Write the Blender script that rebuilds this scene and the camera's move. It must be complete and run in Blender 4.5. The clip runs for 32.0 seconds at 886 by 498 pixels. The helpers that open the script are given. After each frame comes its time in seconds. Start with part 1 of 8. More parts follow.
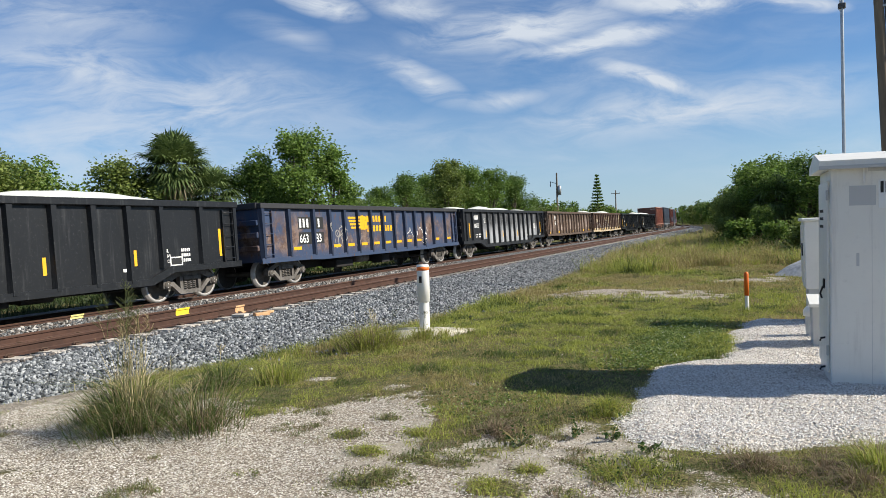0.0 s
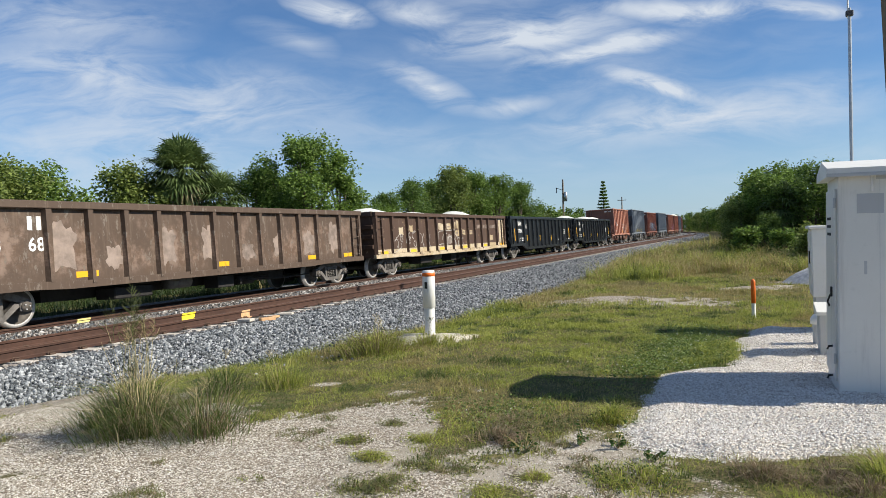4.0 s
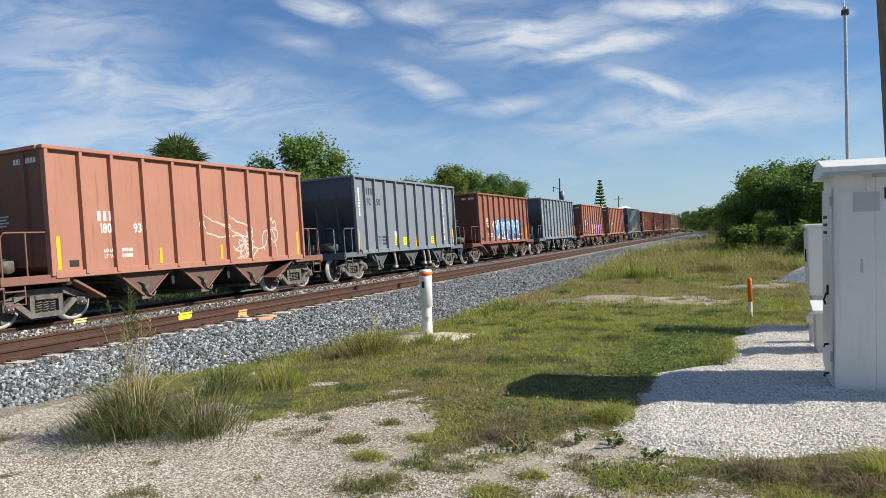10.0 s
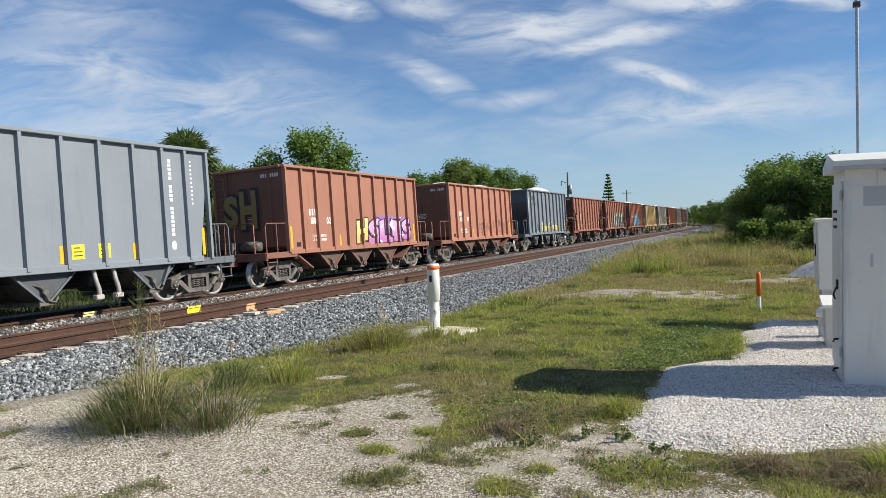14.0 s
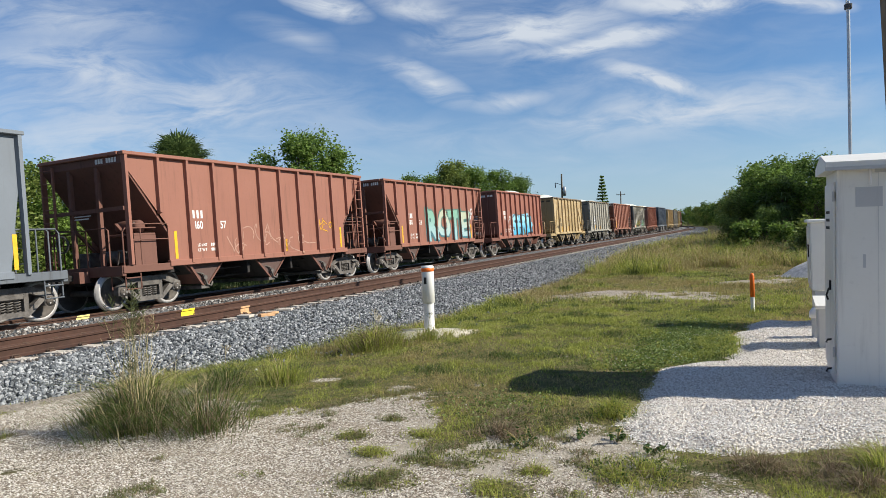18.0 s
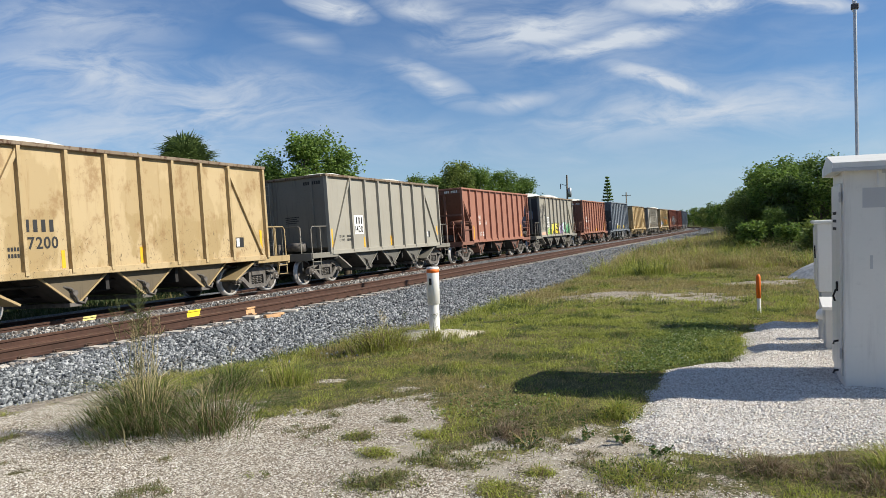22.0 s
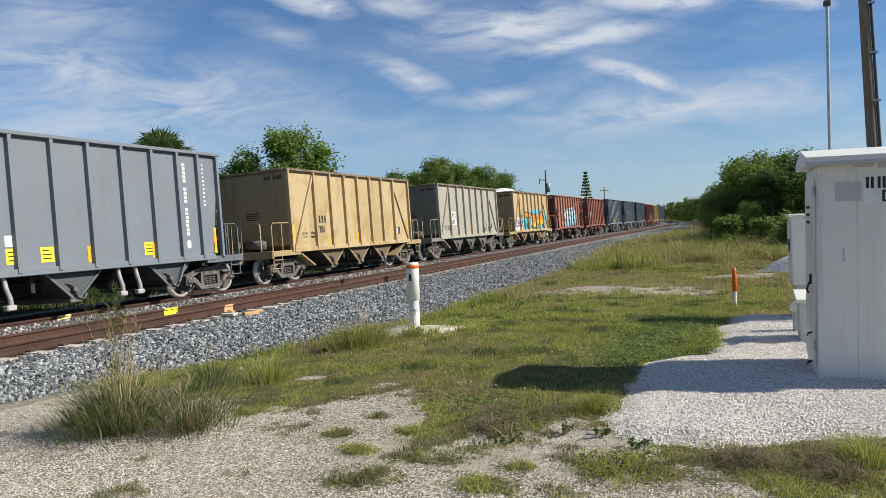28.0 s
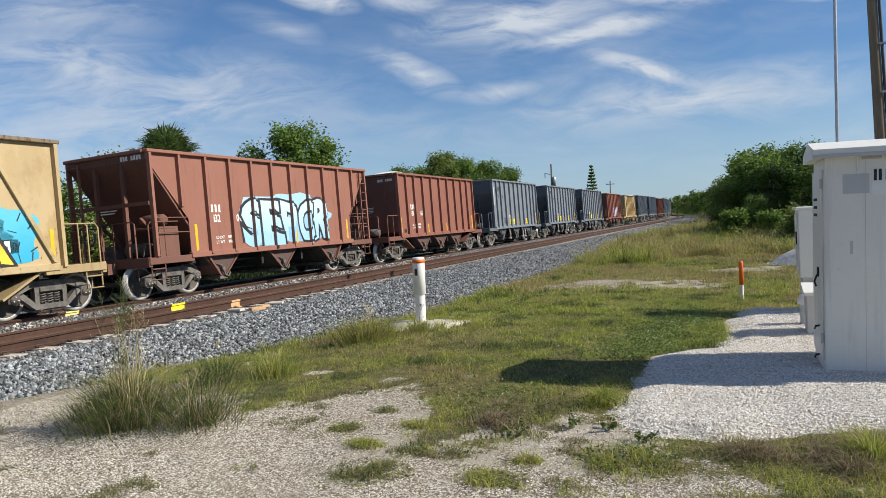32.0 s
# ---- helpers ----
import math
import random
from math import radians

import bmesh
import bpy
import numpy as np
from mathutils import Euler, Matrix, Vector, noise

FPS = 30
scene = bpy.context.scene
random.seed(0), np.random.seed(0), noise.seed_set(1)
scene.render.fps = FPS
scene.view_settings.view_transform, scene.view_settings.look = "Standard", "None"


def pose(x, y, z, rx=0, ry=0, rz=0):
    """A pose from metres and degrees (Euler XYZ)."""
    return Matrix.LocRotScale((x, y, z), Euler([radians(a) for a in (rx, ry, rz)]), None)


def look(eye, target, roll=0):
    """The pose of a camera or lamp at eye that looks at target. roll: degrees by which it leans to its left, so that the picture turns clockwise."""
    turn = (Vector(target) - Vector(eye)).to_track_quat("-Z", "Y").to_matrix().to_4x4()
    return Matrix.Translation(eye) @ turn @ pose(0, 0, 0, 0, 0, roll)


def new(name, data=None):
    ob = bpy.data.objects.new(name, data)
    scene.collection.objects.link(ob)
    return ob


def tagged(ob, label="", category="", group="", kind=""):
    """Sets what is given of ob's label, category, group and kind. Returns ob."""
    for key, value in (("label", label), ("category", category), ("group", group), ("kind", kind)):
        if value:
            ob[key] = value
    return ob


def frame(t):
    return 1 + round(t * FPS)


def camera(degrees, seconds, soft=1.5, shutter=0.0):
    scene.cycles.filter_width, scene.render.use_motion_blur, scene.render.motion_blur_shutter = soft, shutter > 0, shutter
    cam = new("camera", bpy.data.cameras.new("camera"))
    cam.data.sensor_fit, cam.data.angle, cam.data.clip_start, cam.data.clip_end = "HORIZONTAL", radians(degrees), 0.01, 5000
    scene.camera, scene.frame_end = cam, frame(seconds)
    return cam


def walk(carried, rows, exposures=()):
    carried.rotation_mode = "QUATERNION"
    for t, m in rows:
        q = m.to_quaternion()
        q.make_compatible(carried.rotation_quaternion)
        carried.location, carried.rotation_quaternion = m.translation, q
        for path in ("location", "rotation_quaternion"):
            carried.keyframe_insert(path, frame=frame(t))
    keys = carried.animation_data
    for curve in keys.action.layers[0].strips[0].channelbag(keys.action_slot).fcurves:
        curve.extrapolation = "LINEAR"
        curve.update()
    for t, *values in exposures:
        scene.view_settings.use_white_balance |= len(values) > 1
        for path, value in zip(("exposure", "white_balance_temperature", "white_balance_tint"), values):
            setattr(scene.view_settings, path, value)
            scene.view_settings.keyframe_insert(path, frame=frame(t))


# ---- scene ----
cam = camera(64.93, 32.0, soft=0.4)
EYE = 1.75
EXPO = 0.45
# seconds, yaw to the left of the track, pitch, lean (degrees); the phone is held by hand on one spot
PATH = [
    (0, 23.69, -1.48, -2.62), (0.5, 23.47, -1.33, -2.55), (1, 23.32, -1.12, -2.49), (1.5, 23.34, -0.99, -2.45),
    (2, 23.53, -0.96, -2.38), (2.5, 23.80, -0.98, -2.37), (3, 24.05, -0.98, -2.39), (3.5, 24.16, -1.00, -2.35),
    (5.5, 23.97, -0.83, -2.42), (6, 23.96, -0.84, -2.47), (6.5, 23.96, -0.87, -2.47), (7, 23.98, -0.94, -2.50),
    (7.5, 24.04, -1.01, -2.55), (8, 24.10, -1.08, -2.57), (8.5, 24.13, -1.14, -2.57), (9, 24.11, -1.15, -2.58),
    (9.5, 24.02, -1.12, -2.55), (10, 23.90, -1.05, -2.47), (10.5, 23.77, -0.97, -2.35), (11, 23.71, -0.95, -2.27),
    (11.5, 23.73, -0.97, -2.25), (12, 23.84, -1.04, -2.34), (12.5, 24.04, -1.12, -2.36), (13, 24.22, -1.24, -2.41),
    (13.5, 24.41, -1.36, -2.42), (14, 24.54, -1.51, -2.43), (14.5, 24.61, -1.65, -2.42), (16.5, 24.68, -1.72, -2.56),
    (17, 24.57, -1.63, -2.60), (17.5, 24.35, -1.49, -2.62), (18, 24.08, -1.37, -2.59), (18.5, 23.85, -1.34, -2.52),
    (19, 23.78, -1.34, -2.48), (19.5, 23.83, -1.35, -2.45), (20, 24.02, -1.34, -2.46), (20.5, 24.21, -1.33, -2.49),
    (21, 24.36, -1.32, -2.51), (21.5, 24.46, -1.27, -2.55), (22, 24.50, -1.26, -2.61), (22.5, 24.53, -1.24, -2.65),
    (23, 24.56, -1.23, -2.71), (23.5, 24.57, -1.16, -2.78), (24, 24.47, -1.12, -2.84), (24.5, 24.20, -1.11, -2.99),
    (25, 23.82, -1.15, -3.14), (25.5, 23.35, -1.24, -3.22), (27.5, 22.86, -1.67, -2.91), (28, 22.84, -1.70, -2.93),
    (28.5, 22.78, -1.71, -2.99), (29, 22.68, -1.73, -3.05), (29.5, 22.57, -1.76, -3.04), (30, 22.52, -1.80, -3.03),
    (30.5, 22.53, -1.86, -3.01), (31, 22.63, -1.92, -3.04), (31.5, 22.91, -2.01, -3.09), (32, 23.34, -2.12, -3.22),
]
walk(cam, [(t, pose(0, 0, EYE, 90 + p, 0, y) @ pose(0, 0, 0, 0, 0, r)) for t, y, p, r in PATH],
     exposures=[(0, EXPO + 0.04), (7, EXPO + 0.03), (12, EXPO), (18, EXPO - 0.02), (24, EXPO - 0.06), (32, EXPO - 0.10)])

# ---- world and sun ----
SUN_DIR = Vector((0.976, 0.215, 0)).normalized() * math.cos(radians(35)) + Vector((0, 0, math.sin(radians(35))))


def nd(nt, kind, **kw):
    n = nt.nodes.new(kind)
    for k, v in kw.items():
        if k == "inp":
            for key, val in v.items():
                n.inputs[key].default_value = val
        elif k == "operation":
            n.operation = v
        elif k == "blend_type":
            n.blend_type = v
        elif k == "data_type":
            n.data_type = v
    return n


def mathn(nt, op, a, b=None, c=None, clamp=False):
    n = nt.nodes.new("ShaderNodeMath")
    n.operation, n.use_clamp = op, clamp
    for i, v in enumerate((a, b, c)):
        if v is None:
            continue
        if isinstance(v, (int, float)):
            n.inputs[i].default_value = v
        else:
            nt.links.new(v, n.inputs[i])
    return n.outputs[0]


def noise_n(nt, vec, scale, detail=4, rough=0.55, dist=0.0):
    n = nt.nodes.new("ShaderNodeTexNoise")
    n.inputs["Scale"].default_value = scale
    n.inputs["Detail"].default_value = detail
    n.inputs["Roughness"].default_value = rough
    n.inputs["Distortion"].default_value = dist
    if vec is not None:
        nt.links.new(vec, n.inputs["Vector"])
    return n.outputs["Fac"]


def ramp(nt, fac, lo, hi, smooth=True):
    n = nt.nodes.new("ShaderNodeMapRange")
    n.interpolation_type = "SMOOTHSTEP" if smooth else "LINEAR"
    n.inputs["From Min"].default_value, n.inputs["From Max"].default_value = lo, hi
    nt.links.new(fac, n.inputs["Value"])
    return n.outputs["Result"]


def mixc(nt, fac, a, b, blend="MIX"):
    n = nt.nodes.new("ShaderNodeMix")
    n.data_type, n.blend_type = "RGBA", blend
    for s, v in ((0, fac), (6, a), (7, b)):
        if isinstance(v, (int, float)):
            n.inputs[s].default_value = v
        elif isinstance(v, tuple):
            n.inputs[s].default_value = (*v[:3], 1)
        else:
            nt.links.new(v, n.inputs[s])
    return n.outputs[2]


def make_world():
    w = bpy.data.worlds.new("sky")
    scene.world = w
    w.use_nodes = True
    nt = w.node_tree
    nt.nodes.clear()
    L = nt.links
    sky = nt.nodes.new("ShaderNodeTexSky")
    sky.sky_type, sky.sun_disc = "NISHITA", False
    sky.sun_elevation, sky.sun_rotation = radians(35), math.atan2(SUN_DIR.x, SUN_DIR.y)
    sky.air_density, sky.dust_density, sky.ozone_density = 1.0, 0.25, 3.0
    tc = nt.nodes.new("ShaderNodeTexCoord")
    sep = nt.nodes.new("ShaderNodeSeparateXYZ")
    L.new(tc.outputs["Generated"], sep.inputs[0])
    x, y, z = sep.outputs
    # thin high clouds: fibres of noise, gathered along the streaks that the day shows, over the whole sky
    ca, sa = math.cos(radians(24)), math.sin(radians(24))
    ahead = mathn(nt, "SUBTRACT", mathn(nt, "MULTIPLY", y, ca), mathn(nt, "MULTIPLY", x, sa))
    side = mathn(nt, "ADD", mathn(nt, "MULTIPLY", x, ca), mathn(nt, "MULTIPLY", y, sa))
    depth = mathn(nt, "ADD", mathn(nt, "ABSOLUTE", ahead), 0.02)
    comb = nt.nodes.new("ShaderNodeCombineXYZ")
    L.new(mathn(nt, "DIVIDE", side, depth), comb.inputs[0])
    L.new(mathn(nt, "DIVIDE", z, depth), comb.inputs[1])
    plan = comb.outputs[0]
    wob = nt.nodes.new("ShaderNodeTexNoise")
    wob.inputs["Scale"].default_value, wob.inputs["Detail"].default_value = 5.0, 4.0
    L.new(plan, wob.inputs["Vector"])
    sub = nt.nodes.new("ShaderNodeVectorMath")
    sub.operation = "MULTIPLY_ADD"
    L.new(wob.outputs["Color"], sub.inputs[0])
    sub.inputs[1].default_value = (0.09, 0.05, 0)
    L.new(plan, sub.inputs[2])
    off = nt.nodes.new("ShaderNodeVectorMath")
    off.operation = "SUBTRACT"
    L.new(sub.outputs[0], off.inputs[0])
    off.inputs[1].default_value = (0.045, 0.025, 0)
    dens = None
    for cx, cz, ln, wd, an, amp in STREAKS:
        mp = nt.nodes.new("ShaderNodeMapping")
        mp.vector_type = "TEXTURE"
        mp.inputs["Location"].default_value = (cx, cz, 0)
        mp.inputs["Rotation"].default_value = (0, 0, radians(an))
        mp.inputs["Scale"].default_value = (ln, wd, 1)
        L.new(off.outputs[0], mp.inputs[0])
        ln_ = nt.nodes.new("ShaderNodeVectorMath")
        ln_.operation = "LENGTH"
        L.new(mp.outputs[0], ln_.inputs[0])
        g = mathn(nt, "MULTIPLY", mathn(nt, "SUBTRACT", 1.0, ln_.outputs["Value"], clamp=True), amp)
        dens = g if dens is None else mathn(nt, "MAXIMUM", dens, g)
    fib = nt.nodes.new("ShaderNodeMapping")
    fib.inputs["Rotation"].default_value = (0, 0, radians(12))
    fib.inputs["Scale"].default_value = (1.0, 3.6, 1)
    L.new(off.outputs[0], fib.inputs[0])
    fine, big = noise_n(nt, fib.outputs[0], 7.0, 9, 0.62, 0.6), noise_n(nt, fib.outputs[0], 1.6, 4, 0.5, 0.4)
    cloud = mathn(nt, "MULTIPLY", mathn(nt, "MULTIPLY", dens, 1.5), ramp(nt, fine, 0.24, 0.66), clamp=True)
    veil = mathn(nt, "MULTIPLY", mathn(nt, "MULTIPLY", ramp(nt, big, 0.35, 0.7), ramp(nt, fine, 0.2, 0.8)), VEIL)
    fac = mathn(nt, "MINIMUM", mathn(nt, "ADD", cloud, veil), 0.95)
    blue = mixc(nt, 1.0, sky.outputs[0], SKY_TINT, "MULTIPLY")
    # pale haze over the horizon
    blue = mixc(nt, mathn(nt, "MULTIPLY", ramp(nt, mathn(nt, "ABSOLUTE", z), 0.20, 0.0), 0.55), blue, (4.9, 6.3, 7.9))
    col = mixc(nt, fac, blue, CLOUD_COL)
    bg = nt.nodes.new("ShaderNodeBackground")
    bg.inputs["Strength"].default_value = SKY
    L.new(col, bg.inputs["Color"])
    out = nt.nodes.new("ShaderNodeOutputWorld")
    L.new(bg.outputs[0], out.inputs[0])


# thin clouds: place (right, up, in the view plane of the first look), half length, half width, slope, thickness
STREAKS = [(-0.157, 0.324, 0.077, 0.022, -16, 0.95), (-0.024, 0.314, 0.084, 0.024, -11, 0.55), (0.115, 0.28, 0.169, 0.037, 3, 0.72), (0.231, 0.253, 0.14, 0.021, 9, 0.85),
           (0.315, 0.194, 0.106, 0.016, -15, 0.95), (-0.011, 0.206, 0.088, 0.024, -25, 0.62), (0.101, 0.176, 0.068, 0.017, 3, 0.5), (0.385, 0.158, 0.303, 0.049, 4, 0.5),
           (0.241, 0.143, 0.144, 0.017, -1, 0.55), (0.374, 0.303, 0.237, 0.021, -2, 0.75), (0.508, 0.295, 0.083, 0.017, -8, 0.9), (-0.484, 0.244, 0.226, 0.075, -13, 0.6),
           (-0.344, 0.192, 0.383, 0.075, -8, 0.45), (-0.508, 0.314, 0.191, 0.056, -7, 0.5), (-0.331, 0.15, 0.401, 0.056, -4, 0.32), (-0.211, 0.284, 0.086, 0.024, -16, 0.4)]
SKY, VEIL, SKY_TINT, CLOUD_COL = 0.071, 0.54, (0.70, 0.93, 1.17), (6.9, 7.5, 8.3)
make_world()
sun = new("sun", bpy.data.lights.new("sun", "SUN"))
sun.data.energy, sun.data.angle, sun.data.color = 5.0, radians(0.53), (1.0, 0.94, 0.82)
sun.matrix_basis = look(SUN_DIR * 50, (0, 0, 0))


# ---- materials ----
def material(name, rough=0.7, metal=0.0, spec=0.4):
    m = bpy.data.materials.new(name)
    m.use_nodes = True
    nt = m.node_tree
    b = nt.nodes["Principled BSDF"]
    b.inputs["Roughness"].default_value, b.inputs["Metallic"].default_value = rough, metal
    b.inputs["Specular IOR Level"].default_value = spec
    return m, nt, b


def coords(nt, kind="Object"):
    return nt.nodes.new("ShaderNodeTexCoord").outputs[kind]


def world_pos(nt):
    return nt.nodes.new("ShaderNodeNewGeometry").outputs["Position"]


def bump(nt, b, height, strength=0.3, dist=0.02):
    n = nt.nodes.new("ShaderNodeBump")
    n.inputs["Strength"].default_value, n.inputs["Distance"].default_value = strength, dist
    nt.links.new(height, n.inputs["Height"])
    nt.links.new(n.outputs[0], b.inputs["Normal"])


def stretch(nt, vec, sx, sy, sz):
    n = nt.nodes.new("ShaderNodeMapping")
    n.inputs["Scale"].default_value = (sx, sy, sz)
    nt.links.new(vec, n.inputs["Vector"])
    return n.outputs[0]


MATS = {}


def paint(name, col, dirt=(0.10, 0.075, 0.055), wear=0.35, rough=0.55, streak=0.5, chip=None, chip_amount=0.0, blotch=None, spec=0.22):
    """Weathered car paint: faded patches, streaks that run down, rust or bare chips."""
    if name in MATS:
        return MATS[name]
    m, nt, b = material(name, rough, 0, spec)
    o = coords(nt)
    patch = noise_n(nt, o, 0.7, 5, 0.6)
    c = mixc(nt, mathn(nt, "MULTIPLY", ramp(nt, patch, 0.35, 0.75), wear * 0.6), col, tuple(min(1, v * 1.35 + 0.010) for v in col))
    run = noise_n(nt, stretch(nt, o, 5.0, 5.0, 0.35), 1.6, 6, 0.65)
    c = mixc(nt, mathn(nt, "MULTIPLY", ramp(nt, run, 0.52, 0.8), streak), c, dirt)
    grit = noise_n(nt, o, 14, 4, 0.7)
    c = mixc(nt, mathn(nt, "MULTIPLY", ramp(nt, grit, 0.55, 0.8), wear * 0.5), c, dirt)
    if blotch:
        # worn patches of rust and scuffed primer in the middle of the side
        sep = nt.nodes.new("ShaderNodeSeparateXYZ")
        nt.links.new(o, sep.inputs[0])
        band = mathn(nt, "MULTIPLY", ramp(nt, sep.outputs[2], 0.85, 1.35), ramp(nt, sep.outputs[2], 2.75, 1.9))
        big = mathn(nt, "ADD", noise_n(nt, stretch(nt, o, 1, 1.0, 0.7), 0.85, 8, 0.62), mathn(nt, "MULTIPLY", mathn(nt, "SUBTRACT", noise_n(nt, o, 9, 5, 0.75), 0.5), 0.25))
        fade = mixc(nt, ramp(nt, noise_n(nt, o, 3.2, 5, 0.7), 0.4, 0.62), blotch, tuple(v * 1.5 + 0.05 for v in blotch))
        c = mixc(nt, mathn(nt, "MULTIPLY", mathn(nt, "MULTIPLY", ramp(nt, big, 0.41, 0.57), band), 0.92), c, fade)
    if chip:
        flake = noise_n(nt, stretch(nt, o, 3.0, 3.0, 1.2), 2.4, 8, 0.72)
        c = mixc(nt, ramp(nt, flake, 0.62 - chip_amount * 0.25, 0.66 - chip_amount * 0.2), c, chip)
    nt.links.new(c, b.inputs["Base Color"])
    nt.links.new(mathn(nt, "ADD", mathn(nt, "MULTIPLY", grit, 0.25), rough - 0.1), b.inputs["Roughness"])
    bump(nt, b, noise_n(nt, stretch(nt, o, 1.0, 1.0, 1.0), 1.1, 4, 0.5), 0.25, 0.03)
    MATS[name] = m
    return m


def stained(name, col, pale, stain, amount=1.0):
    """Old paint: chalky repainted fields, brown water stains, scratches and rust spots."""
    if name in MATS:
        return MATS[name]
    m, nt, b = material(name, 0.6, 0, 0.22)
    o = coords(nt)
    sep = nt.nodes.new("ShaderNodeSeparateXYZ")
    nt.links.new(o, sep.inputs[0])
    z = sep.outputs[2]
    wob = mathn(nt, "MULTIPLY", mathn(nt, "SUBTRACT", noise_n(nt, o, 1.3, 6, 0.7), 0.5), 1.6)
    field = ramp(nt, noise_n(nt, stretch(nt, o, 1, 0.9, 0.45), 1.1, 6, 0.6), 0.46, 0.53)
    c = mixc(nt, mathn(nt, "MULTIPLY", field, 0.9), col, pale)
    # repainted upper field with an uneven lower edge
    c = mixc(nt, mathn(nt, "MULTIPLY", ramp(nt, mathn(nt, "ADD", z, wob), 2.25, 2.4), 0.45), c, pale)
    blot = mathn(nt, "MULTIPLY", ramp(nt, noise_n(nt, stretch(nt, o, 1, 1.2, 0.9), 1.5, 8, 0.72), 0.52, 0.66), 0.75 * amount)
    c = mixc(nt, blot, c, stain)
    run = noise_n(nt, stretch(nt, o, 6.0, 6.0, 0.3), 1.7, 6, 0.65)
    c = mixc(nt, mathn(nt, "MULTIPLY", ramp(nt, run, 0.56, 0.78), 0.7 * amount), c, stain)
    scratch = noise_n(nt, stretch(nt, o, 3, 3.0, 2.0), 3.2, 9, 0.8, 1.2)
    low = ramp(nt, z, 2.6, 1.5)
    c = mixc(nt, mathn(nt, "MULTIPLY", ramp(nt, mathn(nt, "ADD", scratch, mathn(nt, "MULTIPLY", low, 0.06)), 0.635, 0.665), 0.85), c, (0.05, 0.036, 0.026))
    nt.links.new(c, b.inputs["Base Color"])
    bump(nt, b, noise_n(nt, o, 1.1, 4, 0.5), 0.25, 0.03)
    MATS[name] = m
    return m


def plain(name, col, rough=0.7, metal=0.0, var=0.25, scale=8.0, bumpy=0.15, stretch_z=1.0):
    if name in MATS:
        return MATS[name]
    m, nt, b = material(name, rough, metal)
    o = stretch(nt, coords(nt), 1, 1, stretch_z)
    n1, n2 = noise_n(nt, o, scale, 5, 0.6), noise_n(nt, o, scale * 0.13, 3, 0.5)
    f = mathn(nt, "ADD", mathn(nt, "MULTIPLY", n1, 0.6), mathn(nt, "MULTIPLY", n2, 0.4))
    c = mixc(nt, ramp(nt, f, 0.3, 0.7), tuple(v * (1 - var) for v in col), tuple(min(1, v * (1 + var)) for v in col))
    nt.links.new(c, b.inputs["Base Color"])
    if bumpy:
        bump(nt, b, n1, bumpy, 0.01)
    MATS[name] = m
    return m


def stones(name, cols, rough=0.85):
    """Separate stones: each island takes its own shade."""
    m, nt, b = material(name, rough)
    g = nt.nodes.new("ShaderNodeNewGeometry")
    r = nt.nodes.new("ShaderNodeValToRGB")
    r.color_ramp.interpolation = "LINEAR"
    els = r.color_ramp.elements
    for i, c in enumerate(cols):
        e = els[i] if i < 2 else els.new(1)
        e.position, e.color = i / (len(cols) - 1), (*c, 1)
    nt.links.new(g.outputs["Random Per Island"], r.inputs[0])
    n = noise_n(nt, coords(nt), 40, 4, 0.6)
    c = mixc(nt, mathn(nt, "MULTIPLY", n, 0.5), r.outputs[0], (0.12, 0.115, 0.11), "MULTIPLY")
    c = mixc(nt, 0.5, c, r.outputs[0])
    nt.links.new(c, b.inputs["Base Color"])
    bump(nt, b, n, 0.3, 0.01)
    MATS[name] = m
    return m


def leaf_mat(name, dark, light, trans=0.35):
    m, nt, b = material(name, 0.55, 0, 0.35)
    g = nt.nodes.new("ShaderNodeNewGeometry")
    n = noise_n(nt, world_pos(nt), 0.6, 3, 0.5)
    f = mathn(nt, "ADD", mathn(nt, "MULTIPLY", g.outputs["Random Per Island"], 0.65), mathn(nt, "MULTIPLY", n, 0.4))
    c = mixc(nt, f, dark, light)
    nt.links.new(c, b.inputs["Base Color"])
    tr = nt.nodes.new("ShaderNodeBsdfTranslucent")
    nt.links.new(c, tr.inputs[0])
    mx = nt.nodes.new("ShaderNodeMixShader")
    mx.inputs[0].default_value = trans
    nt.links.new(b.outputs[0], mx.inputs[1])
    nt.links.new(tr.outputs[0], mx.inputs[2])
    nt.links.new(mx.outputs[0], nt.nodes["Material Output"].inputs[0])
    MATS[name] = m
    return m


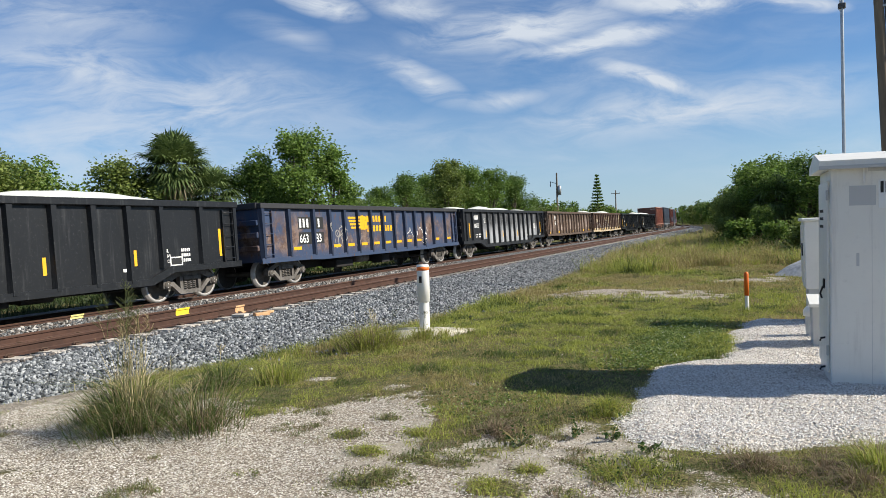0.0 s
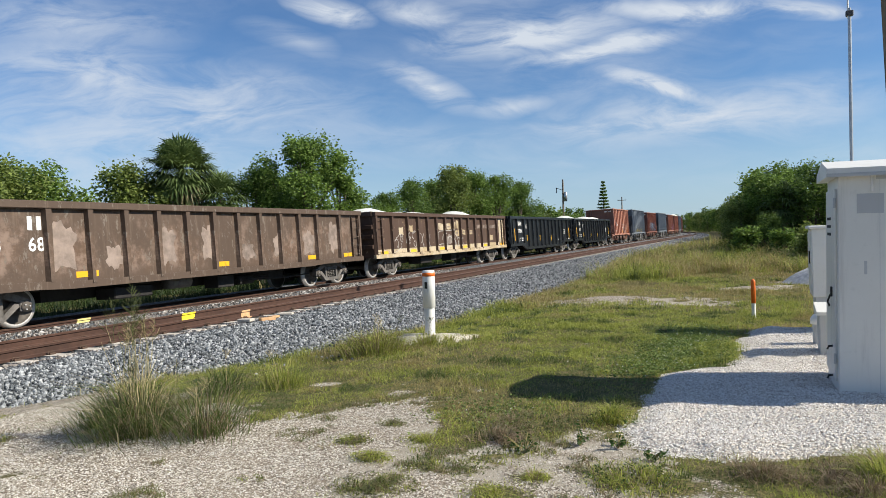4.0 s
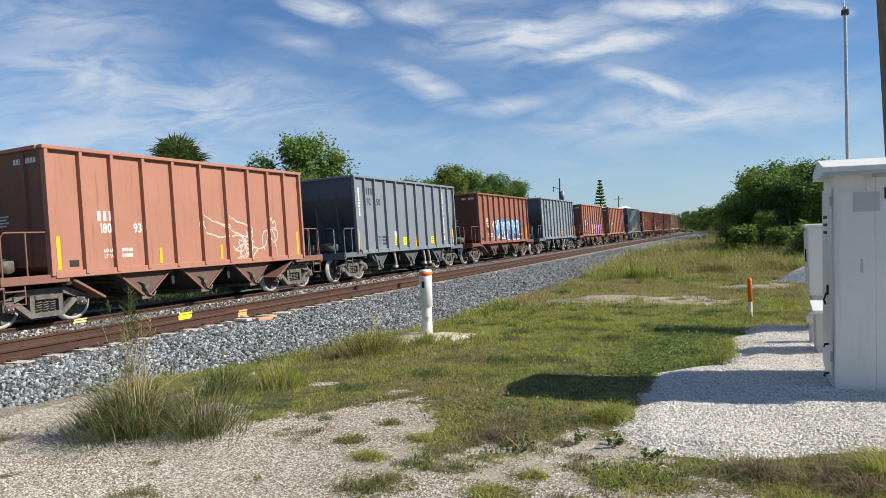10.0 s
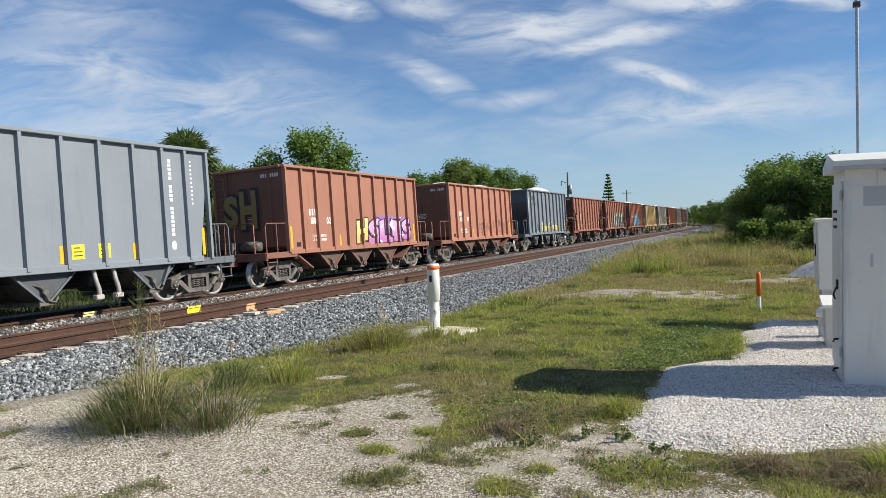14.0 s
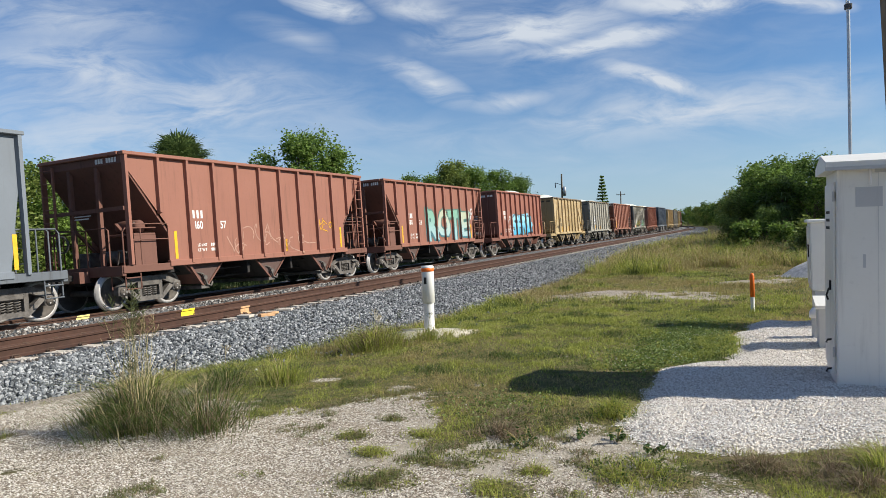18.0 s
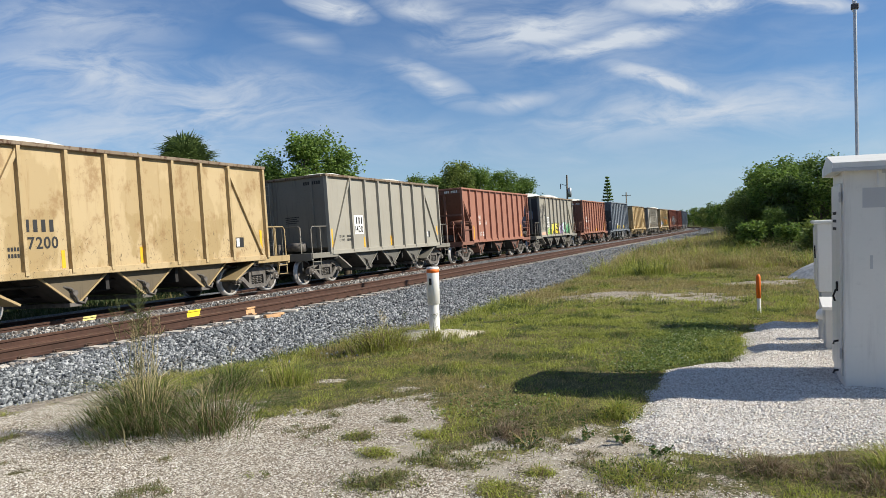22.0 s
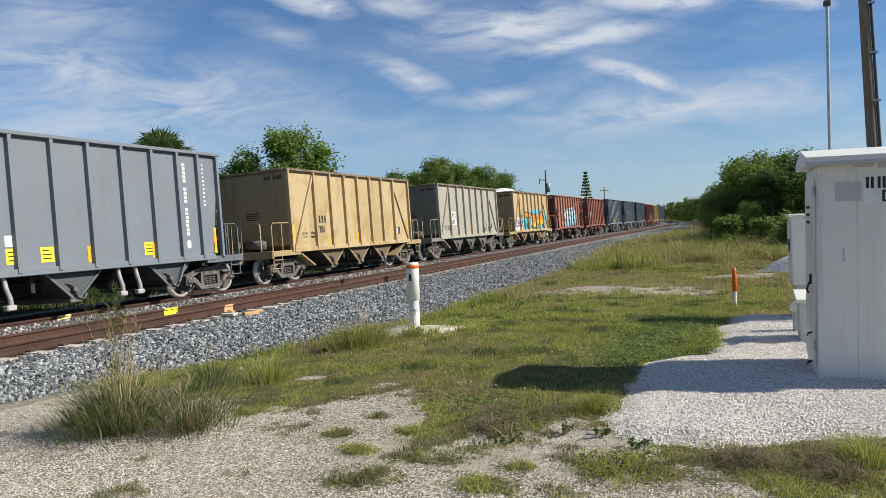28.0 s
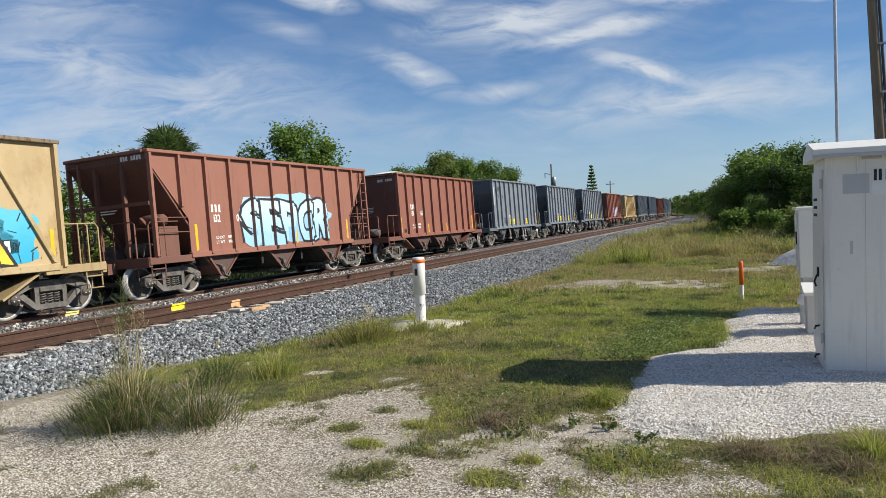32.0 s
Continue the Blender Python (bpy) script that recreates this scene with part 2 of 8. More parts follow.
def ground_mat():
    """Sand, shell pebbles and soil under grass, by two attributes of the ground."""
    m, nt, b = material("ground_cover", 0.95, 0, 0.15)
    p = world_pos(nt)
    def attr(name):
        n = nt.nodes.new("ShaderNodeAttribute")
        n.attribute_name = name
        return n.outputs["Fac"]
    fine, mid, big = noise_n(nt, p, 34, 5, 0.7), noise_n(nt, p, 5, 5, 0.65), noise_n(nt, p, 0.6, 4, 0.55)
    grain = noise_n(nt, p, 110, 4, 0.75)
    sand = mixc(nt, ramp(nt, grain, 0.3, 0.7), (0.27, 0.236, 0.182), (0.49, 0.44, 0.36))
    sand = mixc(nt, mathn(nt, "MULTIPLY", ramp(nt, mid, 0.52, 0.74), 0.6), sand, (0.26, 0.215, 0.155))
    v = nt.nodes.new("ShaderNodeTexVoronoi")
    v.inputs["Scale"].default_value = 62
    wob = nt.nodes.new("ShaderNodeTexNoise")
    wob.inputs["Scale"].default_value = 21
    nt.links.new(p, wob.inputs["Vector"])
    bent = nt.nodes.new("ShaderNodeVectorMath")
    bent.operation = "MULTIPLY_ADD"
    nt.links.new(wob.outputs["Color"], bent.inputs[0])
    bent.inputs[1].default_value = (0.05, 0.05, 0.0)
    nt.links.new(p, bent.inputs[2])
    nt.links.new(bent.outputs[0], v.inputs["Vector"])
    s = nt.nodes.new("ShaderNodeSeparateColor")
    nt.links.new(v.outputs["Color"], s.inputs[0])
    peb = mixc(nt, s.outputs[0], (0.22, 0.18, 0.135), (0.74, 0.68, 0.575))
    peb = mixc(nt, ramp(nt, v.outputs["Distance"], 0.42, 0.68), peb, (0.15, 0.12, 0.09))
    peb = mixc(nt, mathn(nt, "MULTIPLY", ramp(nt, noise_n(nt, stretch(nt, p, 0.7, 2.2, 1), 1.6, 5, 0.65), 0.46, 0.64), 0.5), peb, (0.27, 0.215, 0.155))
    pf = mathn(nt, "ADD", attr("pebbly"), mathn(nt, "MULTIPLY", mathn(nt, "SUBTRACT", mid, 0.5), 1.5))
    pf = ramp(nt, pf, 0.35, 0.6)
    sand = mixc(nt, pf, sand, peb)
    soil = mixc(nt, ramp(nt, mid, 0.35, 0.65), (0.075, 0.085, 0.024), (0.20, 0.165, 0.075))
    soil = mixc(nt, ramp(nt, big, 0.48, 0.66), soil, (0.19, 0.145, 0.075))
    soil = mixc(nt, mathn(nt, "MULTIPLY", ramp(nt, fine, 0.42, 0.62), 0.8), soil, (0.042, 0.050, 0.016))
    soil = mixc(nt, mathn(nt, "MULTIPLY", ramp(nt, grain, 0.52, 0.72), 0.5), soil, (0.24, 0.21, 0.11))
    f = mathn(nt, "ADD", attr("cover"), mathn(nt, "MULTIPLY", mathn(nt, "SUBTRACT", mid, 0.5), 1.3))
    f = mathn(nt, "ADD", f, mathn(nt, "MULTIPLY", mathn(nt, "SUBTRACT", fine, 0.5), 0.7))
    c = mixc(nt, ramp(nt, f, 0.36, 0.60), sand, soil)
    nt.links.new(c, b.inputs["Base Color"])
    h = mathn(nt, "ADD", mathn(nt, "ADD", fine, mid), mathn(nt, "MULTIPLY", mathn(nt, "SUBTRACT", 1.0, v.outputs["Distance"]), mathn(nt, "MULTIPLY", pf, 0.6)))
    bump(nt, b, h, 0.6, 0.03)
    return m


def ballast_mat():
    m, nt, b = material("ballast_bed", 0.9, 0, 0.25)
    p = world_pos(nt)
    v = nt.nodes.new("ShaderNodeTexVoronoi")
    v.inputs["Scale"].default_value = 17
    nt.links.new(p, v.inputs["Vector"])
    v2 = nt.nodes.new("ShaderNodeTexVoronoi")
    v2.inputs["Scale"].default_value = 17
    v2.feature = "DISTANCE_TO_EDGE"
    nt.links.new(p, v2.inputs["Vector"])
    s = nt.nodes.new("ShaderNodeSeparateColor")
    nt.links.new(v.outputs["Color"], s.inputs[0])
    c = mixc(nt, s.outputs[0], (0.12, 0.128, 0.134), (0.50, 0.51, 0.51))
    c = mixc(nt, ramp(nt, noise_n(nt, p, 9, 6, 0.85), 0.42, 0.6), mixc(nt, 1.0, c, (0.42, 0.43, 0.45), "MULTIPLY"), c)
    # near-black gaps between the stones: shade put into the colour
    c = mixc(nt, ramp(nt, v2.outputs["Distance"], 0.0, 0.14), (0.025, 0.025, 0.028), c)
    nt.links.new(c, b.inputs["Base Color"])
    bump(nt, b, mathn(nt, "SUBTRACT", 0.6, v.outputs["Distance"]), 0.9, 0.05)
    return m


# ---- mesh building ----
class MB:
    """Collects boxes, prisms, tubes and turned shapes into one mesh."""

    def __init__(self):
        self.v, self.f, self.m, self.s = [], [], [], []

    def add(self, vs, fs, mat=0, smooth=False):
        o = len(self.v)
        self.v += [tuple(q) for q in vs]
        self.f += [tuple(i + o for i in q) for q in fs]
        self.m += [mat] * len(fs)
        self.s += [smooth] * len(fs)
        return self

    def box(self, x0, x1, y0, y1, z0, z1, mat=0, bev=0.0):
        if bev <= 0:
            vs = [(x, y, z) for x in (x0, x1) for y in (y0, y1) for z in (z0, z1)]
            fs = [(0, 1, 3, 2), (4, 6, 7, 5), (0, 4, 5, 1), (2, 3, 7, 6), (0, 2, 6, 4), (1, 5, 7, 3)]
            return self.add(vs, fs, mat)
        bm = bmesh.new()
        bmesh.ops.create_cube(bm, size=1, matrix=Matrix.LocRotScale(((x0 + x1) / 2, (y0 + y1) / 2, (z0 + z1) / 2), None, (x1 - x0, y1 - y0, z1 - z0)))
        bmesh.ops.bevel(bm, geom=bm.edges[:], offset=bev, segments=1, affect="EDGES")
        self.bm(bm, mat)
        return self

    def bm(self, bm, mat=0, smooth=False):
        bm.verts.index_update()
        self.add([v.co for v in bm.verts], [[v.index for v in f.verts] for f in bm.faces], mat, smooth)
        bm.free()
        return self

    def prism(self, poly, a0, a1, axis="x", mat=0):
        """A flat outline in the two other axes, drawn out from a0 to a1 (outline counter-clockwise seen from the far end)."""
        n = len(poly)
        def put(a, p):
            return {"x": (a, p[0], p[1]), "y": (p[0], a, p[1]), "z": (p[0], p[1], a)}[axis]
        vs = [put(a0, p) for p in poly] + [put(a1, p) for p in poly]
        fs = [tuple(range(n))[::-1], tuple(range(n, 2 * n))] + [(i, (i + 1) % n, n + (i + 1) % n, n + i) for i in range(n)]
        if axis == "y":
            fs = [f[::-1] for f in fs]
        return self.add(vs, fs, mat)

    def tube(self, pts, r, n=6, mat=0, cap=True):
        pts = [Vector(p) for p in pts]
        vs, fs = [], []
        for i, p in enumerate(pts):
            d = (pts[min(i + 1, len(pts) - 1)] - pts[max(i - 1, 0)]).normalized()
            a = d.cross(Vector((0.3, 0.2, 1)) if abs(d.z) < 0.9 else Vector((1, 0.1, 0))).normalized()
            b = d.cross(a)
            rr = r[i] if isinstance(r, (list, tuple)) else r
            vs += [p + rr * (math.cos(q * math.tau / n) * a + math.sin(q * math.tau / n) * b) for q in range(n)]
        for i in range(len(pts) - 1):
            fs += [(i * n + q, i * n + (q + 1) % n, (i + 1) * n + (q + 1) % n, (i + 1) * n + q) for q in range(n)]
        self.add(vs, fs, mat, True)
        if cap:
            self.add(vs[:n], [tuple(range(n))[::-1]], mat)
            self.add(vs[-n:], [tuple(range(n))], mat)
        return self

    def turned(self, prof, n=24, axis="x", mats=None, centre=(0, 0, 0)):
        """prof: (along, radius) pairs, turned about the axis."""
        vs, fs, ms = [], [], []
        for a, r in prof:
            for q in range(n):
                c, s = r * math.cos(q * math.tau / n), r * math.sin(q * math.tau / n)
                p = {"x": (a, c, s), "y": (c, a, s), "z": (c, s, a)}[axis]
                vs.append(Vector(p) + Vector(centre))
        for i in range(len(prof) - 1):
            for q in range(n):
                fs.append((i * n + q, i * n + (q + 1) % n, (i + 1) * n + (q + 1) % n, (i + 1) * n + q))
                ms.append(mats[i] if mats else 0)
        o = len(self.f)
        self.add(vs, fs, 0, True)
        self.m[o:] = ms
        return self

    def mesh(self, name, mats):
        me = bpy.data.meshes.new(name)
        me.from_pydata(self.v, [], self.f)
        for m in mats if isinstance(mats, (list, tuple)) else [mats]:
            me.materials.append(m)
        if len(me.polygons) == len(self.f):
            me.polygons.foreach_set("material_index", self.m)
            me.polygons.foreach_set("use_smooth", self.s)
        me.update()
        return me


def part(name, data, parent, label="", m=None):
    """One mesh object under a thing or a part."""
    ob = new(name, data)
    ob.parent = parent
    if m is not None:
        ob.matrix_basis = m
    if label:
        ob["label"] = label
    return ob


def soup(name, verts, tris, mat, smooth=False):
    """A mesh from arrays: verts (n, 3) and tris (m, 3)."""
    me = bpy.data.meshes.new(name)
    verts, tris = np.asarray(verts, np.float32), np.asarray(tris, np.int32)
    k = tris.shape[1]
    me.vertices.add(len(verts))
    me.vertices.foreach_set("co", verts.ravel())
    me.loops.add(tris.size)
    me.loops.foreach_set("vertex_index", tris.ravel())
    me.polygons.add(len(tris))
    me.polygons.foreach_set("loop_start", np.arange(0, tris.size, k, dtype=np.int32))
    me.polygons.foreach_set("use_smooth", np.full(len(tris), smooth))
    me.update(calc_edges=True)
    me.materials.append(mat)
    return me


# ---- the line of the tracks ----
S0, RADIUS, REF = 128.0, 690.0, -13.64
TRAIN_X, NEAR_X = -15.62, -11.665
TRAIN_Z, NEAR_Z, LEAN = 0.126, 0.22, -1.6


def on_track(s, x):
    """The place on the ground plan at s metres along the line, for what lies at that x beside the straight part, and the heading."""
    if s <= S0:
        return x, s, 0.0
    a = (s - S0) / RADIUS
    r = RADIUS + (x - REF)
    return REF - RADIUS + r * math.cos(a), S0 + r * math.sin(a), math.degrees(a)


def rng(seed):
    return np.random.default_rng(seed)


# ---- ground ----
def lerp_table(table, t):
    xs, ys = zip(*table)
    return float(np.interp(t, xs, ys))


TOE = [(-50, -9.2), (3, -9.2), (5.8, -8.96), (9, -7.5), (13.6, -6.45), (18, -6.26), (24, -6.1), (36, -6.7), (60, -7.6), (120, -8.0), (400, -8.2)]


def vnoise(x, y, scale, seed=0.0):
    return noise.noise(Vector((x * scale, y * scale, seed)))


def ground_z(x, y):
    toe = lerp_table(TOE, y)
    z = -0.22 * min(1.0, max(0.0, (x + 4.0) / (toe + 4.0))) if x < -4.0 else 0.0
    # gentle rise of the rough grass far to the right of the line
    z += 0.35 * min(1.0, max(0.0, (y - 22) / 25)) * min(1.0, max(0.0, (x + 5.0) / 5.0))
    if -20 < x < 20 and 0 < y < 60:
        z += 0.025 * vnoise(x, y, 0.7) + 0.012 * vnoise(x, y, 2.3, 5)
    return z


def in_bed(x, y):
    """How far inside the white gravel bed by the cabinets (metres, negative outside)."""
    left = lerp_table([(4.8, 0.4), (5.4, -0.45), (5.6, -0.85), (6.05, -1.16), (7.0, -1.08), (8.6, -1.12), (9.1, -0.35), (10.0, -0.22), (11.5, -0.28), (12.6, -0.1), (13.2, 0.6)], y)
    left += 0.09 * vnoise(x, y, 2.5, 9) + 0.05 * vnoise(x, y, 7.0, 9)
    near = lerp_table([(-0.9, 5.55), (-0.3, 5.44), (0.14, 5.66), (0.9, 6.04), (3.0, 6.6)], x) + 0.07 * vnoise(x, y, 3.0, 19)
    return min(x - left, y - near, 12.95 - y, 4.2 - x)


# low mats of growth on the bare ground: x, y, half sizes
MATS_LOW = ((-3.30, 5.20, 0.26, 0.17), (-2.85, 4.78, 0.24, 0.15), (-2.20, 4.76, 0.38, 0.18), (-2.50, 4.26, 0.36, 0.28), (-2.66, 5.36, 0.25, 0.14), (-0.82, 4.92, 0.42, 0.36),
            (-3.5, 4.12, 0.16, 0.09), (-1.5, 4.75, 0.22, 0.14), (-1.65, 4.35, 0.3, 0.2), (-2.1, 6.05, 0.62, 0.62), (-1.25, 6.4, 0.3, 0.32), (0.45, 5.25, 0.8, 0.36), (-3.2, 5.75, 0.2, 0.12))
BARE = ((-3.2, 17.6, 2.6, 1.5), (-1.2, 17.0, 1.2, 0.9), (0.2, 21.0, 1.6, 1.1), (1.4, 23.5, 1.2, 1.6), (-4.8, 11.4, 0.62, 0.42), (-5.3, 10.85, 0.9, 0.35), (-1.7, 8.28, 0.34, 0.14),
        (-5.05, 7.4, 0.38, 0.2), (-3.0, 7.35, 0.35, 0.15), (-1.75, 5.5, 0.65, 0.2))


def cover_at(x, y):
    """1 where grass grows, 0 on bare sand and gravel."""
    if in_bed(x, y) > 0.05:
        return 0.0
    c = 1.0
    rough = 0.42 * vnoise(x, y, 1.0, 91) + 0.30 * vnoise(x, y, 3.1, 92) + 0.2 * vnoise(x, y, 7.0, 93)
    front = lerp_table([(-9, 7.4), (-7.5, 7.1), (-6.0, 6.6), (-5.0, 6.25), (-4.3, 6.5), (-3.9, 7.0), (-3.2, 7.1), (-2.9, 6.6), (-2.7, 5.9), (-2.5, 5.4), (-1.9, 5.5), (-1.4, 5.85), (-1.1, 6.0), (0, 5.0), (3, 5.0)], x)
    front += 0.45 * vnoise(x, y, 0.9, 3) + 0.25 * vnoise(x, y, 2.6, 4)
    if y < front:
        c = 0.14 + 0.6 * max(0.0, 1 - (front - y) / 1.3) ** 1.3
        for px, py, rx, ry in MATS_LOW:
            d = math.hypot((x - px) / rx, (y - py) / ry)
            if d < 1.3:
                c = max(c, 0.62 - 0.55 * max(0.0, d - 0.4))
    for px, py, rx, ry in BARE:
        d = math.hypot((x - px) / rx, (y - py) / ry)
        if d < 1.25:
            c = min(c, (0.25 if rx > 1 else 0.38) + 0.8 * max(0.0, (d - 0.45) / 0.8) + 0.5 * vnoise(x, y, 1.3, 21) + 0.55 * vnoise(x, y, 4.0, 22))
    c += 0.06 * max(0.0, -5.0 - y) + 0.15 * max(0.0, x - 4.0)
    if y < 11:
        c += rough - 0.05
    else:
        c += 0.25 * rough
    return max(0.0, min(1.0, c))


def pebbly_at(x, y):
    """1 where the bare ground is covered in shell pebbles, 0 on smooth sand."""
    c = lerp_table([(-9, 0.95), (-4.0, 0.95), (-3.2, 0.75), (-2.4, 0.45), (-1.8, 0.3), (-1.0, 0.4), (0, 0.6)], x)
    if y < 4.6 and x > -2.4:
        c += 0.35
    return c + 0.35 * vnoise(x, y, 0.9, 45) + 0.2 * vnoise(x, y, 2.4, 46)


def graded(near0, near1, step, far0, far1, k=1.16):
    pts, d, x = list(np.arange(near0, near1 + 1e-6, step)), step, near1
    while x < far1:
        d *= k
        x += d
        pts.append(min(x, far1))
    d, x, low = step, near0, []
    while x > far0:
        d *= k
        x -= d
        low.append(max(x, far0))
    return low[::-1] + pts


def make_ground():
    xs = graded(-9.5, 2.4, 0.10, -2200, 2200)
    ys = graded(2.6, 22, 0.12, -600, 3200)
    vs = np.array([(x, y, ground_z(x, y)) for y in ys for x in xs])
    nx = len(xs)
    i = np.arange((len(ys) - 1) * (nx - 1))
    a = (i // (nx - 1)) * nx + i % (nx - 1)
    me = soup("ground", vs, np.stack([a, a + 1, a + nx + 1, a + nx], 1), ground_mat(), True)
    at = me.attributes.new("cover", "FLOAT", "POINT")
    at.data.foreach_set("value", [cover_at(x, y) if -12 < x < 14 and -30 < y < 40 else 1.0 for x, y, _ in vs])
    at = me.attributes.new("pebbly", "FLOAT", "POINT")
    at.data.foreach_set("value", [pebbly_at(x, y) if -12 < x < 14 and -30 < y < 40 else 0.3 for x, y, _ in vs])
    tagged(new("ground", me), "sandy ground with patchy grass beside the railway", "ground", kind="structure")


make_ground()


# ---- ballast and tracks ----
def bed_section(s):
    toe = lerp_table(TOE, s)
    return [(-21.5, -0.5), (-20.2, -0.32), (-18.4, -0.03), (-17.2, 0.0), (-14.2, 0.06), (-13.6, 0.03), (-13.1, 0.0), (-12.9, -0.03), (-10.6, 0.03), (-10.45, 0.06), (-10.2, 0.062), (-9.95, 0.03),
            ((-10.0 + toe) / 2, -0.06), (toe, -0.215), (toe + 0.25, -0.32)]


def bed_height(x, s):
    xs, zs = zip(*bed_section(s))
    return float(np.interp(x, xs, zs))


def make_bed():
    ss = graded(0, 40, 0.5, -80, 620, 1.05)
    vs, fs = [], []
    n = 36
    for s in ss:
        sec = bed_section(s)
        x0, x1 = sec[0][0], sec[-1][0]
        for j in range(n):
            x = x0 + (x1 - x0) * j / (n - 1)
            px, py, _ = on_track(s, x)
            vs.append((px, py, bed_height(x, s) + 0.018 * vnoise(px, py, 2.2, 2)))
    for i in range(len(ss) - 1):
        fs += [(i * n + j, i * n + j + 1, (i + 1) * n + j + 1, (i + 1) * n + j) for j in range(n - 1)]
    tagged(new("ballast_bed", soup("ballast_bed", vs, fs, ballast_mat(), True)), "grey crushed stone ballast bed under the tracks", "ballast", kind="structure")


make_bed()


def stone_shapes(r, k, fine, flat=1.0):
    """k rough stones: 12 corners and 20 faces each, small ones 6 and 8."""
    bm = bmesh.new()
    if fine:
        bmesh.ops.create_icosphere(bm, subdivisions=1, radius=1)
    else:
        q = [bm.verts.new(p) for p in ((1, 0, 0), (0, 1, 0), (-1, 0, 0), (0, -1, 0), (0, 0, 1), (0, 0, -1))]
        for i in range(4):
            bm.faces.new((q[i], q[(i + 1) % 4], q[4]))
            bm.faces.new((q[(i + 1) % 4], q[i], q[5]))
    bm.verts.index_update()
    nv = len(bm.verts)
    base = np.array([v.co for v in bm.verts])
    tri = np.array([[v.index for v in f.verts] for f in bm.faces])
    bm.free()
    out = []
    for _ in range(k):
        j = base * (1 + r.uniform(-0.38, 0.28, (nv, 1))) * r.uniform(0.55, 1.25, 3) * np.array([1, 1, flat])
        a = r.uniform(0, math.tau)
        R = np.array([[math.cos(a), -math.sin(a), 0], [math.sin(a), math.cos(a), 0], [0, 0, 1]])
        out.append(j @ R.T)
    return np.array(out), tri


def scatter_stones(name, places, size, mat, seed, label, category, fine=True, flat=1.0):
    """places: (n, 3). One object of loose stones."""
    r = rng(seed)
    shapes, tri = stone_shapes(r, 40, fine, flat)
    places = np.asarray(places)
    n = len(places)
    sh = shapes[r.integers(0, 40, n)] * (r.uniform(*size, n) * 1.0)[:, None, None]
    vs = (sh + places[:, None, :]).reshape(-1, 3)
    fs = (tri[None] + shapes.shape[1] * np.arange(n)[:, None, None]).reshape(-1, 3)
    return tagged(new(name, soup(name, vs, fs, mat)), label, category, kind="stuff")


RAIL_PROFILE = [(-0.075, 0), (0.075, 0), (0.075, 0.014), (0.018, 0.034), (0.010, 0.05), (0.010, 0.135), (0.036, 0.148), (0.037, 0.182), (0.030, 0.187),
                (-0.030, 0.187), (-0.037, 0.182), (-0.036, 0.148), (-0.010, 0.135), (-0.010, 0.05), (-0.018, 0.034), (-0.075, 0.014)]
RAIL = plain("rusty_rail", (0.060, 0.028, 0.018), 0.8, 0.0, 0.3, 9, 0.2)
RAIL_HEAD = plain("worn_rail_head", (0.14, 0.075, 0.048), 0.55, 0.3, 0.25, 12, 0.05)
CONCRETE = plain("tie_concrete", (0.52, 0.47, 0.40), 0.9, 0, 0.2, 14, 0.3)
CLIP = plain("rusty_clip", (0.075, 0.045, 0.03), 0.8, 0, 0.3, 30, 0.2)


def rail_mesh(x, zhead, mats):
    ss = [-60, -20, 0, 20, 60, 100, S0] + [S0 + 8 * i for i in range(1, 62)]
    n = len(RAIL_PROFILE)
    b = MB()
    vs, fs, ms = [], [], []
    for s in ss:
        for dx, dz in RAIL_PROFILE:
            px, py, _ = on_track(s, x + dx)
            vs.append((px, py, zhead - 0.187 + dz))
    for i in range(len(ss) - 1):
        for j in range(n):
            fs.append((i * n + j, i * n + (j + 1) % n, (i + 1) * n + (j + 1) % n, (i + 1) * n + j))
            ms.append(1 if j in (7, 8, 9) else 0)
    b.add(vs, fs)
    b.m = ms
    return b.mesh("rail", mats)


def make_track(label, x, z, slope, ties):
    t = tagged(new("railway_track"), label, "railway track", kind="structure")
    for side in (-1, 1):
        part("rail", rail_mesh(x + side * 0.753, z + side * 0.753 * slope, [RAIL, RAIL_HEAD]), t, "rust-brown steel rail")
    tie = MB()
    # a tie that sinks at the middle
    tie.prism([(-1.29, -0.18), (1.29, -0.18), (1.29, -0.02), (1.24, 0.0), (0.4, 0.0), (0.3, -0.03), (-0.3, -0.03), (-0.4, 0.0), (-1.24, 0.0), (-1.29, -0.02)], -0.12, 0.12, "y")
    tm = tie.mesh("tie", CONCRETE)
    cm = MB()
    for side in (-1, 1):
        for dx in (-0.115, 0.115):
            cm.box(side * 0.753 + dx - 0.035, side * 0.753 + dx + 0.035, -0.05, 0.05, 0, 0.035)
            cm.tube([(side * 0.753 + dx, -0.07, 0.02), (side * 0.753 + dx * 0.7, -0.03, 0.06), (side * 0.753 + dx * 1.1, 0.03, 0.05), (side * 0.753 + dx * 0.7, 0.07, 0.045)], 0.011, 5)
    clip = cm.mesh("rail_clips", CLIP)
    for s in ties:
        px, py, a = on_track(s, x)
        m = pose(px, py, z - 0.19, 0, -math.degrees(math.atan(slope)), a)
        o = part("tie", tm, t, "", m)
        if s < 45:
            part("rail_clip", clip, o)
    return t


near_track = make_track("empty curved track with rusty rails on concrete ties", NEAR_X, NEAR_Z, 0.0282, [1.2 + 0.61 * i for i in range(190)])
train_track = make_track("track under the freight train, rusty rails", TRAIN_X, TRAIN_Z, 0.0282, [1.5 + 0.61 * i for i in range(100)])


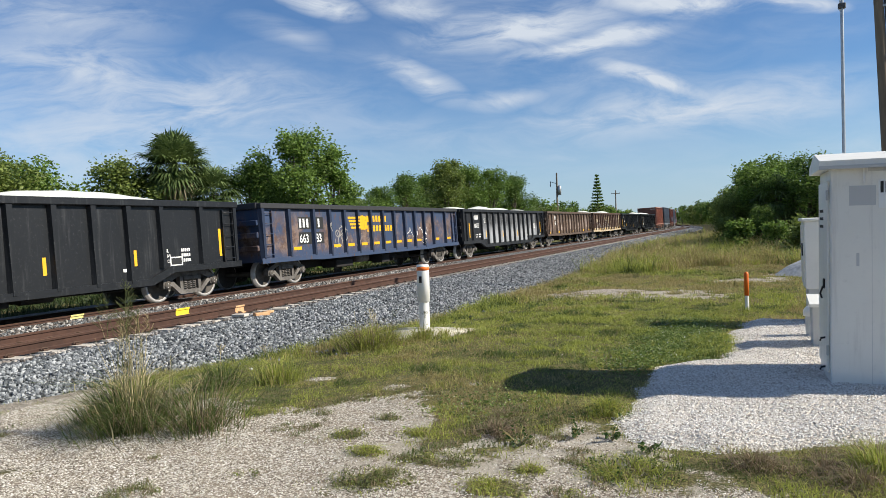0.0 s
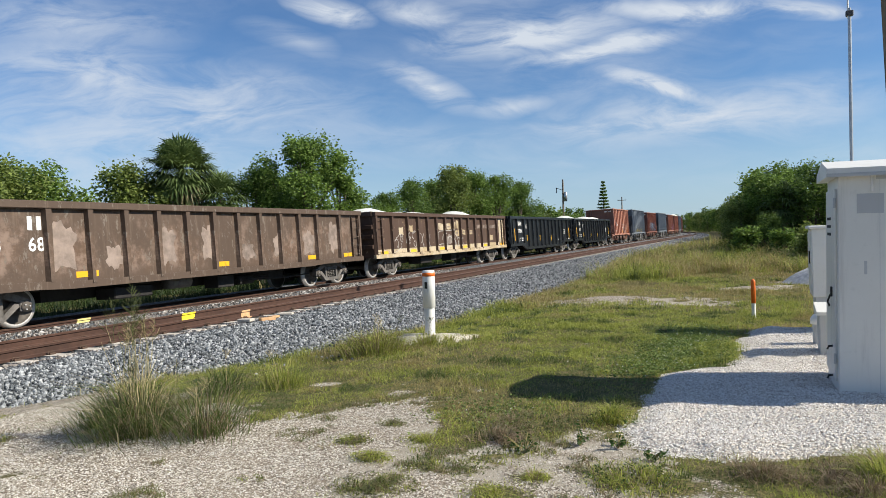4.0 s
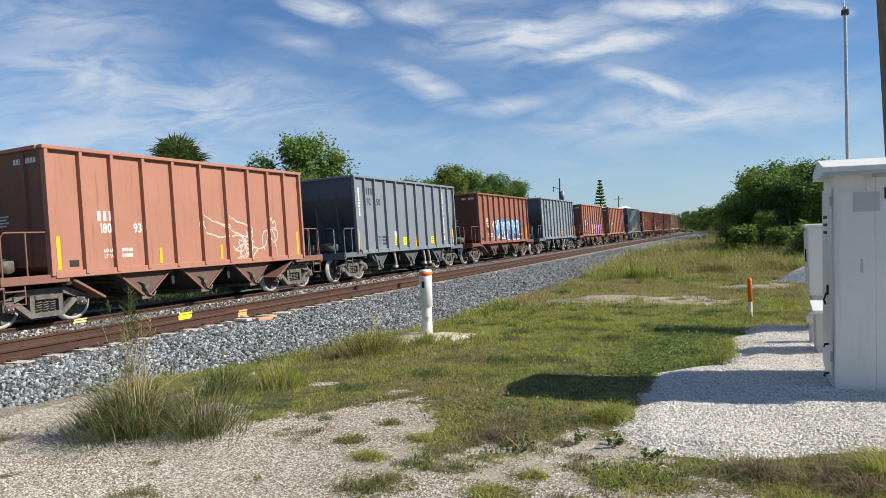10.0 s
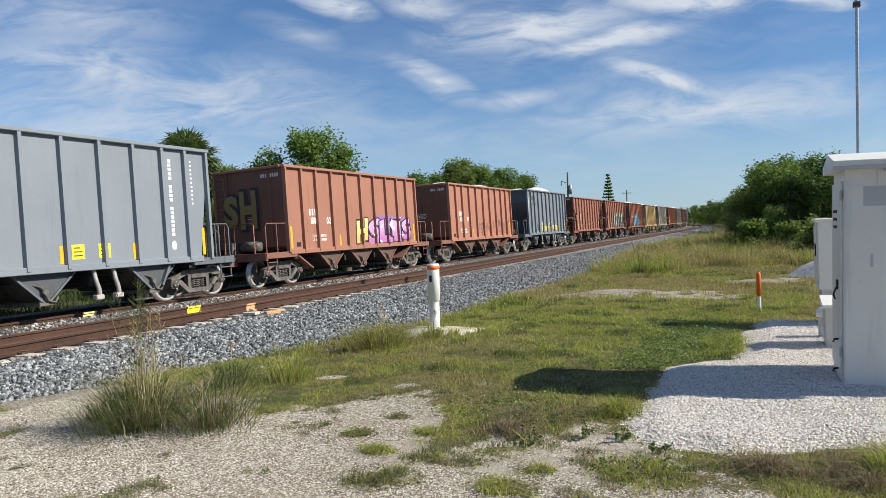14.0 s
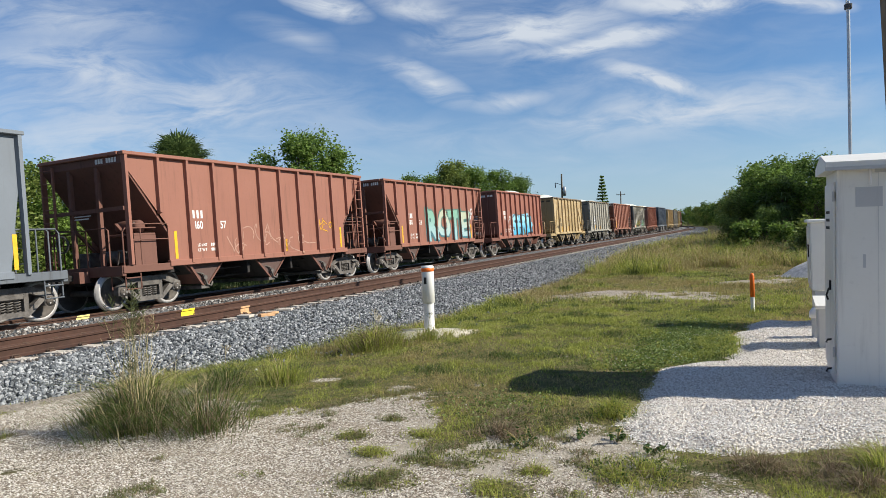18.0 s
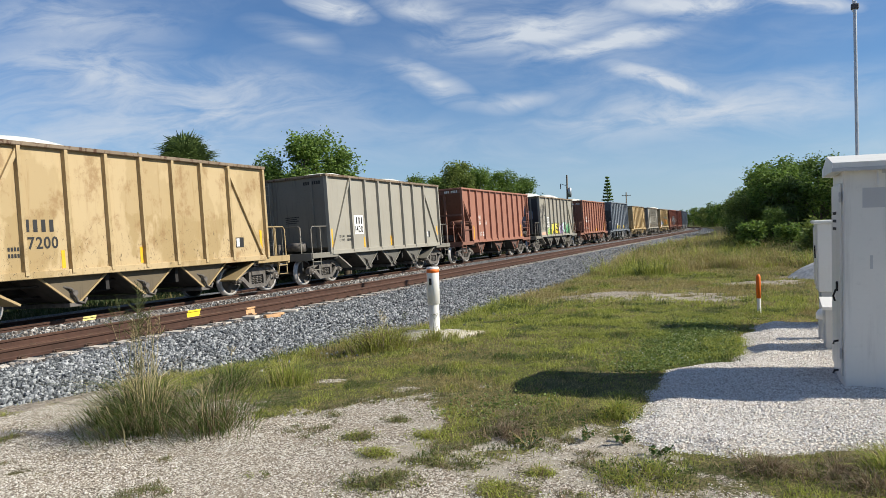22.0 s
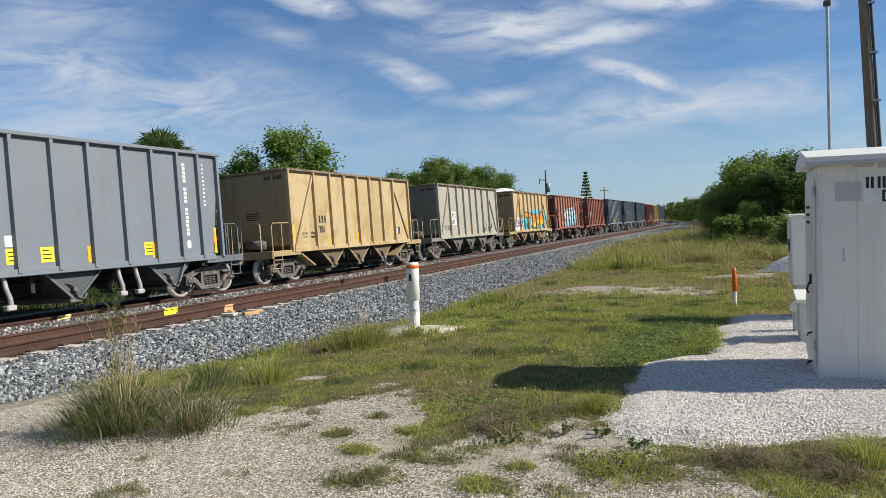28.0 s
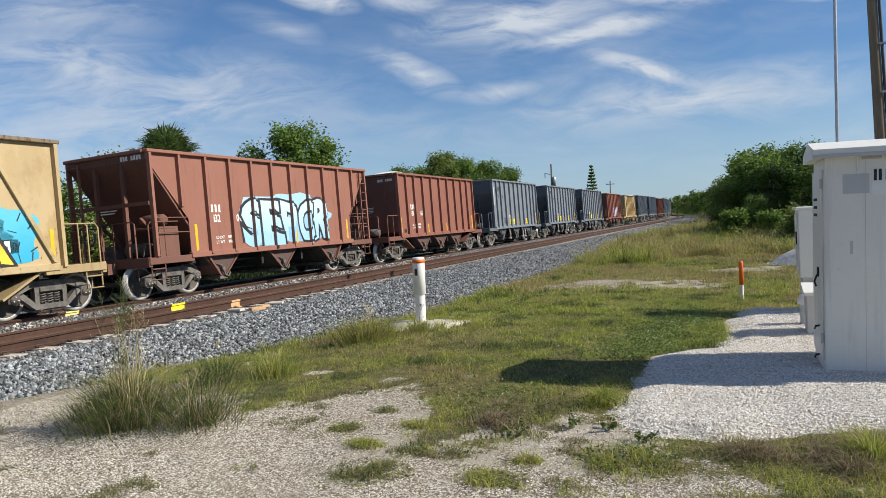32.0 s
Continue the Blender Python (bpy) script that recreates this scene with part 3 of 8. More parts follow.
# ---- freight cars ----
STEEL = plain("truck_steel", (0.125, 0.113, 0.102), 0.75, 0.15, 0.5, 7, 0.25)
DARK = plain("underframe_black", (0.020, 0.018, 0.017), 0.85, 0, 0.4, 6, 0.2)
# chute slopes face inward: their shade is put into this near-black colour
CHUTE = plain("chute_shade", (0.045, 0.040, 0.036), 0.85, 0, 0.45, 5, 0.2)
RUSTRIM = paint("rusty_rim", (0.20, 0.155, 0.11), dirt=(0.07, 0.042, 0.03), wear=0.8, rough=0.8, streak=0.8, chip=(0.09, 0.05, 0.033), chip_amount=0.35)
RIM = plain("wheel_rim", (0.42, 0.40, 0.38), 0.5, 0.3, 0.2, 10, 0.05)
PLATE = plain("wheel_plate", (0.095, 0.082, 0.07), 0.75, 0.1, 0.35, 6, 0.15)
LIMESTONE = plain("crushed_limestone", (0.66, 0.67, 0.60), 0.95, 0, 0.2, 16, 0.8)
YELLOW = plain("reflector_yellow", (0.80, 0.42, 0.02), 0.5, 0, 0.15, 5, 0.0)
WHITE = plain("stencil_white", (0.72, 0.71, 0.68), 0.6, 0, 0.15, 6, 0.0)
BLACKINK = plain("stencil_black", (0.02, 0.02, 0.02), 0.6, 0, 0.2, 6, 0.0)
PALE = stained("scraped_pale_paint", (0.40, 0.31, 0.19), (0.48, 0.40, 0.28), (0.16, 0.10, 0.06))
TRACK_HALF = 0.753
CACHE = {}


def cached(key, make):
    if key not in CACHE:
        CACHE[key] = make()
    return CACHE[key]


def wheelset_mesh():
    b = MB()
    for sd in (-1, 1):
        f = sd * TRACK_HALF
        pr = [(f - sd * 0.07, 0.0), (f - sd * 0.07, 0.43), (f - sd * 0.07, 0.48), (f - sd * 0.035, 0.482), (f - sd * 0.03, 0.458), (f + sd * 0.065, 0.454),
              (f + sd * 0.068, 0.385), (f + sd * 0.045, 0.365), (f + sd * 0.0, 0.30), (f + sd * 0.02, 0.16), (f + sd * 0.075, 0.13), (f + sd * 0.08, 0.0)]
        b.turned(pr, 32, "x", [1, 0, 0, 0, 0, 0, 1, 1, 1, 1, 1])
        b.turned([(sd * 0.80, 0.08), (sd * 1.12, 0.075), (sd * 1.13, 0.115), (sd * 1.19, 0.115), (sd * 1.20, 0.0)], 12, "x", [1, 1, 1, 1])
        for q in range(3):
            a = q * math.tau / 3
            b.box(sd * 1.195 if sd > 0 else sd * 1.215, sd * 1.215 if sd > 0 else sd * 1.195, 0.06 * math.cos(a) - 0.015, 0.06 * math.cos(a) + 0.015, 0.06 * math.sin(a) - 0.015, 0.06 * math.sin(a) + 0.015, 0)
    b.tube([(-0.72, 0, 0), (0.72, 0, 0)], 0.085, 10, 1)
    return b.mesh("wheelset", [RIM, PLATE])


def side_frame_mesh():
    b = MB()
    x0, x1 = -0.075, 0.075
    b.prism([(-1.02, 0.60), (-1.02, 0.44), (-0.80, 0.44), (-0.76, 0.55), (-0.44, 0.67), (0.44, 0.67), (0.76, 0.55), (0.80, 0.44), (1.02, 0.44), (1.02, 0.60), (0.5, 0.81), (-0.5, 0.81)], x0, x1)
    for sd in (-1, 1):
        q = [(0.80, 0.50), (0.40, 0.17), (0.0, 0.17), (0.0, 0.285), (0.36, 0.285), (0.66, 0.555)]
        q = [(sd * y, z) for y, z in q]
        b.prism(q if sd < 0 else q[::-1], x0, x1)
        y0, y1 = sorted((sd * 0.29, sd * 0.40))
        b.box(x0, x1, y0, y1, 0.28, 0.69)
        y0, y1 = sorted((sd * 0.76, sd * 1.03))
        b.box(x0 - 0.02, x1 + 0.03, y0, y1, 0.36, 0.60, 0, 0.02)
    return b.mesh("side_frame", STEEL)


def spring_mesh():
    b = MB()
    for y in (-0.17, 0.0, 0.17):
        pts = [(0.06 * math.cos(a * 1.05), y + 0.075 * math.sin(a * 1.05), 0.285 + 0.27 * a / 30) for a in range(0, 31)]
        b.tube(pts, 0.016, 5)
    b.box(-0.09, 0.10, -0.28, 0.28, 0.555, 0.665, 0, 0.015)
    return b.mesh("spring_nest", STEEL)


def bolster_mesh():
    b = MB()
    b.box(-1.0, 1.0, -0.2, 0.2, 0.5, 0.74, 0, 0.02)
    b.turned([(0.74, 0.22), (0.84, 0.22), (0.84, 0)], 14, "z", [0, 0])
    for sd in (-1, 1):
        b.box(-0.95, 0.95, sd * 0.44 - 0.05, sd * 0.44 + 0.05, 0.40, 0.52)
        for x in (-0.75, 0.75):
            b.box(x - 0.06, x + 0.06, sd * 0.44 - 0.12, sd * 0.44 + 0.12, 0.3, 0.56)
    return b.mesh("bolster", DARK)


WHEELSETS = []


def add_truck(car, y):
    t = part("truck", cached("bolster", bolster_mesh), car, "cast steel freight truck with coil springs", pose(0, y, 0))
    for sd in (-1, 1):
        part("side_frame", cached("side_frame", side_frame_mesh), t, "", pose(sd * 1.06, 0, 0, 0, 0, 0 if sd > 0 else 180))
        part("spring_nest", cached("springs", spring_mesh), t, "", pose(sd * 1.06, 0, 0, 0, 0, 0 if sd > 0 else 180))
    for e in (-1, 1):
        w = part("wheelset", cached("wheelset", wheelset_mesh), t, "steel wheelset with pale worn rims", pose(0, e * 0.889, 0.457))
        WHEELSETS.append((w, e))


def coupler_mesh():
    b = MB()
    b.box(-0.07, 0.07, -0.75, -0.12, 0.80, 0.96, 0, 0.02)
    b.prism([(-0.16, -0.14), (0.14, -0.14), (0.18, 0.02), (0.05, 0.06), (0.04, 0.12), (-0.12, 0.12), (-0.17, 0.0)], 0.77, 1.02, "z")
    b.tube([(0.25, -0.5, 0.8), (0.27, -0.2, 0.5), (0.2, 0.0, 0.42), (0.1, 0.1, 0.55)], 0.025, 6)
    return b.mesh("coupler", DARK)


def add_couplers(car, half):
    for e in (-1, 1):
        part("coupler", cached("coupler", coupler_mesh), car, "", pose(0, e * (half - 0.1), 0, 0, 0, 0 if e > 0 else 180))


def heap_mesh(half_w, half_l, humps, base, seed, high):
    """A heaped load, peaks along the car, held below the rim at its sides."""
    r = rng(seed)
    nx, ny = 12, max(24, int(half_l * 5))
    cs = [(-half_l + (i + 0.5) * 2 * half_l / humps + r.uniform(-0.4, 0.4), r.uniform(0.7, 1.15)) for i in range(humps)]
    wide = 2 * half_l / humps * 0.62
    vs, fs = [], []
    for j in range(ny + 1):
        y = -half_l + 2 * half_l * j / ny
        for i in range(nx + 1):
            x = -half_w + 2 * half_w * i / nx
            h = max(hh * math.cos(min(1, abs(y - c) / wide) * math.pi / 2) for c, hh in cs)
            z = base + high * h * max(0.0, 1 - (abs(x) / half_w) ** 2.0) + 0.03 * noise.noise(Vector((x * 3, y * 3, seed)))
            vs.append((x, y, z))
    for j in range(ny):
        fs += [(j * (nx + 1) + i, j * (nx + 1) + i + 1, (j + 1) * (nx + 1) + i + 1, (j + 1) * (nx + 1) + i) for i in range(nx)]
    return soup("load", vs, fs, LIMESTONE, True)


def strips(car, x, places, mat=YELLOW, name="reflector", label="yellow reflective strip"):
    """Thin upright plates on the car side: (y, z0, z1, width)."""
    for y, z0, z1, w in places:
        me = cached((name, mat.name, round(z1 - z0, 2), w), lambda: MB().box(0, 0.004, -w / 2, w / 2, 0, z1 - z0).mesh(name, mat))
        part(name, me, car, label, pose(x, y, z0))


def ladder_mesh(h, w, rungs, mat):
    b = MB()
    for y in (-w / 2, w / 2):
        b.box(-0.03, 0.03, y - 0.02, y + 0.02, 0, h)
    for i in range(rungs):
        z = 0.12 + i * (h - 0.2) / (rungs - 1)
        b.tube([(0.02, -w / 2, z), (0.06, -w / 2 + 0.03, z), (0.06, w / 2 - 0.03, z), (0.02, w / 2, z)], 0.012, 5)
    return b.mesh("ladder", mat)


# -- gondola --
GONDOLA_POSTS = [-8.02, -6.62, -5.16] + [1.025 * i for i in range(-4, 5)] + [5.16, 6.62, 8.02]


def gondola(k, mat, seed, humps=3, high=0.25, chord=None, ribmat=None, upright=True, sill=None, belly=True):
    """belly: the side sill and sheet hang deeper between the trucks."""
    car = new("gondola_car")
    HL, HW, Z0, Z1 = 8.1, 1.55, 0.72, 2.74
    part("floor", MB().box(-HW + 0.15, HW - 0.15, -HL + 0.05, HL - 0.05, 0.98, 1.06).mesh("floor", mat), car)
    for sd in (-1, 1):
        # side sheet: deeper between the trucks
        b = MB()
        x0, x1 = sorted((sd * (HW - 0.12), sd * (HW - 0.145)))
        low = 0.66 if belly else 0.90
        poly = [(-HL, 0.95), (-HL + 0.75, 0.95), (-5.4, 0.95), (-4.7, low), (4.7, low), (5.4, 0.95), (HL, 0.95), (HL, Z1 - 0.05), (-HL, Z1 - 0.05)]
        b.prism(poly, x0, x1)
        part("side_sheet", b.mesh("side_sheet", mat), car)
    for e in (-1, 1):
        y0, y1 = sorted((e * HL, e * (HL - 0.04)))
        w = part("end_wall", MB().box(-HW + 0.15, HW - 0.15, y0, y1, 0.85, Z1 - 0.05).mesh("end_wall", mat), car)
        for z in (1.3, 1.72, 2.12):
            y0, y1 = sorted((e * HL, e * (HL + 0.1)))
            part("end_rib", MB().box(-HW + 0.16, HW - 0.16, y0, y1, z - 0.09, z + 0.09, 0, 0.02).mesh("end_rib", mat), w)
    c = MB()
    for sd in (-1, 1):
        x0, x1 = sorted((sd * (HW - 0.15), sd * (HW + 0.02)))
        c.box(x0, x1, -HL - 0.05, HL + 0.05, Z1 - 0.17, Z1, 0, 0.015)
    for e in (-1, 1):
        y0, y1 = sorted((e * (HL - 0.08), e * (HL + 0.1)))
        c.box(-HW + 0.15, HW - 0.15, y0, y1, Z1 - 0.17, Z1 + 0.02, 0, 0.015)
    part("top_chord", c.mesh("top_chord", chord or mat), car)
    for sd in (-1, 1):
        s = MB()
        x0, x1 = sorted((sd * (HW - 0.15), sd * (HW - 0.02)))
        d = 0.28 if belly else 0.04
        poly = [(-HL - 0.1, 0.80), (-5.5, 0.80), (-4.75, 0.80 - d), (4.75, 0.80 - d), (5.5, 0.80), (HL + 0.1, 0.80), (HL + 0.1, 0.97), (5.4, 0.97), (4.65, 0.97 - d), (-4.65, 0.97 - d), (-5.4, 0.97), (-HL - 0.1, 0.97)]
        s.prism(poly, x0, x1)
        part("side_sill", s.mesh("side_sill", sill or mat), car)
    rm = ribmat or mat

    def rib_mesh(z0):
        q = MB()
        d = 0.115
        vs = [(-0.02, -0.11, z0), (-0.02, 0.11, z0), (d, 0.045, z0), (d, -0.045, z0), (-0.02, -0.11, Z1 - 0.16), (-0.02, 0.11, Z1 - 0.16), (d, 0.07, Z1 - 0.16), (d, -0.07, Z1 - 0.16)]
        q.add(vs, [(0, 1, 2, 3), (4, 7, 6, 5), (0, 4, 5, 1), (1, 5, 6, 2), (2, 6, 7, 3), (3, 7, 4, 0)])
        return q.mesh("side_post", rm)
    long_rib, short_rib = rib_mesh(0.62 if belly else 0.86), rib_mesh(0.95)
    ribs = GONDOLA_POSTS
    for y in ribs:
        for sd in (-1, 1):
            part("side_post", long_rib if abs(y) < 4.9 else short_rib, car, "", pose(sd * (HW - 0.12), y, 0, 0, 0, 0 if sd > 0 else 180))
    lad = ladder_mesh(1.55, 0.42, 5, mat)
    for e in (-1, 1):
        for sd in (-1, 1):
            part("ladder", lad, car, "", pose(sd * (HW - 0.07), e * (HL - 0.36), 0.95, 0, 0, 0 if sd > 0 else 180))
    u = MB()
    u.box(-0.35, 0.35, -HL + 0.3, HL - 0.3, 0.72, 0.98)
    u.box(-0.30, 0.30, -4.6, 4.6, 0.46, 0.72)
    for y in (-3.3, -1.1, 1.1, 3.3):
        u.box(-1.35, 1.35, y - 0.1, y + 0.1, 0.75, 0.98)
    part("centre_sill", u.mesh("centre_sill", DARK), car)
    part("air_tank", MB().turned([(-0.4, 0), (-0.4, 0.19), (0.4, 0.19), (0.4, 0)], 14, "y", [0, 0, 0], (0.75, -0.8, 0.66)).mesh("air_tank", STEEL), car)
    part("brake_valve", MB().box(0.5, 1.05, 0.5, 1.2, 0.36, 0.72, 0, 0.02).mesh("brake_valve", DARK), car)
    part("brake_cylinder", MB().turned([(1.7, 0), (1.7, 0.16), (2.5, 0.16), (2.55, 0.06), (3.3, 0.05), (3.3, 0)], 12, "y", [0] * 5, (0.62, 0, 0.52)).mesh("brake_cylinder", DARK), car)
    part("equipment_box", MB().box(0.4, 1.1, -3.2, -2.0, 0.38, 0.68, 0, 0.03).mesh("equipment_box", DARK), car)
    part("brake_lever", MB().box(-1.1, 1.1, 1.42, 1.5, 0.42, 0.56).tube([(0.9, 1.46, 0.5), (0.85, 4.2, 0.45), (0.8, 5.6, 0.5)], 0.025, 6).tube([(-0.9, 1.46, 0.5), (-0.6, -3.0, 0.42), (-0.6, -5.6, 0.5)], 0.025, 6).mesh("brake_lever", DARK), car)
    part("load", heap_mesh(HW - 0.16, HL - 0.3, humps, 2.48, seed, high + 0.22), car, "heaped pale crushed limestone")
    for e in (-1, 1):
        add_truck(car, e * 6.45)
    add_couplers(car, 8.68)
    if not upright:
        return car
    strips(car, HW - 0.117, [(-7.0, 1.15, 1.95, 0.1), (-4.35, 1.1, 1.5, 0.09), (-1.25, 1.05, 1.45, 0.09), (1.8, 1.0, 1.4, 0.09), (4.3, 1.05, 1.45, 0.09), (7.42, 1.15, 1.95, 0.1)])
    return car


# -- open hopper cars --
HALF = {"flat": 4.78, "slope": 5.03, "open": 5.70, "brace": 4.83}


def railing_mesh(mat):
    """Hand rails round one end platform (towards +y)."""
    b = MB()
    r = 0.019
    for sd in (-1, 1):
        b.tube([(sd * 1.42, 4.75, 2.05), (sd * 1.42, 5.72, 2.05), (sd * 1.42, 5.80, 1.95), (sd * 1.42, 5.80, 0.55)], r, 6)
        b.tube([(sd * 1.0, 5.85, 0.5), (sd * 1.0, 5.85, 2.02), (sd * 0.9, 5.85, 2.08), (sd * 0.2, 5.85, 2.08), (sd * 0.2, 5.85, 1.12)], r, 6)
        b.tube([(sd * 1.42, 5.25, 1.1), (sd * 1.42, 5.25, 2.05)], r, 6)
        b.tube([(sd * 1.45, 5.80, 0.52), (sd * 1.45, 5.35, 0.52), (sd * 1.45, 5.35, 1.05)], r, 6)
        b.tube([(sd * 1.45, 5.35, 0.8), (sd * 1.45, 5.80, 0.8)], r, 6)
    return b.mesh("end_railing", mat)


def platform_mesh(mat):
    b = MB()
    b.box(-1.47, 1.47, 4.4, 5.9, 1.02, 1.10, 0, 0.01)
    b.box(-1.47, 1.47, 5.8, 5.92, 0.86, 1.12, 0, 0.01)
    for sd in (-1, 1):
        x0, x1 = sorted((sd * 1.35, sd * 1.5))
        b.box(x0, x1, 4.3, 5.9, 0.92, 1.11, 0, 0.01)
    b.box(-0.3, 0.3, 4.0, 6.2, 0.74, 1.03)
    return b.mesh("end_platform", mat)


def ribs_of(style):
    HL, n = HALF[style], 12
    inner = {"brace": (0, 1.04, 2.09, 3.2), "slope": (0.48, 1.47, 2.45, 3.37, 4.17), "flat": (0, 1.03, 2.03, 2.99, 3.85)}.get(style)
    if inner:
        half = [*inner, HL - 0.06]
        return [-y for y in half[::-1] if y] + half
    return [-HL + 0.06 + (2 * HL - 0.12) * i / (n - 1) for i in range(n)]


def hopper(k, style, mat, seed, high=0.3, endmat=None, bay=None):
    """style: flat (flat ends, three bays), slope (deep sloping ends), open (side sheets cut back to a corner post), brace (wide panels with slanting end braces)."""
    car = new("hopper_car")
    HW = 1.55
    Z0, Z1 = 1.08, {"flat": 3.92, "slope": 4.08, "open": 3.9, "brace": 3.88}[style]
    HL = HALF[style]
    T = 0.025
    bay = bay or mat
    b = MB()
    for sd in (-1, 1):
        x0, x1 = sorted((sd * (HW - 0.1), sd * (HW - 0.1 - T)))
        if style == "open":
            poly = [(-4.35, Z0), (4.35, Z0), (4.35, 2.1), (HL, 3.72), (HL, Z1), (-HL, Z1), (-HL, 3.72), (-4.35, 2.1)]
        elif style == "slope":
            poly = [(-4.62, Z0), (4.62, Z0), (HL, Z1 - 0.5), (HL, Z1), (-HL, Z1), (-HL, Z1 - 0.5)]
        else:
            poly = [(-HL, Z0), (HL, Z0), (HL, Z1), (-HL, Z1)]
        b.prism(poly, x0, x1)
    w = HW - 0.1 - T
    part("body", b.mesh("body", mat), car)
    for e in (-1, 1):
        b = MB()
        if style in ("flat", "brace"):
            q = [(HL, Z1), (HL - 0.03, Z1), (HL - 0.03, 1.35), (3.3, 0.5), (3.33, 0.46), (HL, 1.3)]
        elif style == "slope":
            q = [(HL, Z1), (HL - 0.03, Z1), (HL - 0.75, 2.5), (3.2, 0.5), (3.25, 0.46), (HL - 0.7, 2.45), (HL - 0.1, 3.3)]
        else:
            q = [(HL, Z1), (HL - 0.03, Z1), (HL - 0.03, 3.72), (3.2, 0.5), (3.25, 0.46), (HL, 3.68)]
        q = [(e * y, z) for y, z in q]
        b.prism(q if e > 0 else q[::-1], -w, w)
        part("end_sheet", b.mesh("end_sheet", endmat or mat), car, "dirt-streaked end sheet with shade in its colour")
    # top rim
    c = MB()
    for sd in (-1, 1):
        x0, x1 = sorted((sd * (HW - 0.16), sd * (HW + 0.02)))
        c.box(x0, x1, -HL - 0.04, HL + 0.04, Z1 - 0.02, Z1 + 0.07, 0, 0.012)
    for e in (-1, 1):
        y0, y1 = sorted((e * (HL - 0.06), e * (HL + 0.08)))
        c.box(-HW + 0.16, HW - 0.16, y0, y1, Z1 - 0.02, Z1 + 0.07, 0, 0.012)
    part("top_rim", c.mesh("top_rim", RUSTRIM if style == "brace" else mat), car, "rusty bent top edge" if style == "brace" else "")
    s = MB()
    for sd in (-1, 1):
        x0, x1 = sorted((sd * (HW - 0.14), sd * (HW - 0.02)))
        s.box(x0, x1, -4.4 if style == "open" else -4.65, 4.4 if style == "open" else 4.65, Z0 - 0.07, Z0 + 0.09, 0, 0.012)
    part("side_sill", s.mesh("side_sill", mat), car)
    # side posts
    ribs = ribs_of(style)
    n = len(ribs)

    def rib(z0, wid=0.085, dep=0.105):
        q = MB()
        q.add([(0, -wid / 2 - 0.015, z0), (0, wid / 2 + 0.015, z0), (dep, wid / 2, z0 + 0.03), (dep, -wid / 2, z0 + 0.03), (0, -wid / 2 - 0.015, Z1), (0, wid / 2 + 0.015, Z1), (dep, wid / 2, Z1), (dep, -wid / 2, Z1)],
              [(0, 1, 2, 3), (4, 7, 6, 5), (0, 4, 5, 1), (1, 5, 6, 2), (2, 6, 7, 3), (3, 7, 4, 0)])
        return q.mesh("side_post", mat)
    full = rib(Z0 - 0.03)
    for i, y in enumerate(ribs):
        me, z = full, 0
        if style == "open" and abs(y) > 4.4:
            zlow = 2.1 + (abs(y) - 4.35) / (HL - 4.35) * 1.62
            me = rib(1.1 if i in (0, n - 1) else zlow)
        for sd in (-1, 1):
            part("side_post", me, car, "", pose(sd * (HW - 0.1), y, 0, 0, 0, 0 if sd > 0 else 180))
    if style == "brace":
        for e in (-1, 1):
            y0, y1 = ribs[1] + 0.02, ribs[0] + 0.16
            for sd in (-1, 1):
                q = MB().prism([(-e * -y1, 1.2), (-e * -y1 + 0.1, 1.2), (-e * -y0 + 0.05, Z1 - 0.05), (-e * -y0 - 0.05, Z1 - 0.05)] if e > 0 else [(-y1 - 0.1, 1.2), (-y1, 1.2), (-y0 + 0.05, Z1 - 0.05), (-y0 - 0.05, Z1 - 0.05)], 0, 0.07)
                part("slanting_brace", q.mesh("slanting_brace", mat), car, "", pose(sd * (HW - 0.1) if sd > 0 else -HW + 0.03, 0, 0))
    # bays below the sill
    tips = {"flat": (-2.0, 0.1, 2.2), "slope": (-3.0, 0.0, 3.0), "open": (-3.0, 0.0, 3.0), "brace": (-1.95, 0.1, 2.15)}[style]
    half = 0.98 if style in ("flat", "brace") else 0.85
    for y in tips:
        for sd in (-1, 1):
            x0, x1 = sorted((sd * 1.32, sd * 1.29))
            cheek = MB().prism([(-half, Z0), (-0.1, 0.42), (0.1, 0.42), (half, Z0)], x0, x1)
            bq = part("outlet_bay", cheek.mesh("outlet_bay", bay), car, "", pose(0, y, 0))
        for sg in (-1, 1):
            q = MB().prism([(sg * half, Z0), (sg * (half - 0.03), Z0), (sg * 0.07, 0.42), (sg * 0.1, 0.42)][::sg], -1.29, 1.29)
            part("chute_slope", q.mesh("chute_slope", CHUTE), bq, "sloping chute sheet with shade in its dark colour")
            q = MB().prism([(sg * half, Z0), (sg * (half - 0.07), Z0), (sg * 0.05, 0.40), (sg * 0.12, 0.40)][::sg], 1.32, 1.36)
            part("chute_flange", q.mesh("chute_flange", endmat or mat), bq)
        d = MB()
        d.box(-1.2, 1.34, -0.16, 0.16, 0.30, 0.40, 0, 0.01)
        d.tube([(1.30, -0.28, 0.78), (1.38, -0.12, 0.72), (1.38, 0.02, 0.42), (1.36, 0.2, 0.36), (1.34, 0.28, 0.48)], 0.03, 6)
        d.tube([(1.2, -0.05, 0.62), (1.42, -0.05, 0.62)], 0.07, 8)
        part("outlet_gate", d.mesh("outlet_gate", STEEL), car, "steel discharge gate and latch", pose(0, y, 0))
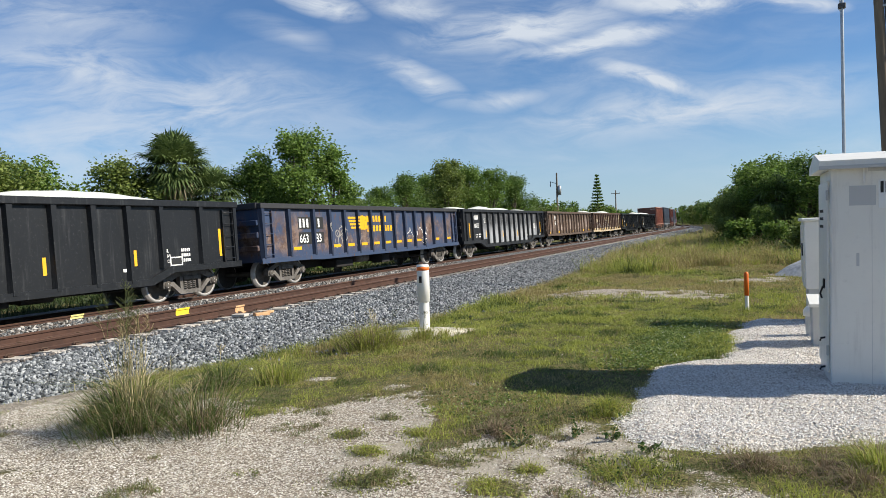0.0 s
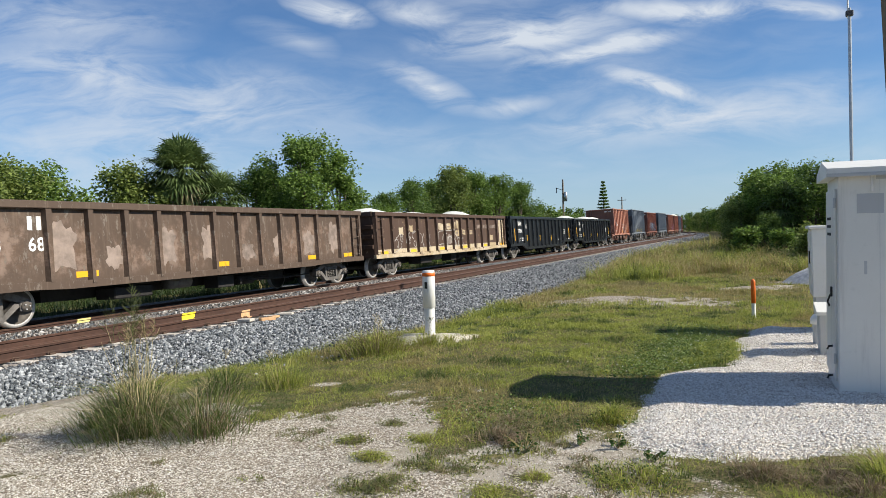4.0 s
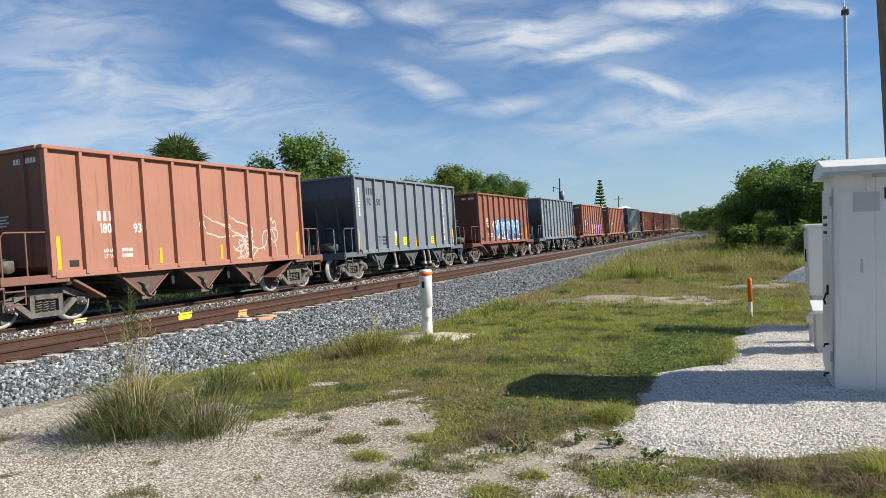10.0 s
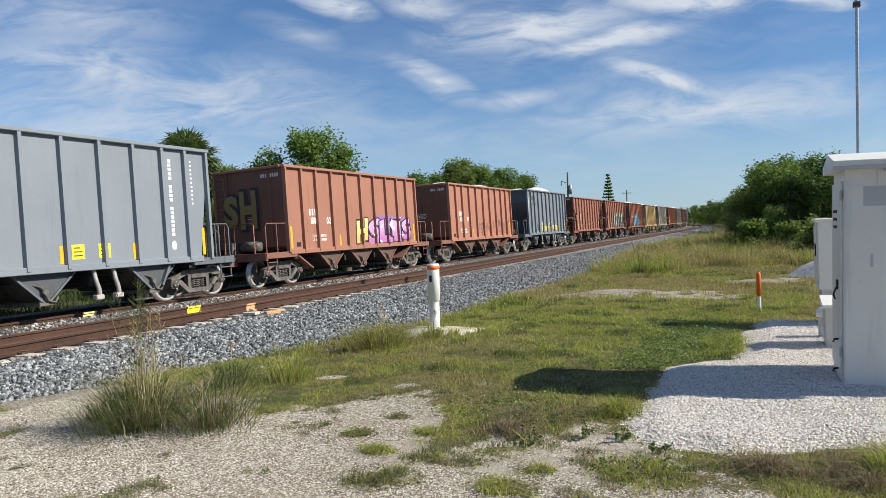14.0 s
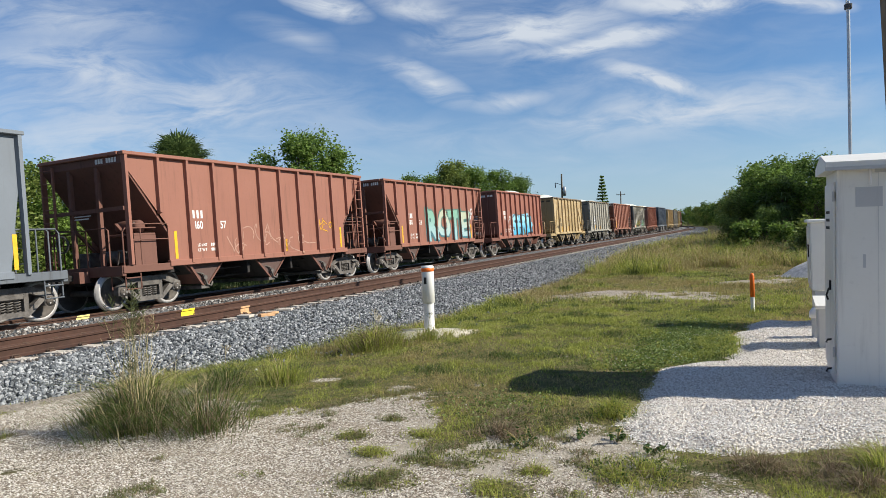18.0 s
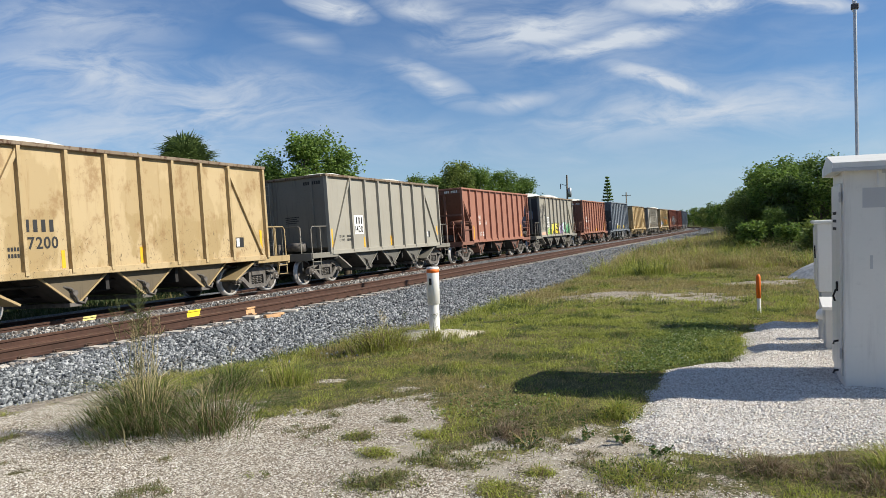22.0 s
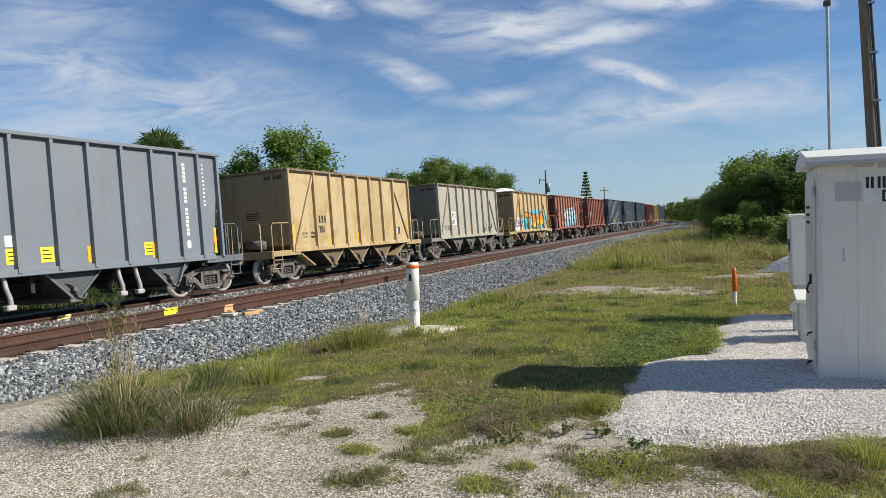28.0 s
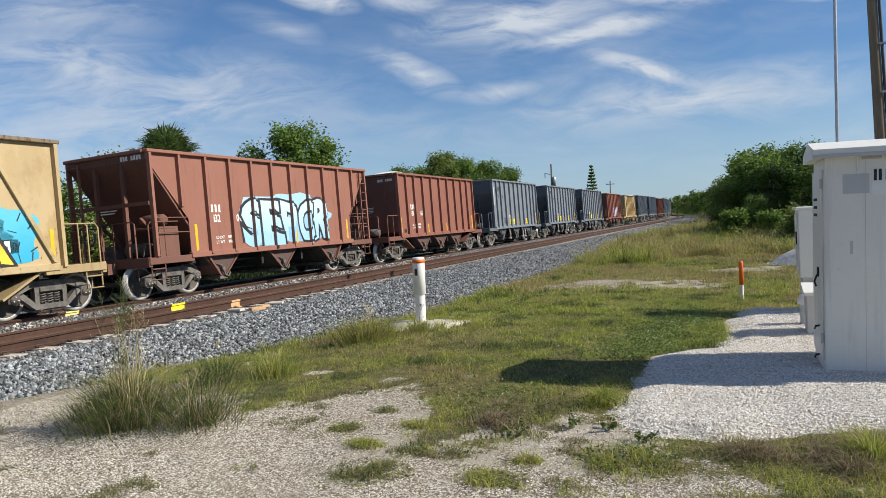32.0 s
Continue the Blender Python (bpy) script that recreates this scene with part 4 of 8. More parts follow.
    if style == "slope":
        for y in (-1.75, 1.2, 1.75):
            d = MB()
            d.tube([(1.36, 0, Z0), (1.40, 0.02, 0.8), (1.40, 0.10, 0.55), (1.36, 0.14, 0.36)], 0.055, 6)
            d.box(1.28, 1.44, 0.0, 0.22, 0.30, 0.42, 0, 0.02)
            part("gate_arm", d.mesh("gate_arm", RIM), car, "pale steel gate arm", pose(0, y, 0))
    u = MB()
    u.box(-0.3, 0.3, -5.9, 5.9, 0.66, 1.02)
    for y in (-4.3, 4.3):
        u.box(-1.4, 1.4, y - 0.12, y + 0.12, 0.85, 1.05)
    for y in (-1.0, 1.2):
        u.box(-1.25, 1.25, y - 0.05, y + 0.05, 0.62, 1.05)
    part("centre_sill", u.mesh("centre_sill", DARK), car)
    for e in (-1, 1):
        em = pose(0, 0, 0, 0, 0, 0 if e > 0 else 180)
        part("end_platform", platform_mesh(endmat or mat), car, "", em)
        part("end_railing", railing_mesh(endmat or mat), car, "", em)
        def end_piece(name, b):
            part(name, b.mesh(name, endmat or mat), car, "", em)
        if style == "open":
            for sd in (-1, 1):
                end_piece("end_post", MB().box(sd * 0.5 - 0.05, sd * 0.5 + 0.05, HL - 0.12, HL - 0.02, 1.1, 3.7))
                end_piece("step_rung", MB().tube([(sd * 1.5, HL - 0.1, 1.75), (sd * 1.5, 4.42, 1.75)], 0.016, 6))
                end_piece("step_rung", MB().tube([(sd * 1.5, HL - 0.1, 2.15), (sd * 1.5, 4.42, 2.15)], 0.016, 6))
                end_piece("end_strut", MB().prism([(4.3, 1.1), (4.4, 1.1), (5.5, 2.2), (5.4, 2.2)], sd * 0.8 - 0.03, sd * 0.8 + 0.03))
            end_piece("end_beam", MB().box(-1.45, 1.45, HL - 0.01, HL + 0.04, 2.5, 2.6))
        elif style == "slope":
            for x in (-1.4, -0.5, 0.5, 1.4):
                end_piece("end_gusset", MB().prism([(4.15, 1.1), (4.62, 1.1), (4.80, 3.3), (4.2, 2.45)], x - 0.02, x + 0.02))
            end_piece("end_box", MB().box(-1.43, 1.43, 3.4, 4.1, 1.1, 2.0, 0, 0.02))
        else:
            for x in (-0.9, 0.9):
                end_piece("end_post", MB().box(x - 0.05, x + 0.05, HL, HL + 0.06, 1.3, Z1 - 0.05))
        part("ladder", cached(("hl", mat.name), lambda: ladder_mesh(2.6, 0.42, 8, mat)), car, "", pose(1.2 * e, e * (HL + 0.03 if style != "open" else HL + 0.05), 1.2, 0, 0, 90 * e))
        if style == "open" and e > 0:
            part("ladder", cached(("hl2", mat.name), lambda: ladder_mesh(2.65, 0.42, 8, mat)), car, "", pose(1.52, e * (HL - 0.27), 1.15))
    if style == "open":
        part("brake_shelf", MB().box(0.35, 1.42, -5.45, -4.75, 1.86, 1.92, 0, 0.01).box(1.36, 1.42, -5.45, -4.75, 1.1, 1.86).mesh("brake_shelf", endmat or mat), car)
        part("air_tank", MB().turned([(-0.42, 0), (-0.42, 0.13), (-0.36, 0.17), (0.3, 0.17), (0.36, 0.13), (0.36, 0)], 14, "x", [0] * 5, (0.95, -5.1, 2.1)).mesh("air_tank", endmat or mat), car)
        part("brake_pipe", MB().tube([(1.2, -5.2, 2.2), (1.38, -5.55, 2.1), (1.42, -5.62, 1.9), (1.40, -5.5, 1.7), (1.36, -5.3, 1.62), (1.36, -5.2, 1.15)], 0.022, 6).mesh("brake_pipe", STEEL), car)
        part("brake_lever", MB().tube([(0.9, -5.55, 1.15), (1.1, -5.66, 1.5), (1.3, -5.6, 1.45)], 0.03, 6).mesh("brake_lever", STEEL), car)
    # brake rods and the train pipe below the centre sill
    rods = MB()
    for x, z in ((0.5, 0.60), (-0.5, 0.66), (0.95, 0.86)):
        rods.tube([(x, -4.6, z), (x + 0.05, -1.5, z - 0.04), (x - 0.03, 1.6, z + 0.02), (x, 4.6, z)], 0.028, 6)
    part("brake_rods", rods.mesh("brake_rods", DARK), car)
    # brake cylinder and reservoir on the near platform
    part("brake_cylinder", MB().turned([(-0.35, 0), (-0.35, 0.17), (0.35, 0.17), (0.35, 0)], 14, "x", [0, 0, 0], (0.25, -5.1, 1.35)).mesh("brake_cylinder", STEEL), car)
    part("brake_valve", MB().box(-0.75, -0.35, -5.35, -4.95, 1.1, 1.5, 0, 0.02).mesh("brake_valve", STEEL), car)
    part("hand_wheel", MB().turned([(-0.02, 0.19), (-0.02, 0.23), (0.02, 0.23), (0.02, 0.19), (-0.02, 0.19)], 16, "y", None, (-0.55, -5.95, 1.75)).mesh("hand_wheel", STEEL), car)
    part("load", heap_mesh(HW - 0.13, HL - 0.06, 2, Z1 - 0.28, seed, high + 0.22), car, "heaped pale crushed limestone")
    for e in (-1, 1):
        add_truck(car, e * (4.64 if style in ("flat", "brace") else 4.78))
    add_couplers(car, 6.63)
    yl = -HL + 0.28 if style != "open" else -4.1
    strips(car, HW - 0.097, [(yl, 1.2, 1.95, 0.1), *[(y, 1.2, 1.6, 0.09) for y in {"slope": (-2.3, 0.36, 2.36), "brace": (-2.27, -0.1)}.get(style, (-1.55, 0.75))], (-yl, 1.2, 1.95, 0.1)])
    return car


BROWN, SALMON, DKBROWN = (0.25, 0.105, 0.075), (0.33, 0.155, 0.108), (0.255, 0.115, 0.082)
GREY, CREAM, SAND = (0.185, 0.208, 0.235), (0.310, 0.291, 0.245), (0.36, 0.264, 0.132)
CARS = {}


def gcol(k, col, **kw):
    return paint("gondola_paint_%s" % "abcdefgh"[k], col, **kw)


def make_cars():
    black = (0.012, 0.013, 0.015)
    grime, navy = paint("chord_grime", (0.035, 0.035, 0.037), dirt=(0.10, 0.09, 0.08), streak=0.4), paint("post_navy", (0.022, 0.032, 0.060), dirt=(0.08, 0.06, 0.05), streak=0.5)
    specs = [
        (gcol(0, black, dirt=(0.26, 0.26, 0.26), streak=0.16, rough=0.38, spec=0.28), "black steel gondola car heaped with crushed limestone", 2, 0.3, None),
        (gcol(1, (0.038, 0.058, 0.108), dirt=(0.09, 0.085, 0.09), streak=0.6, chip=(0.11, 0.06, 0.04), chip_amount=0.12, blotch=(0.105, 0.062, 0.042)), "faded blue gondola car with rust patches and worn yellow lettering", 3, 0.12, None),
        (gcol(2, (0.014, 0.015, 0.017), dirt=(0.30, 0.30, 0.31), streak=0.2), "black gondola car streaked with pale limestone dust", 4, 0.40, None),
        (gcol(3, (0.085, 0.058, 0.042), dirt=(0.20, 0.15, 0.11), streak=0.6, chip=(0.16, 0.13, 0.105), chip_amount=0.2, blotch=(0.12, 0.075, 0.05)), "weathered dark brown gondola car with white numbers", 2, 0.15, None),
        (gcol(4, (0.075, 0.045, 0.032), dirt=(0.16, 0.12, 0.09), streak=0.5, chip=(0.30, 0.22, 0.14), chip_amount=0.0), "rusty brown gondola car with a pale scraped lower edge", 6, 0.31, None),
        (gcol(5, black, dirt=(0.2, 0.2, 0.2), streak=0.12, rough=0.30, spec=0.28), "clean black gondola car with white lettering", 2, 0.1, None),
        (gcol(6, black, dirt=(0.2, 0.2, 0.2), streak=0.10, rough=0.30, spec=0.28), "clean black gondola car heaped with crushed limestone", 4, 0.34, None),
    ]
    for k, (m, label, humps, high, ch) in enumerate(specs):
        CARS[k] = tagged(gondola(k, m, k + 1, humps, high, grime if k == 1 else ch, navy if k == 1 else None, k not in (1, 3, 4), PALE if k == 4 else None, k not in (1, 3, 4)), label, "gondola car", "cars of the freight train")
    kinds = {
        "S": ("flat", SALMON, "salmon brown open hopper car with flat ends", (0.13, 0.07, 0.05)),
        "B": ("flat", BROWN, "red-brown open hopper car with flat ends", (0.12, 0.06, 0.045)),
        "O": ("open", DKBROWN, "dark red-brown hopper car with cut-back side sheets", (0.10, 0.055, 0.04)),
        "P": ("open", SALMON, "red-brown hopper car with cut-back side sheets", (0.13, 0.07, 0.05)),
        "G": ("slope", GREY, "blue-grey hopper car with sloping ends and pale gates", (0.10, 0.105, 0.11)),
        "Y": ("brace", SAND, "faded yellow hopper car with slanting end braces", (0.30, 0.16, 0.07)),
        "C": ("brace", CREAM, "cream hopper car with slanting end braces", (0.24, 0.20, 0.15)),
    }
    order = "SGBGSSGOOBYCPCSGYCYOBGGGBYGGBGGCBSGBY"
    r = rng(77)
    for i, c in enumerate(order):
        k = 7 + i
        style, col, label, dirt = kinds[c]
        v = r.uniform(0.88, 1.12)
        m = paint("hopper_paint_" + chr(97 + i // 26) + chr(97 + i % 26), tuple(q * v for q in col), dirt=dirt, streak=0.55 if c != "G" else 0.25, wear=0.4, chip=(0.035, 0.028, 0.022) if c == "Y" else None, chip_amount=-0.10)
        if c == "Y":
            m = stained("weathered_yellow_" + chr(97 + i // 26) + chr(97 + i % 26), tuple(q * v for q in col), (0.46, 0.352, 0.20), (0.235, 0.135, 0.058), {17: 0.8, 25: 0.35}.get(k, 0.5))
        # ends: car colour darkened to stand for shade, least on yellow, with dirt streaks
        ends = paint("end_shade_dirt_" + c, tuple((0.58 if c != "Y" else 0.92) * q + 0.01 for q in col), dirt=(0.045, 0.038, 0.032) if c != "Y" else (0.16, 0.10, 0.05), streak=0.7, wear=0.6, rough=0.75)
        # outlet bays: a darker, greyer copy of the car's colour with dark streaks
        bay = paint("bay_dark_" + c, tuple(0.26 * q + 0.035 for q in col), dirt=(0.035, 0.03, 0.026), streak=0.7, wear=0.6, rough=0.8)
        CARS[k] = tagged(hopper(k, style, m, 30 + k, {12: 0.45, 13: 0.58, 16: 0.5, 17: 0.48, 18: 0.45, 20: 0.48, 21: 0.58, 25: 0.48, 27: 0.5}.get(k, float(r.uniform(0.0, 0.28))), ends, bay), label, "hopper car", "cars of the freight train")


make_cars()


# ---- loose stones ----
BALLAST = stones("ballast_stone", [(0.040, 0.045, 0.049), (0.095, 0.104, 0.110), (0.18, 0.192, 0.200), (0.29, 0.303, 0.309), (0.50, 0.51, 0.51)])
PEBBLE = stones("tan_pebble", [(0.12, 0.095, 0.07), (0.36, 0.31, 0.24), (0.55, 0.50, 0.41), (0.70, 0.66, 0.58), (0.80, 0.77, 0.71)])
SHELLROCK = stones("white_gravel", [(0.40, 0.35, 0.295), (0.74, 0.69, 0.62), (0.86, 0.815, 0.75), (0.93, 0.90, 0.85)])


def ballast_places():
    r = rng(5)
    out = []
    for lo, hi, dens in ((1.5, 9, 340), (9, 15, 300), (15, 24, 210), (24, 36, 90), (36, 62, 32)):
        n = int((hi - lo) * 4.6 * dens)
        for s, q in zip(r.uniform(lo, hi, n), r.uniform(0, 1, n)):
            toe = lerp_table(TOE, s)
            x = -10.05 + q * (toe + 0.25 + 10.05)
            out.append((x, s, bed_height(x, s) + 0.012))
    # stones that rolled into the grass
    for s, q in zip(r.uniform(7.5, 20, 400), r.exponential(0.45, 500)):
        x = lerp_table(TOE, s) + q
        out.append((x, s, ground_z(x, s) + 0.01))
    return out


scatter_stones("ballast_stones", ballast_places(), (0.015, 0.039), BALLAST, 1, "angular grey granite ballast stones beside the rails", "ballast")


def track_places():
    r = rng(6)
    out = []
    for s, q in zip(r.uniform(1, 34, 11000), r.uniform(0, 1, 11000)):
        x = -14.6 + q * 4.4
        if min(abs(x + 10.912), abs(x + 12.418), abs(x + 14.867)) > 0.12:
            out.append((x, s, bed_height(x, s) + (0.012 if x < -12.7 else -0.006)))
    return out


BROWNBALLAST = stones("rust_stained_stone", [(0.05, 0.042, 0.036), (0.13, 0.11, 0.095), (0.24, 0.21, 0.185), (0.38, 0.35, 0.32), (0.60, 0.57, 0.53)])
scatter_stones("track_stones", track_places(), (0.018, 0.042), BROWNBALLAST, 4, "rust-stained ballast stones between the rails", "ballast")


def pebble_places():
    r = rng(8)
    out = []
    for x, y in zip(r.uniform(-8.2, 1.2, 150000), 2.6 + 5.0 * r.uniform(0, 1, 150000) ** 1.25):
        if r.uniform() < pebbly_at(x, y) + 0.08 and cover_at(x, y) < 0.5 and in_bed(x, y) < 0 and x > lerp_table(TOE, y):
            out.append((x, y, ground_z(x, y) + 0.001))
    return out


scatter_stones("pebbles", pebble_places(), (0.004, 0.0115), PEBBLE, 2, "small tan shell-rock pebbles on the bare ground", "gravel", False, 0.6)


def bed_mat():
    m, nt, b = material("white_gravel_bed", 0.9, 0, 0.2)
    p = world_pos(nt)
    v = nt.nodes.new("ShaderNodeTexVoronoi")
    v.inputs["Scale"].default_value = 30
    nt.links.new(p, v.inputs["Vector"])
    c = mixc(nt, v.outputs["Distance"], (0.80, 0.745, 0.675), (0.42, 0.37, 0.32))
    c = mixc(nt, mathn(nt, "MULTIPLY", noise_n(nt, p, 2.0, 4, 0.6), 0.3), c, (0.66, 0.61, 0.53))
    nt.links.new(c, b.inputs["Base Color"])
    bump(nt, b, mathn(nt, "SUBTRACT", 0.7, v.outputs["Distance"]), 0.8, 0.03)
    return m


def make_white_bed():
    st = 0.09
    idx, vs, fs = {}, [], []
    cells = [(i, j) for i in range(-15, 42) for j in range(56, 148) if in_bed(i * st, j * st) > -0.05]
    for i, j in cells:
        for q in ((i, j), (i + 1, j), (i + 1, j + 1), (i, j + 1)):
            if q not in idx:
                x, y = q[0] * st, q[1] * st
                idx[q] = len(vs)
                vs.append((x, y, ground_z(x, y) - 0.015 + 0.07 * max(0.0, min(1.0, (in_bed(x, y) + 0.04) / 0.35)) + 0.02 * vnoise(x, y, 1.4, 60)))
        fs.append((idx[i, j], idx[i + 1, j], idx[i + 1, j + 1], idx[i, j + 1]))
    tagged(new("gravel_bed", soup("gravel_bed", vs, fs, bed_mat(), True)), "bed of white crushed gravel around the cabinets", "gravel", kind="structure")
    r = rng(12)
    out = []
    for x, y in zip(r.uniform(-1.5, 1.9, 95000), 5.0 + 8.2 * r.uniform(0, 1, 95000) ** 1.3):
        d = in_bed(x, y)
        if d > r.uniform(-0.12, 0.02):
            out.append((x, y, ground_z(x, y) - 0.008 + 0.07 * max(0.0, min(1.0, (d + 0.04) / 0.35)) + 0.02 * vnoise(x, y, 1.4, 60)))
    scatter_stones("white_gravel_stones", out, (0.006, 0.014), SHELLROCK, 3, "loose white gravel stones on the bed", "gravel", False, 0.6)


make_white_bed()

# ---- grass ----
GRASS = leaf_mat("grass_blades", (0.085, 0.130, 0.018), (0.56, 0.575, 0.13), 0.42)
DRYGRASS = leaf_mat("dry_grass_blades", (0.20, 0.175, 0.055), (0.50, 0.41, 0.19), 0.35)
RANK = leaf_mat("rank_grass_blades", (0.040, 0.060, 0.016), (0.165, 0.18, 0.060), 0.3)
STRAW = leaf_mat("straw_stalks", (0.36, 0.30, 0.15), (0.68, 0.58, 0.34), 0.3)
DEADGRASS = leaf_mat("dead_brown_grass", (0.10, 0.068, 0.040), (0.42, 0.32, 0.20), 0.25)
OLIVE = leaf_mat("olive_mat_leaves", (0.060, 0.085, 0.022), (0.24, 0.25, 0.085), 0.3)
CLUMP = leaf_mat("clump_blades", (0.032, 0.062, 0.013), (0.175, 0.22, 0.055), 0.35)
WEED = leaf_mat("weed_leaves", (0.03, 0.07, 0.015), (0.10, 0.17, 0.04), 0.3)
CLOVER = leaf_mat("clover_leaves", (0.065, 0.11, 0.022), (0.24, 0.31, 0.085), 0.3)
FLECK = leaf_mat("white_fleck", (0.62, 0.64, 0.55), (0.85, 0.86, 0.80), 0.3)


def blades(places, height, width, spread, seed, bend=0.6, away=None):
    """Blades as bent tapering strips. places: (n, 3); height: (n,)."""
    r = rng(seed)
    p, h = np.asarray(places), np.asarray(height)
    n = len(p)
    a = r.uniform(0, math.tau, n) if away is None else away + r.normal(0, 0.5, n)
    lean = r.uniform(0.05, spread, n)
    w = r.uniform(width * 0.6, width * 1.3, n)
    d = np.stack([np.cos(a), np.sin(a), np.zeros(n)], 1)
    t = r.uniform(0, math.tau, n)
    e = np.stack([np.cos(t), np.sin(t), np.zeros(n)], 1) * w[:, None]
    up = np.array([0, 0, 1.0])
    mid = p + d * (lean * h * 0.35)[:, None] + up * (h * 0.62)[:, None]
    tip = p + d * (lean * h * (1 + bend))[:, None] + up * (h * (1.0 - 0.25 * lean))[:, None]
    vs = np.stack([p - e, p + e, mid + e * 0.75, mid - e * 0.75, tip], 1).reshape(-1, 3)
    k = 5 * np.arange(n)[:, None]
    fs = np.concatenate([k + [0, 1, 2], k + [0, 2, 3], k + [3, 2, 4]], 1).reshape(-1, 3)
    return vs, fs


def tufts(r, centres, per, radius):
    c = np.repeat(np.asarray(centres), per, 0)
    c[:, :2] += r.normal(0, radius, (len(c), 2))
    return c


def lawn():
    r = rng(21)
    zones = [(-27, -18.9, 1.0, 28.0, 9, 12, 0.22, (0.12, 0.42), 0.012), (-27, -19.6, 28.0, 70.0, 5, 10, 0.25, (0.12, 0.38), 0.014), (-8.8, 3.0, 4.0, 9.0, 480, 6, 0.04, (0.02, 0.075), 0.0030), (-7.6, 2.5, 9.0, 15.0, 330, 6, 0.06, (0.03, 0.10), 0.0042),
             (-6.4, 3.5, 15.0, 28.0, 170, 6, 0.09, (0.04, 0.14), 0.006), (-6.2, 6.0, 24.0, 34.0, 70, 8, 0.12, (0.22, 0.6), 0.008), (-7.0, 10.0, 34.0, 60.0, 20, 9, 0.2, (0.3, 0.7), 0.014)]
    V, F, DV, DF, RV, RF, SV, SF = [], [], [], [], [], [], [], []
    o = od = orank = oshade = 0
    for x0, x1, y0, y1, dens, per, rad, hh, w in zones:
        n = int((x1 - x0) * (y1 - y0) * dens)
        xs, ys, q = r.uniform(x0, x1, n), r.uniform(y0, y1, n), r.uniform(0, 1, n)
        c, dry, rank = [], [], []
        for x, y, u in zip(xs, ys, q):
            if -18.9 < x < lerp_table(TOE, y) + 0.05:
                continue
            if y0 == 24.0 and y < 26.0 + 4.0 * vnoise(x, 1.0, 0.45, 5):
                continue
            cv = cover_at(x, y) if y < 40 else 1.0
            thick = 0.55 + 0.6 * vnoise(x, y, 0.55, 71)
            if cv > (0.24 + 0.5 * u if y < 7.5 else 0.38 + 0.3 * u) and u < thick + 0.3:
                pale = -1 if x < -19 else 0.7 * vnoise(x, y, 0.35, 55) + 0.6 * vnoise(x, y, 1.3, 56) + (0.3 if y > 17 else -0.05) + r.uniform(-0.3, 0.3)
                (dry if pale > 0.2 else rank if x < -18 or vnoise(x, y, 1.7, 77) + 0.5 * vnoise(x, y, 5, 78) > 0.22 else c).append((x, y, ground_z(x, y) - 0.01 if x > -18 else max(ground_z(x, y), bed_height(x, y) if x > -21.5 else -9) - 0.01))
        for lst, kind in ((c, 0), (dry, 1), (rank, 2)):
            if not lst:
                continue
            t = tufts(r, lst, per, rad)
            tall = np.array([0.55 + 1.1 * max(0, vnoise(px, py, 0.8, 33)) + 1.6 * max(0, vnoise(px, py, 2.3, 34)) + (1.6 * max(0, 1 - (px - lerp_table(TOE, py)) / 1.3) if 6.5 < py < 26 and px > -10 else 0) for px, py, _ in t])
            v, f = blades(t, r.uniform(*hh, len(t)) * tall, w, 1.25, int(r.integers(1e6)))
            if kind == 0:
                V.append(v), F.append(f + o)
                o += len(v)
            elif kind == 2 and x1 < -18:
                SV.append(v), SF.append(f + oshade)
                oshade += len(v)
            elif kind == 2:
                RV.append(v), RF.append(f + orank)
                orank += len(v)
            else:
                DV.append(v), DF.append(f + od)
                od += len(v)
    tagged(new("grass", soup("grass", np.concatenate(V), np.concatenate(F), GRASS)), "short green grass in uneven patches", "grass", kind="stuff")
    tagged(new("rank_grass", soup("rank_grass", np.concatenate(RV), np.concatenate(RF), CLUMP)), "darker green grass in tufts among the lawn", "grass", kind="stuff")
    # far-side weeds: leaf colour darkened to stand for shade behind the train
    tagged(new("rough_grass", soup("rough_grass", np.concatenate(SV), np.concatenate(SF), leaf_mat("shade_weeds", (0.012, 0.028, 0.007), (0.055, 0.085, 0.022), 0.2))), "rough weeds on the far side of the tracks, shade in their colour", "grass", kind="stuff")
    tagged(new("dry_grass", soup("dry_grass", np.concatenate(DV), np.concatenate(DF), DRYGRASS)), "yellowing dry grass among the green", "grass", kind="stuff")


lawn()


def sparse_growth():
    """Scattered low leaves, runners and dead litter on the bare ground."""
    r = rng(23)
    live, dead = [], []
    for x, y in zip(r.uniform(-7.5, 1.2, 60000), r.uniform(3.2, 7.4, 60000)):
        cv = cover_at(x, y)
        q = vnoise(x, y, 1.4, 120) + 0.7 * vnoise(x, y, 4.5, 121)
        if 0.05 < cv < 0.6 and in_bed(x, y) < -0.02 and x > lerp_table(TOE, y) + 0.3 and q > 0.62 - 0.5 * cv:
            (live if r.uniform() < 0.6 else dead).append((x, y, ground_z(x, y) - 0.002))
    for name, lst, mat, hh, label in (("creeping_growth", live, OLIVE, (0.012, 0.05), "thin creeping green growth on bare ground"), ("plant_litter", dead, DEADGRASS, (0.01, 0.045), "dead brown plant litter on bare ground")):
        t = tufts(r, lst, 4, 0.025)
        v, f = blades(t, r.uniform(*hh, len(t)), 0.0028, 2.2, 77)
        tagged(new(name, soup(name, v, f, mat)), label, "low plants", kind="stuff")


sparse_growth()


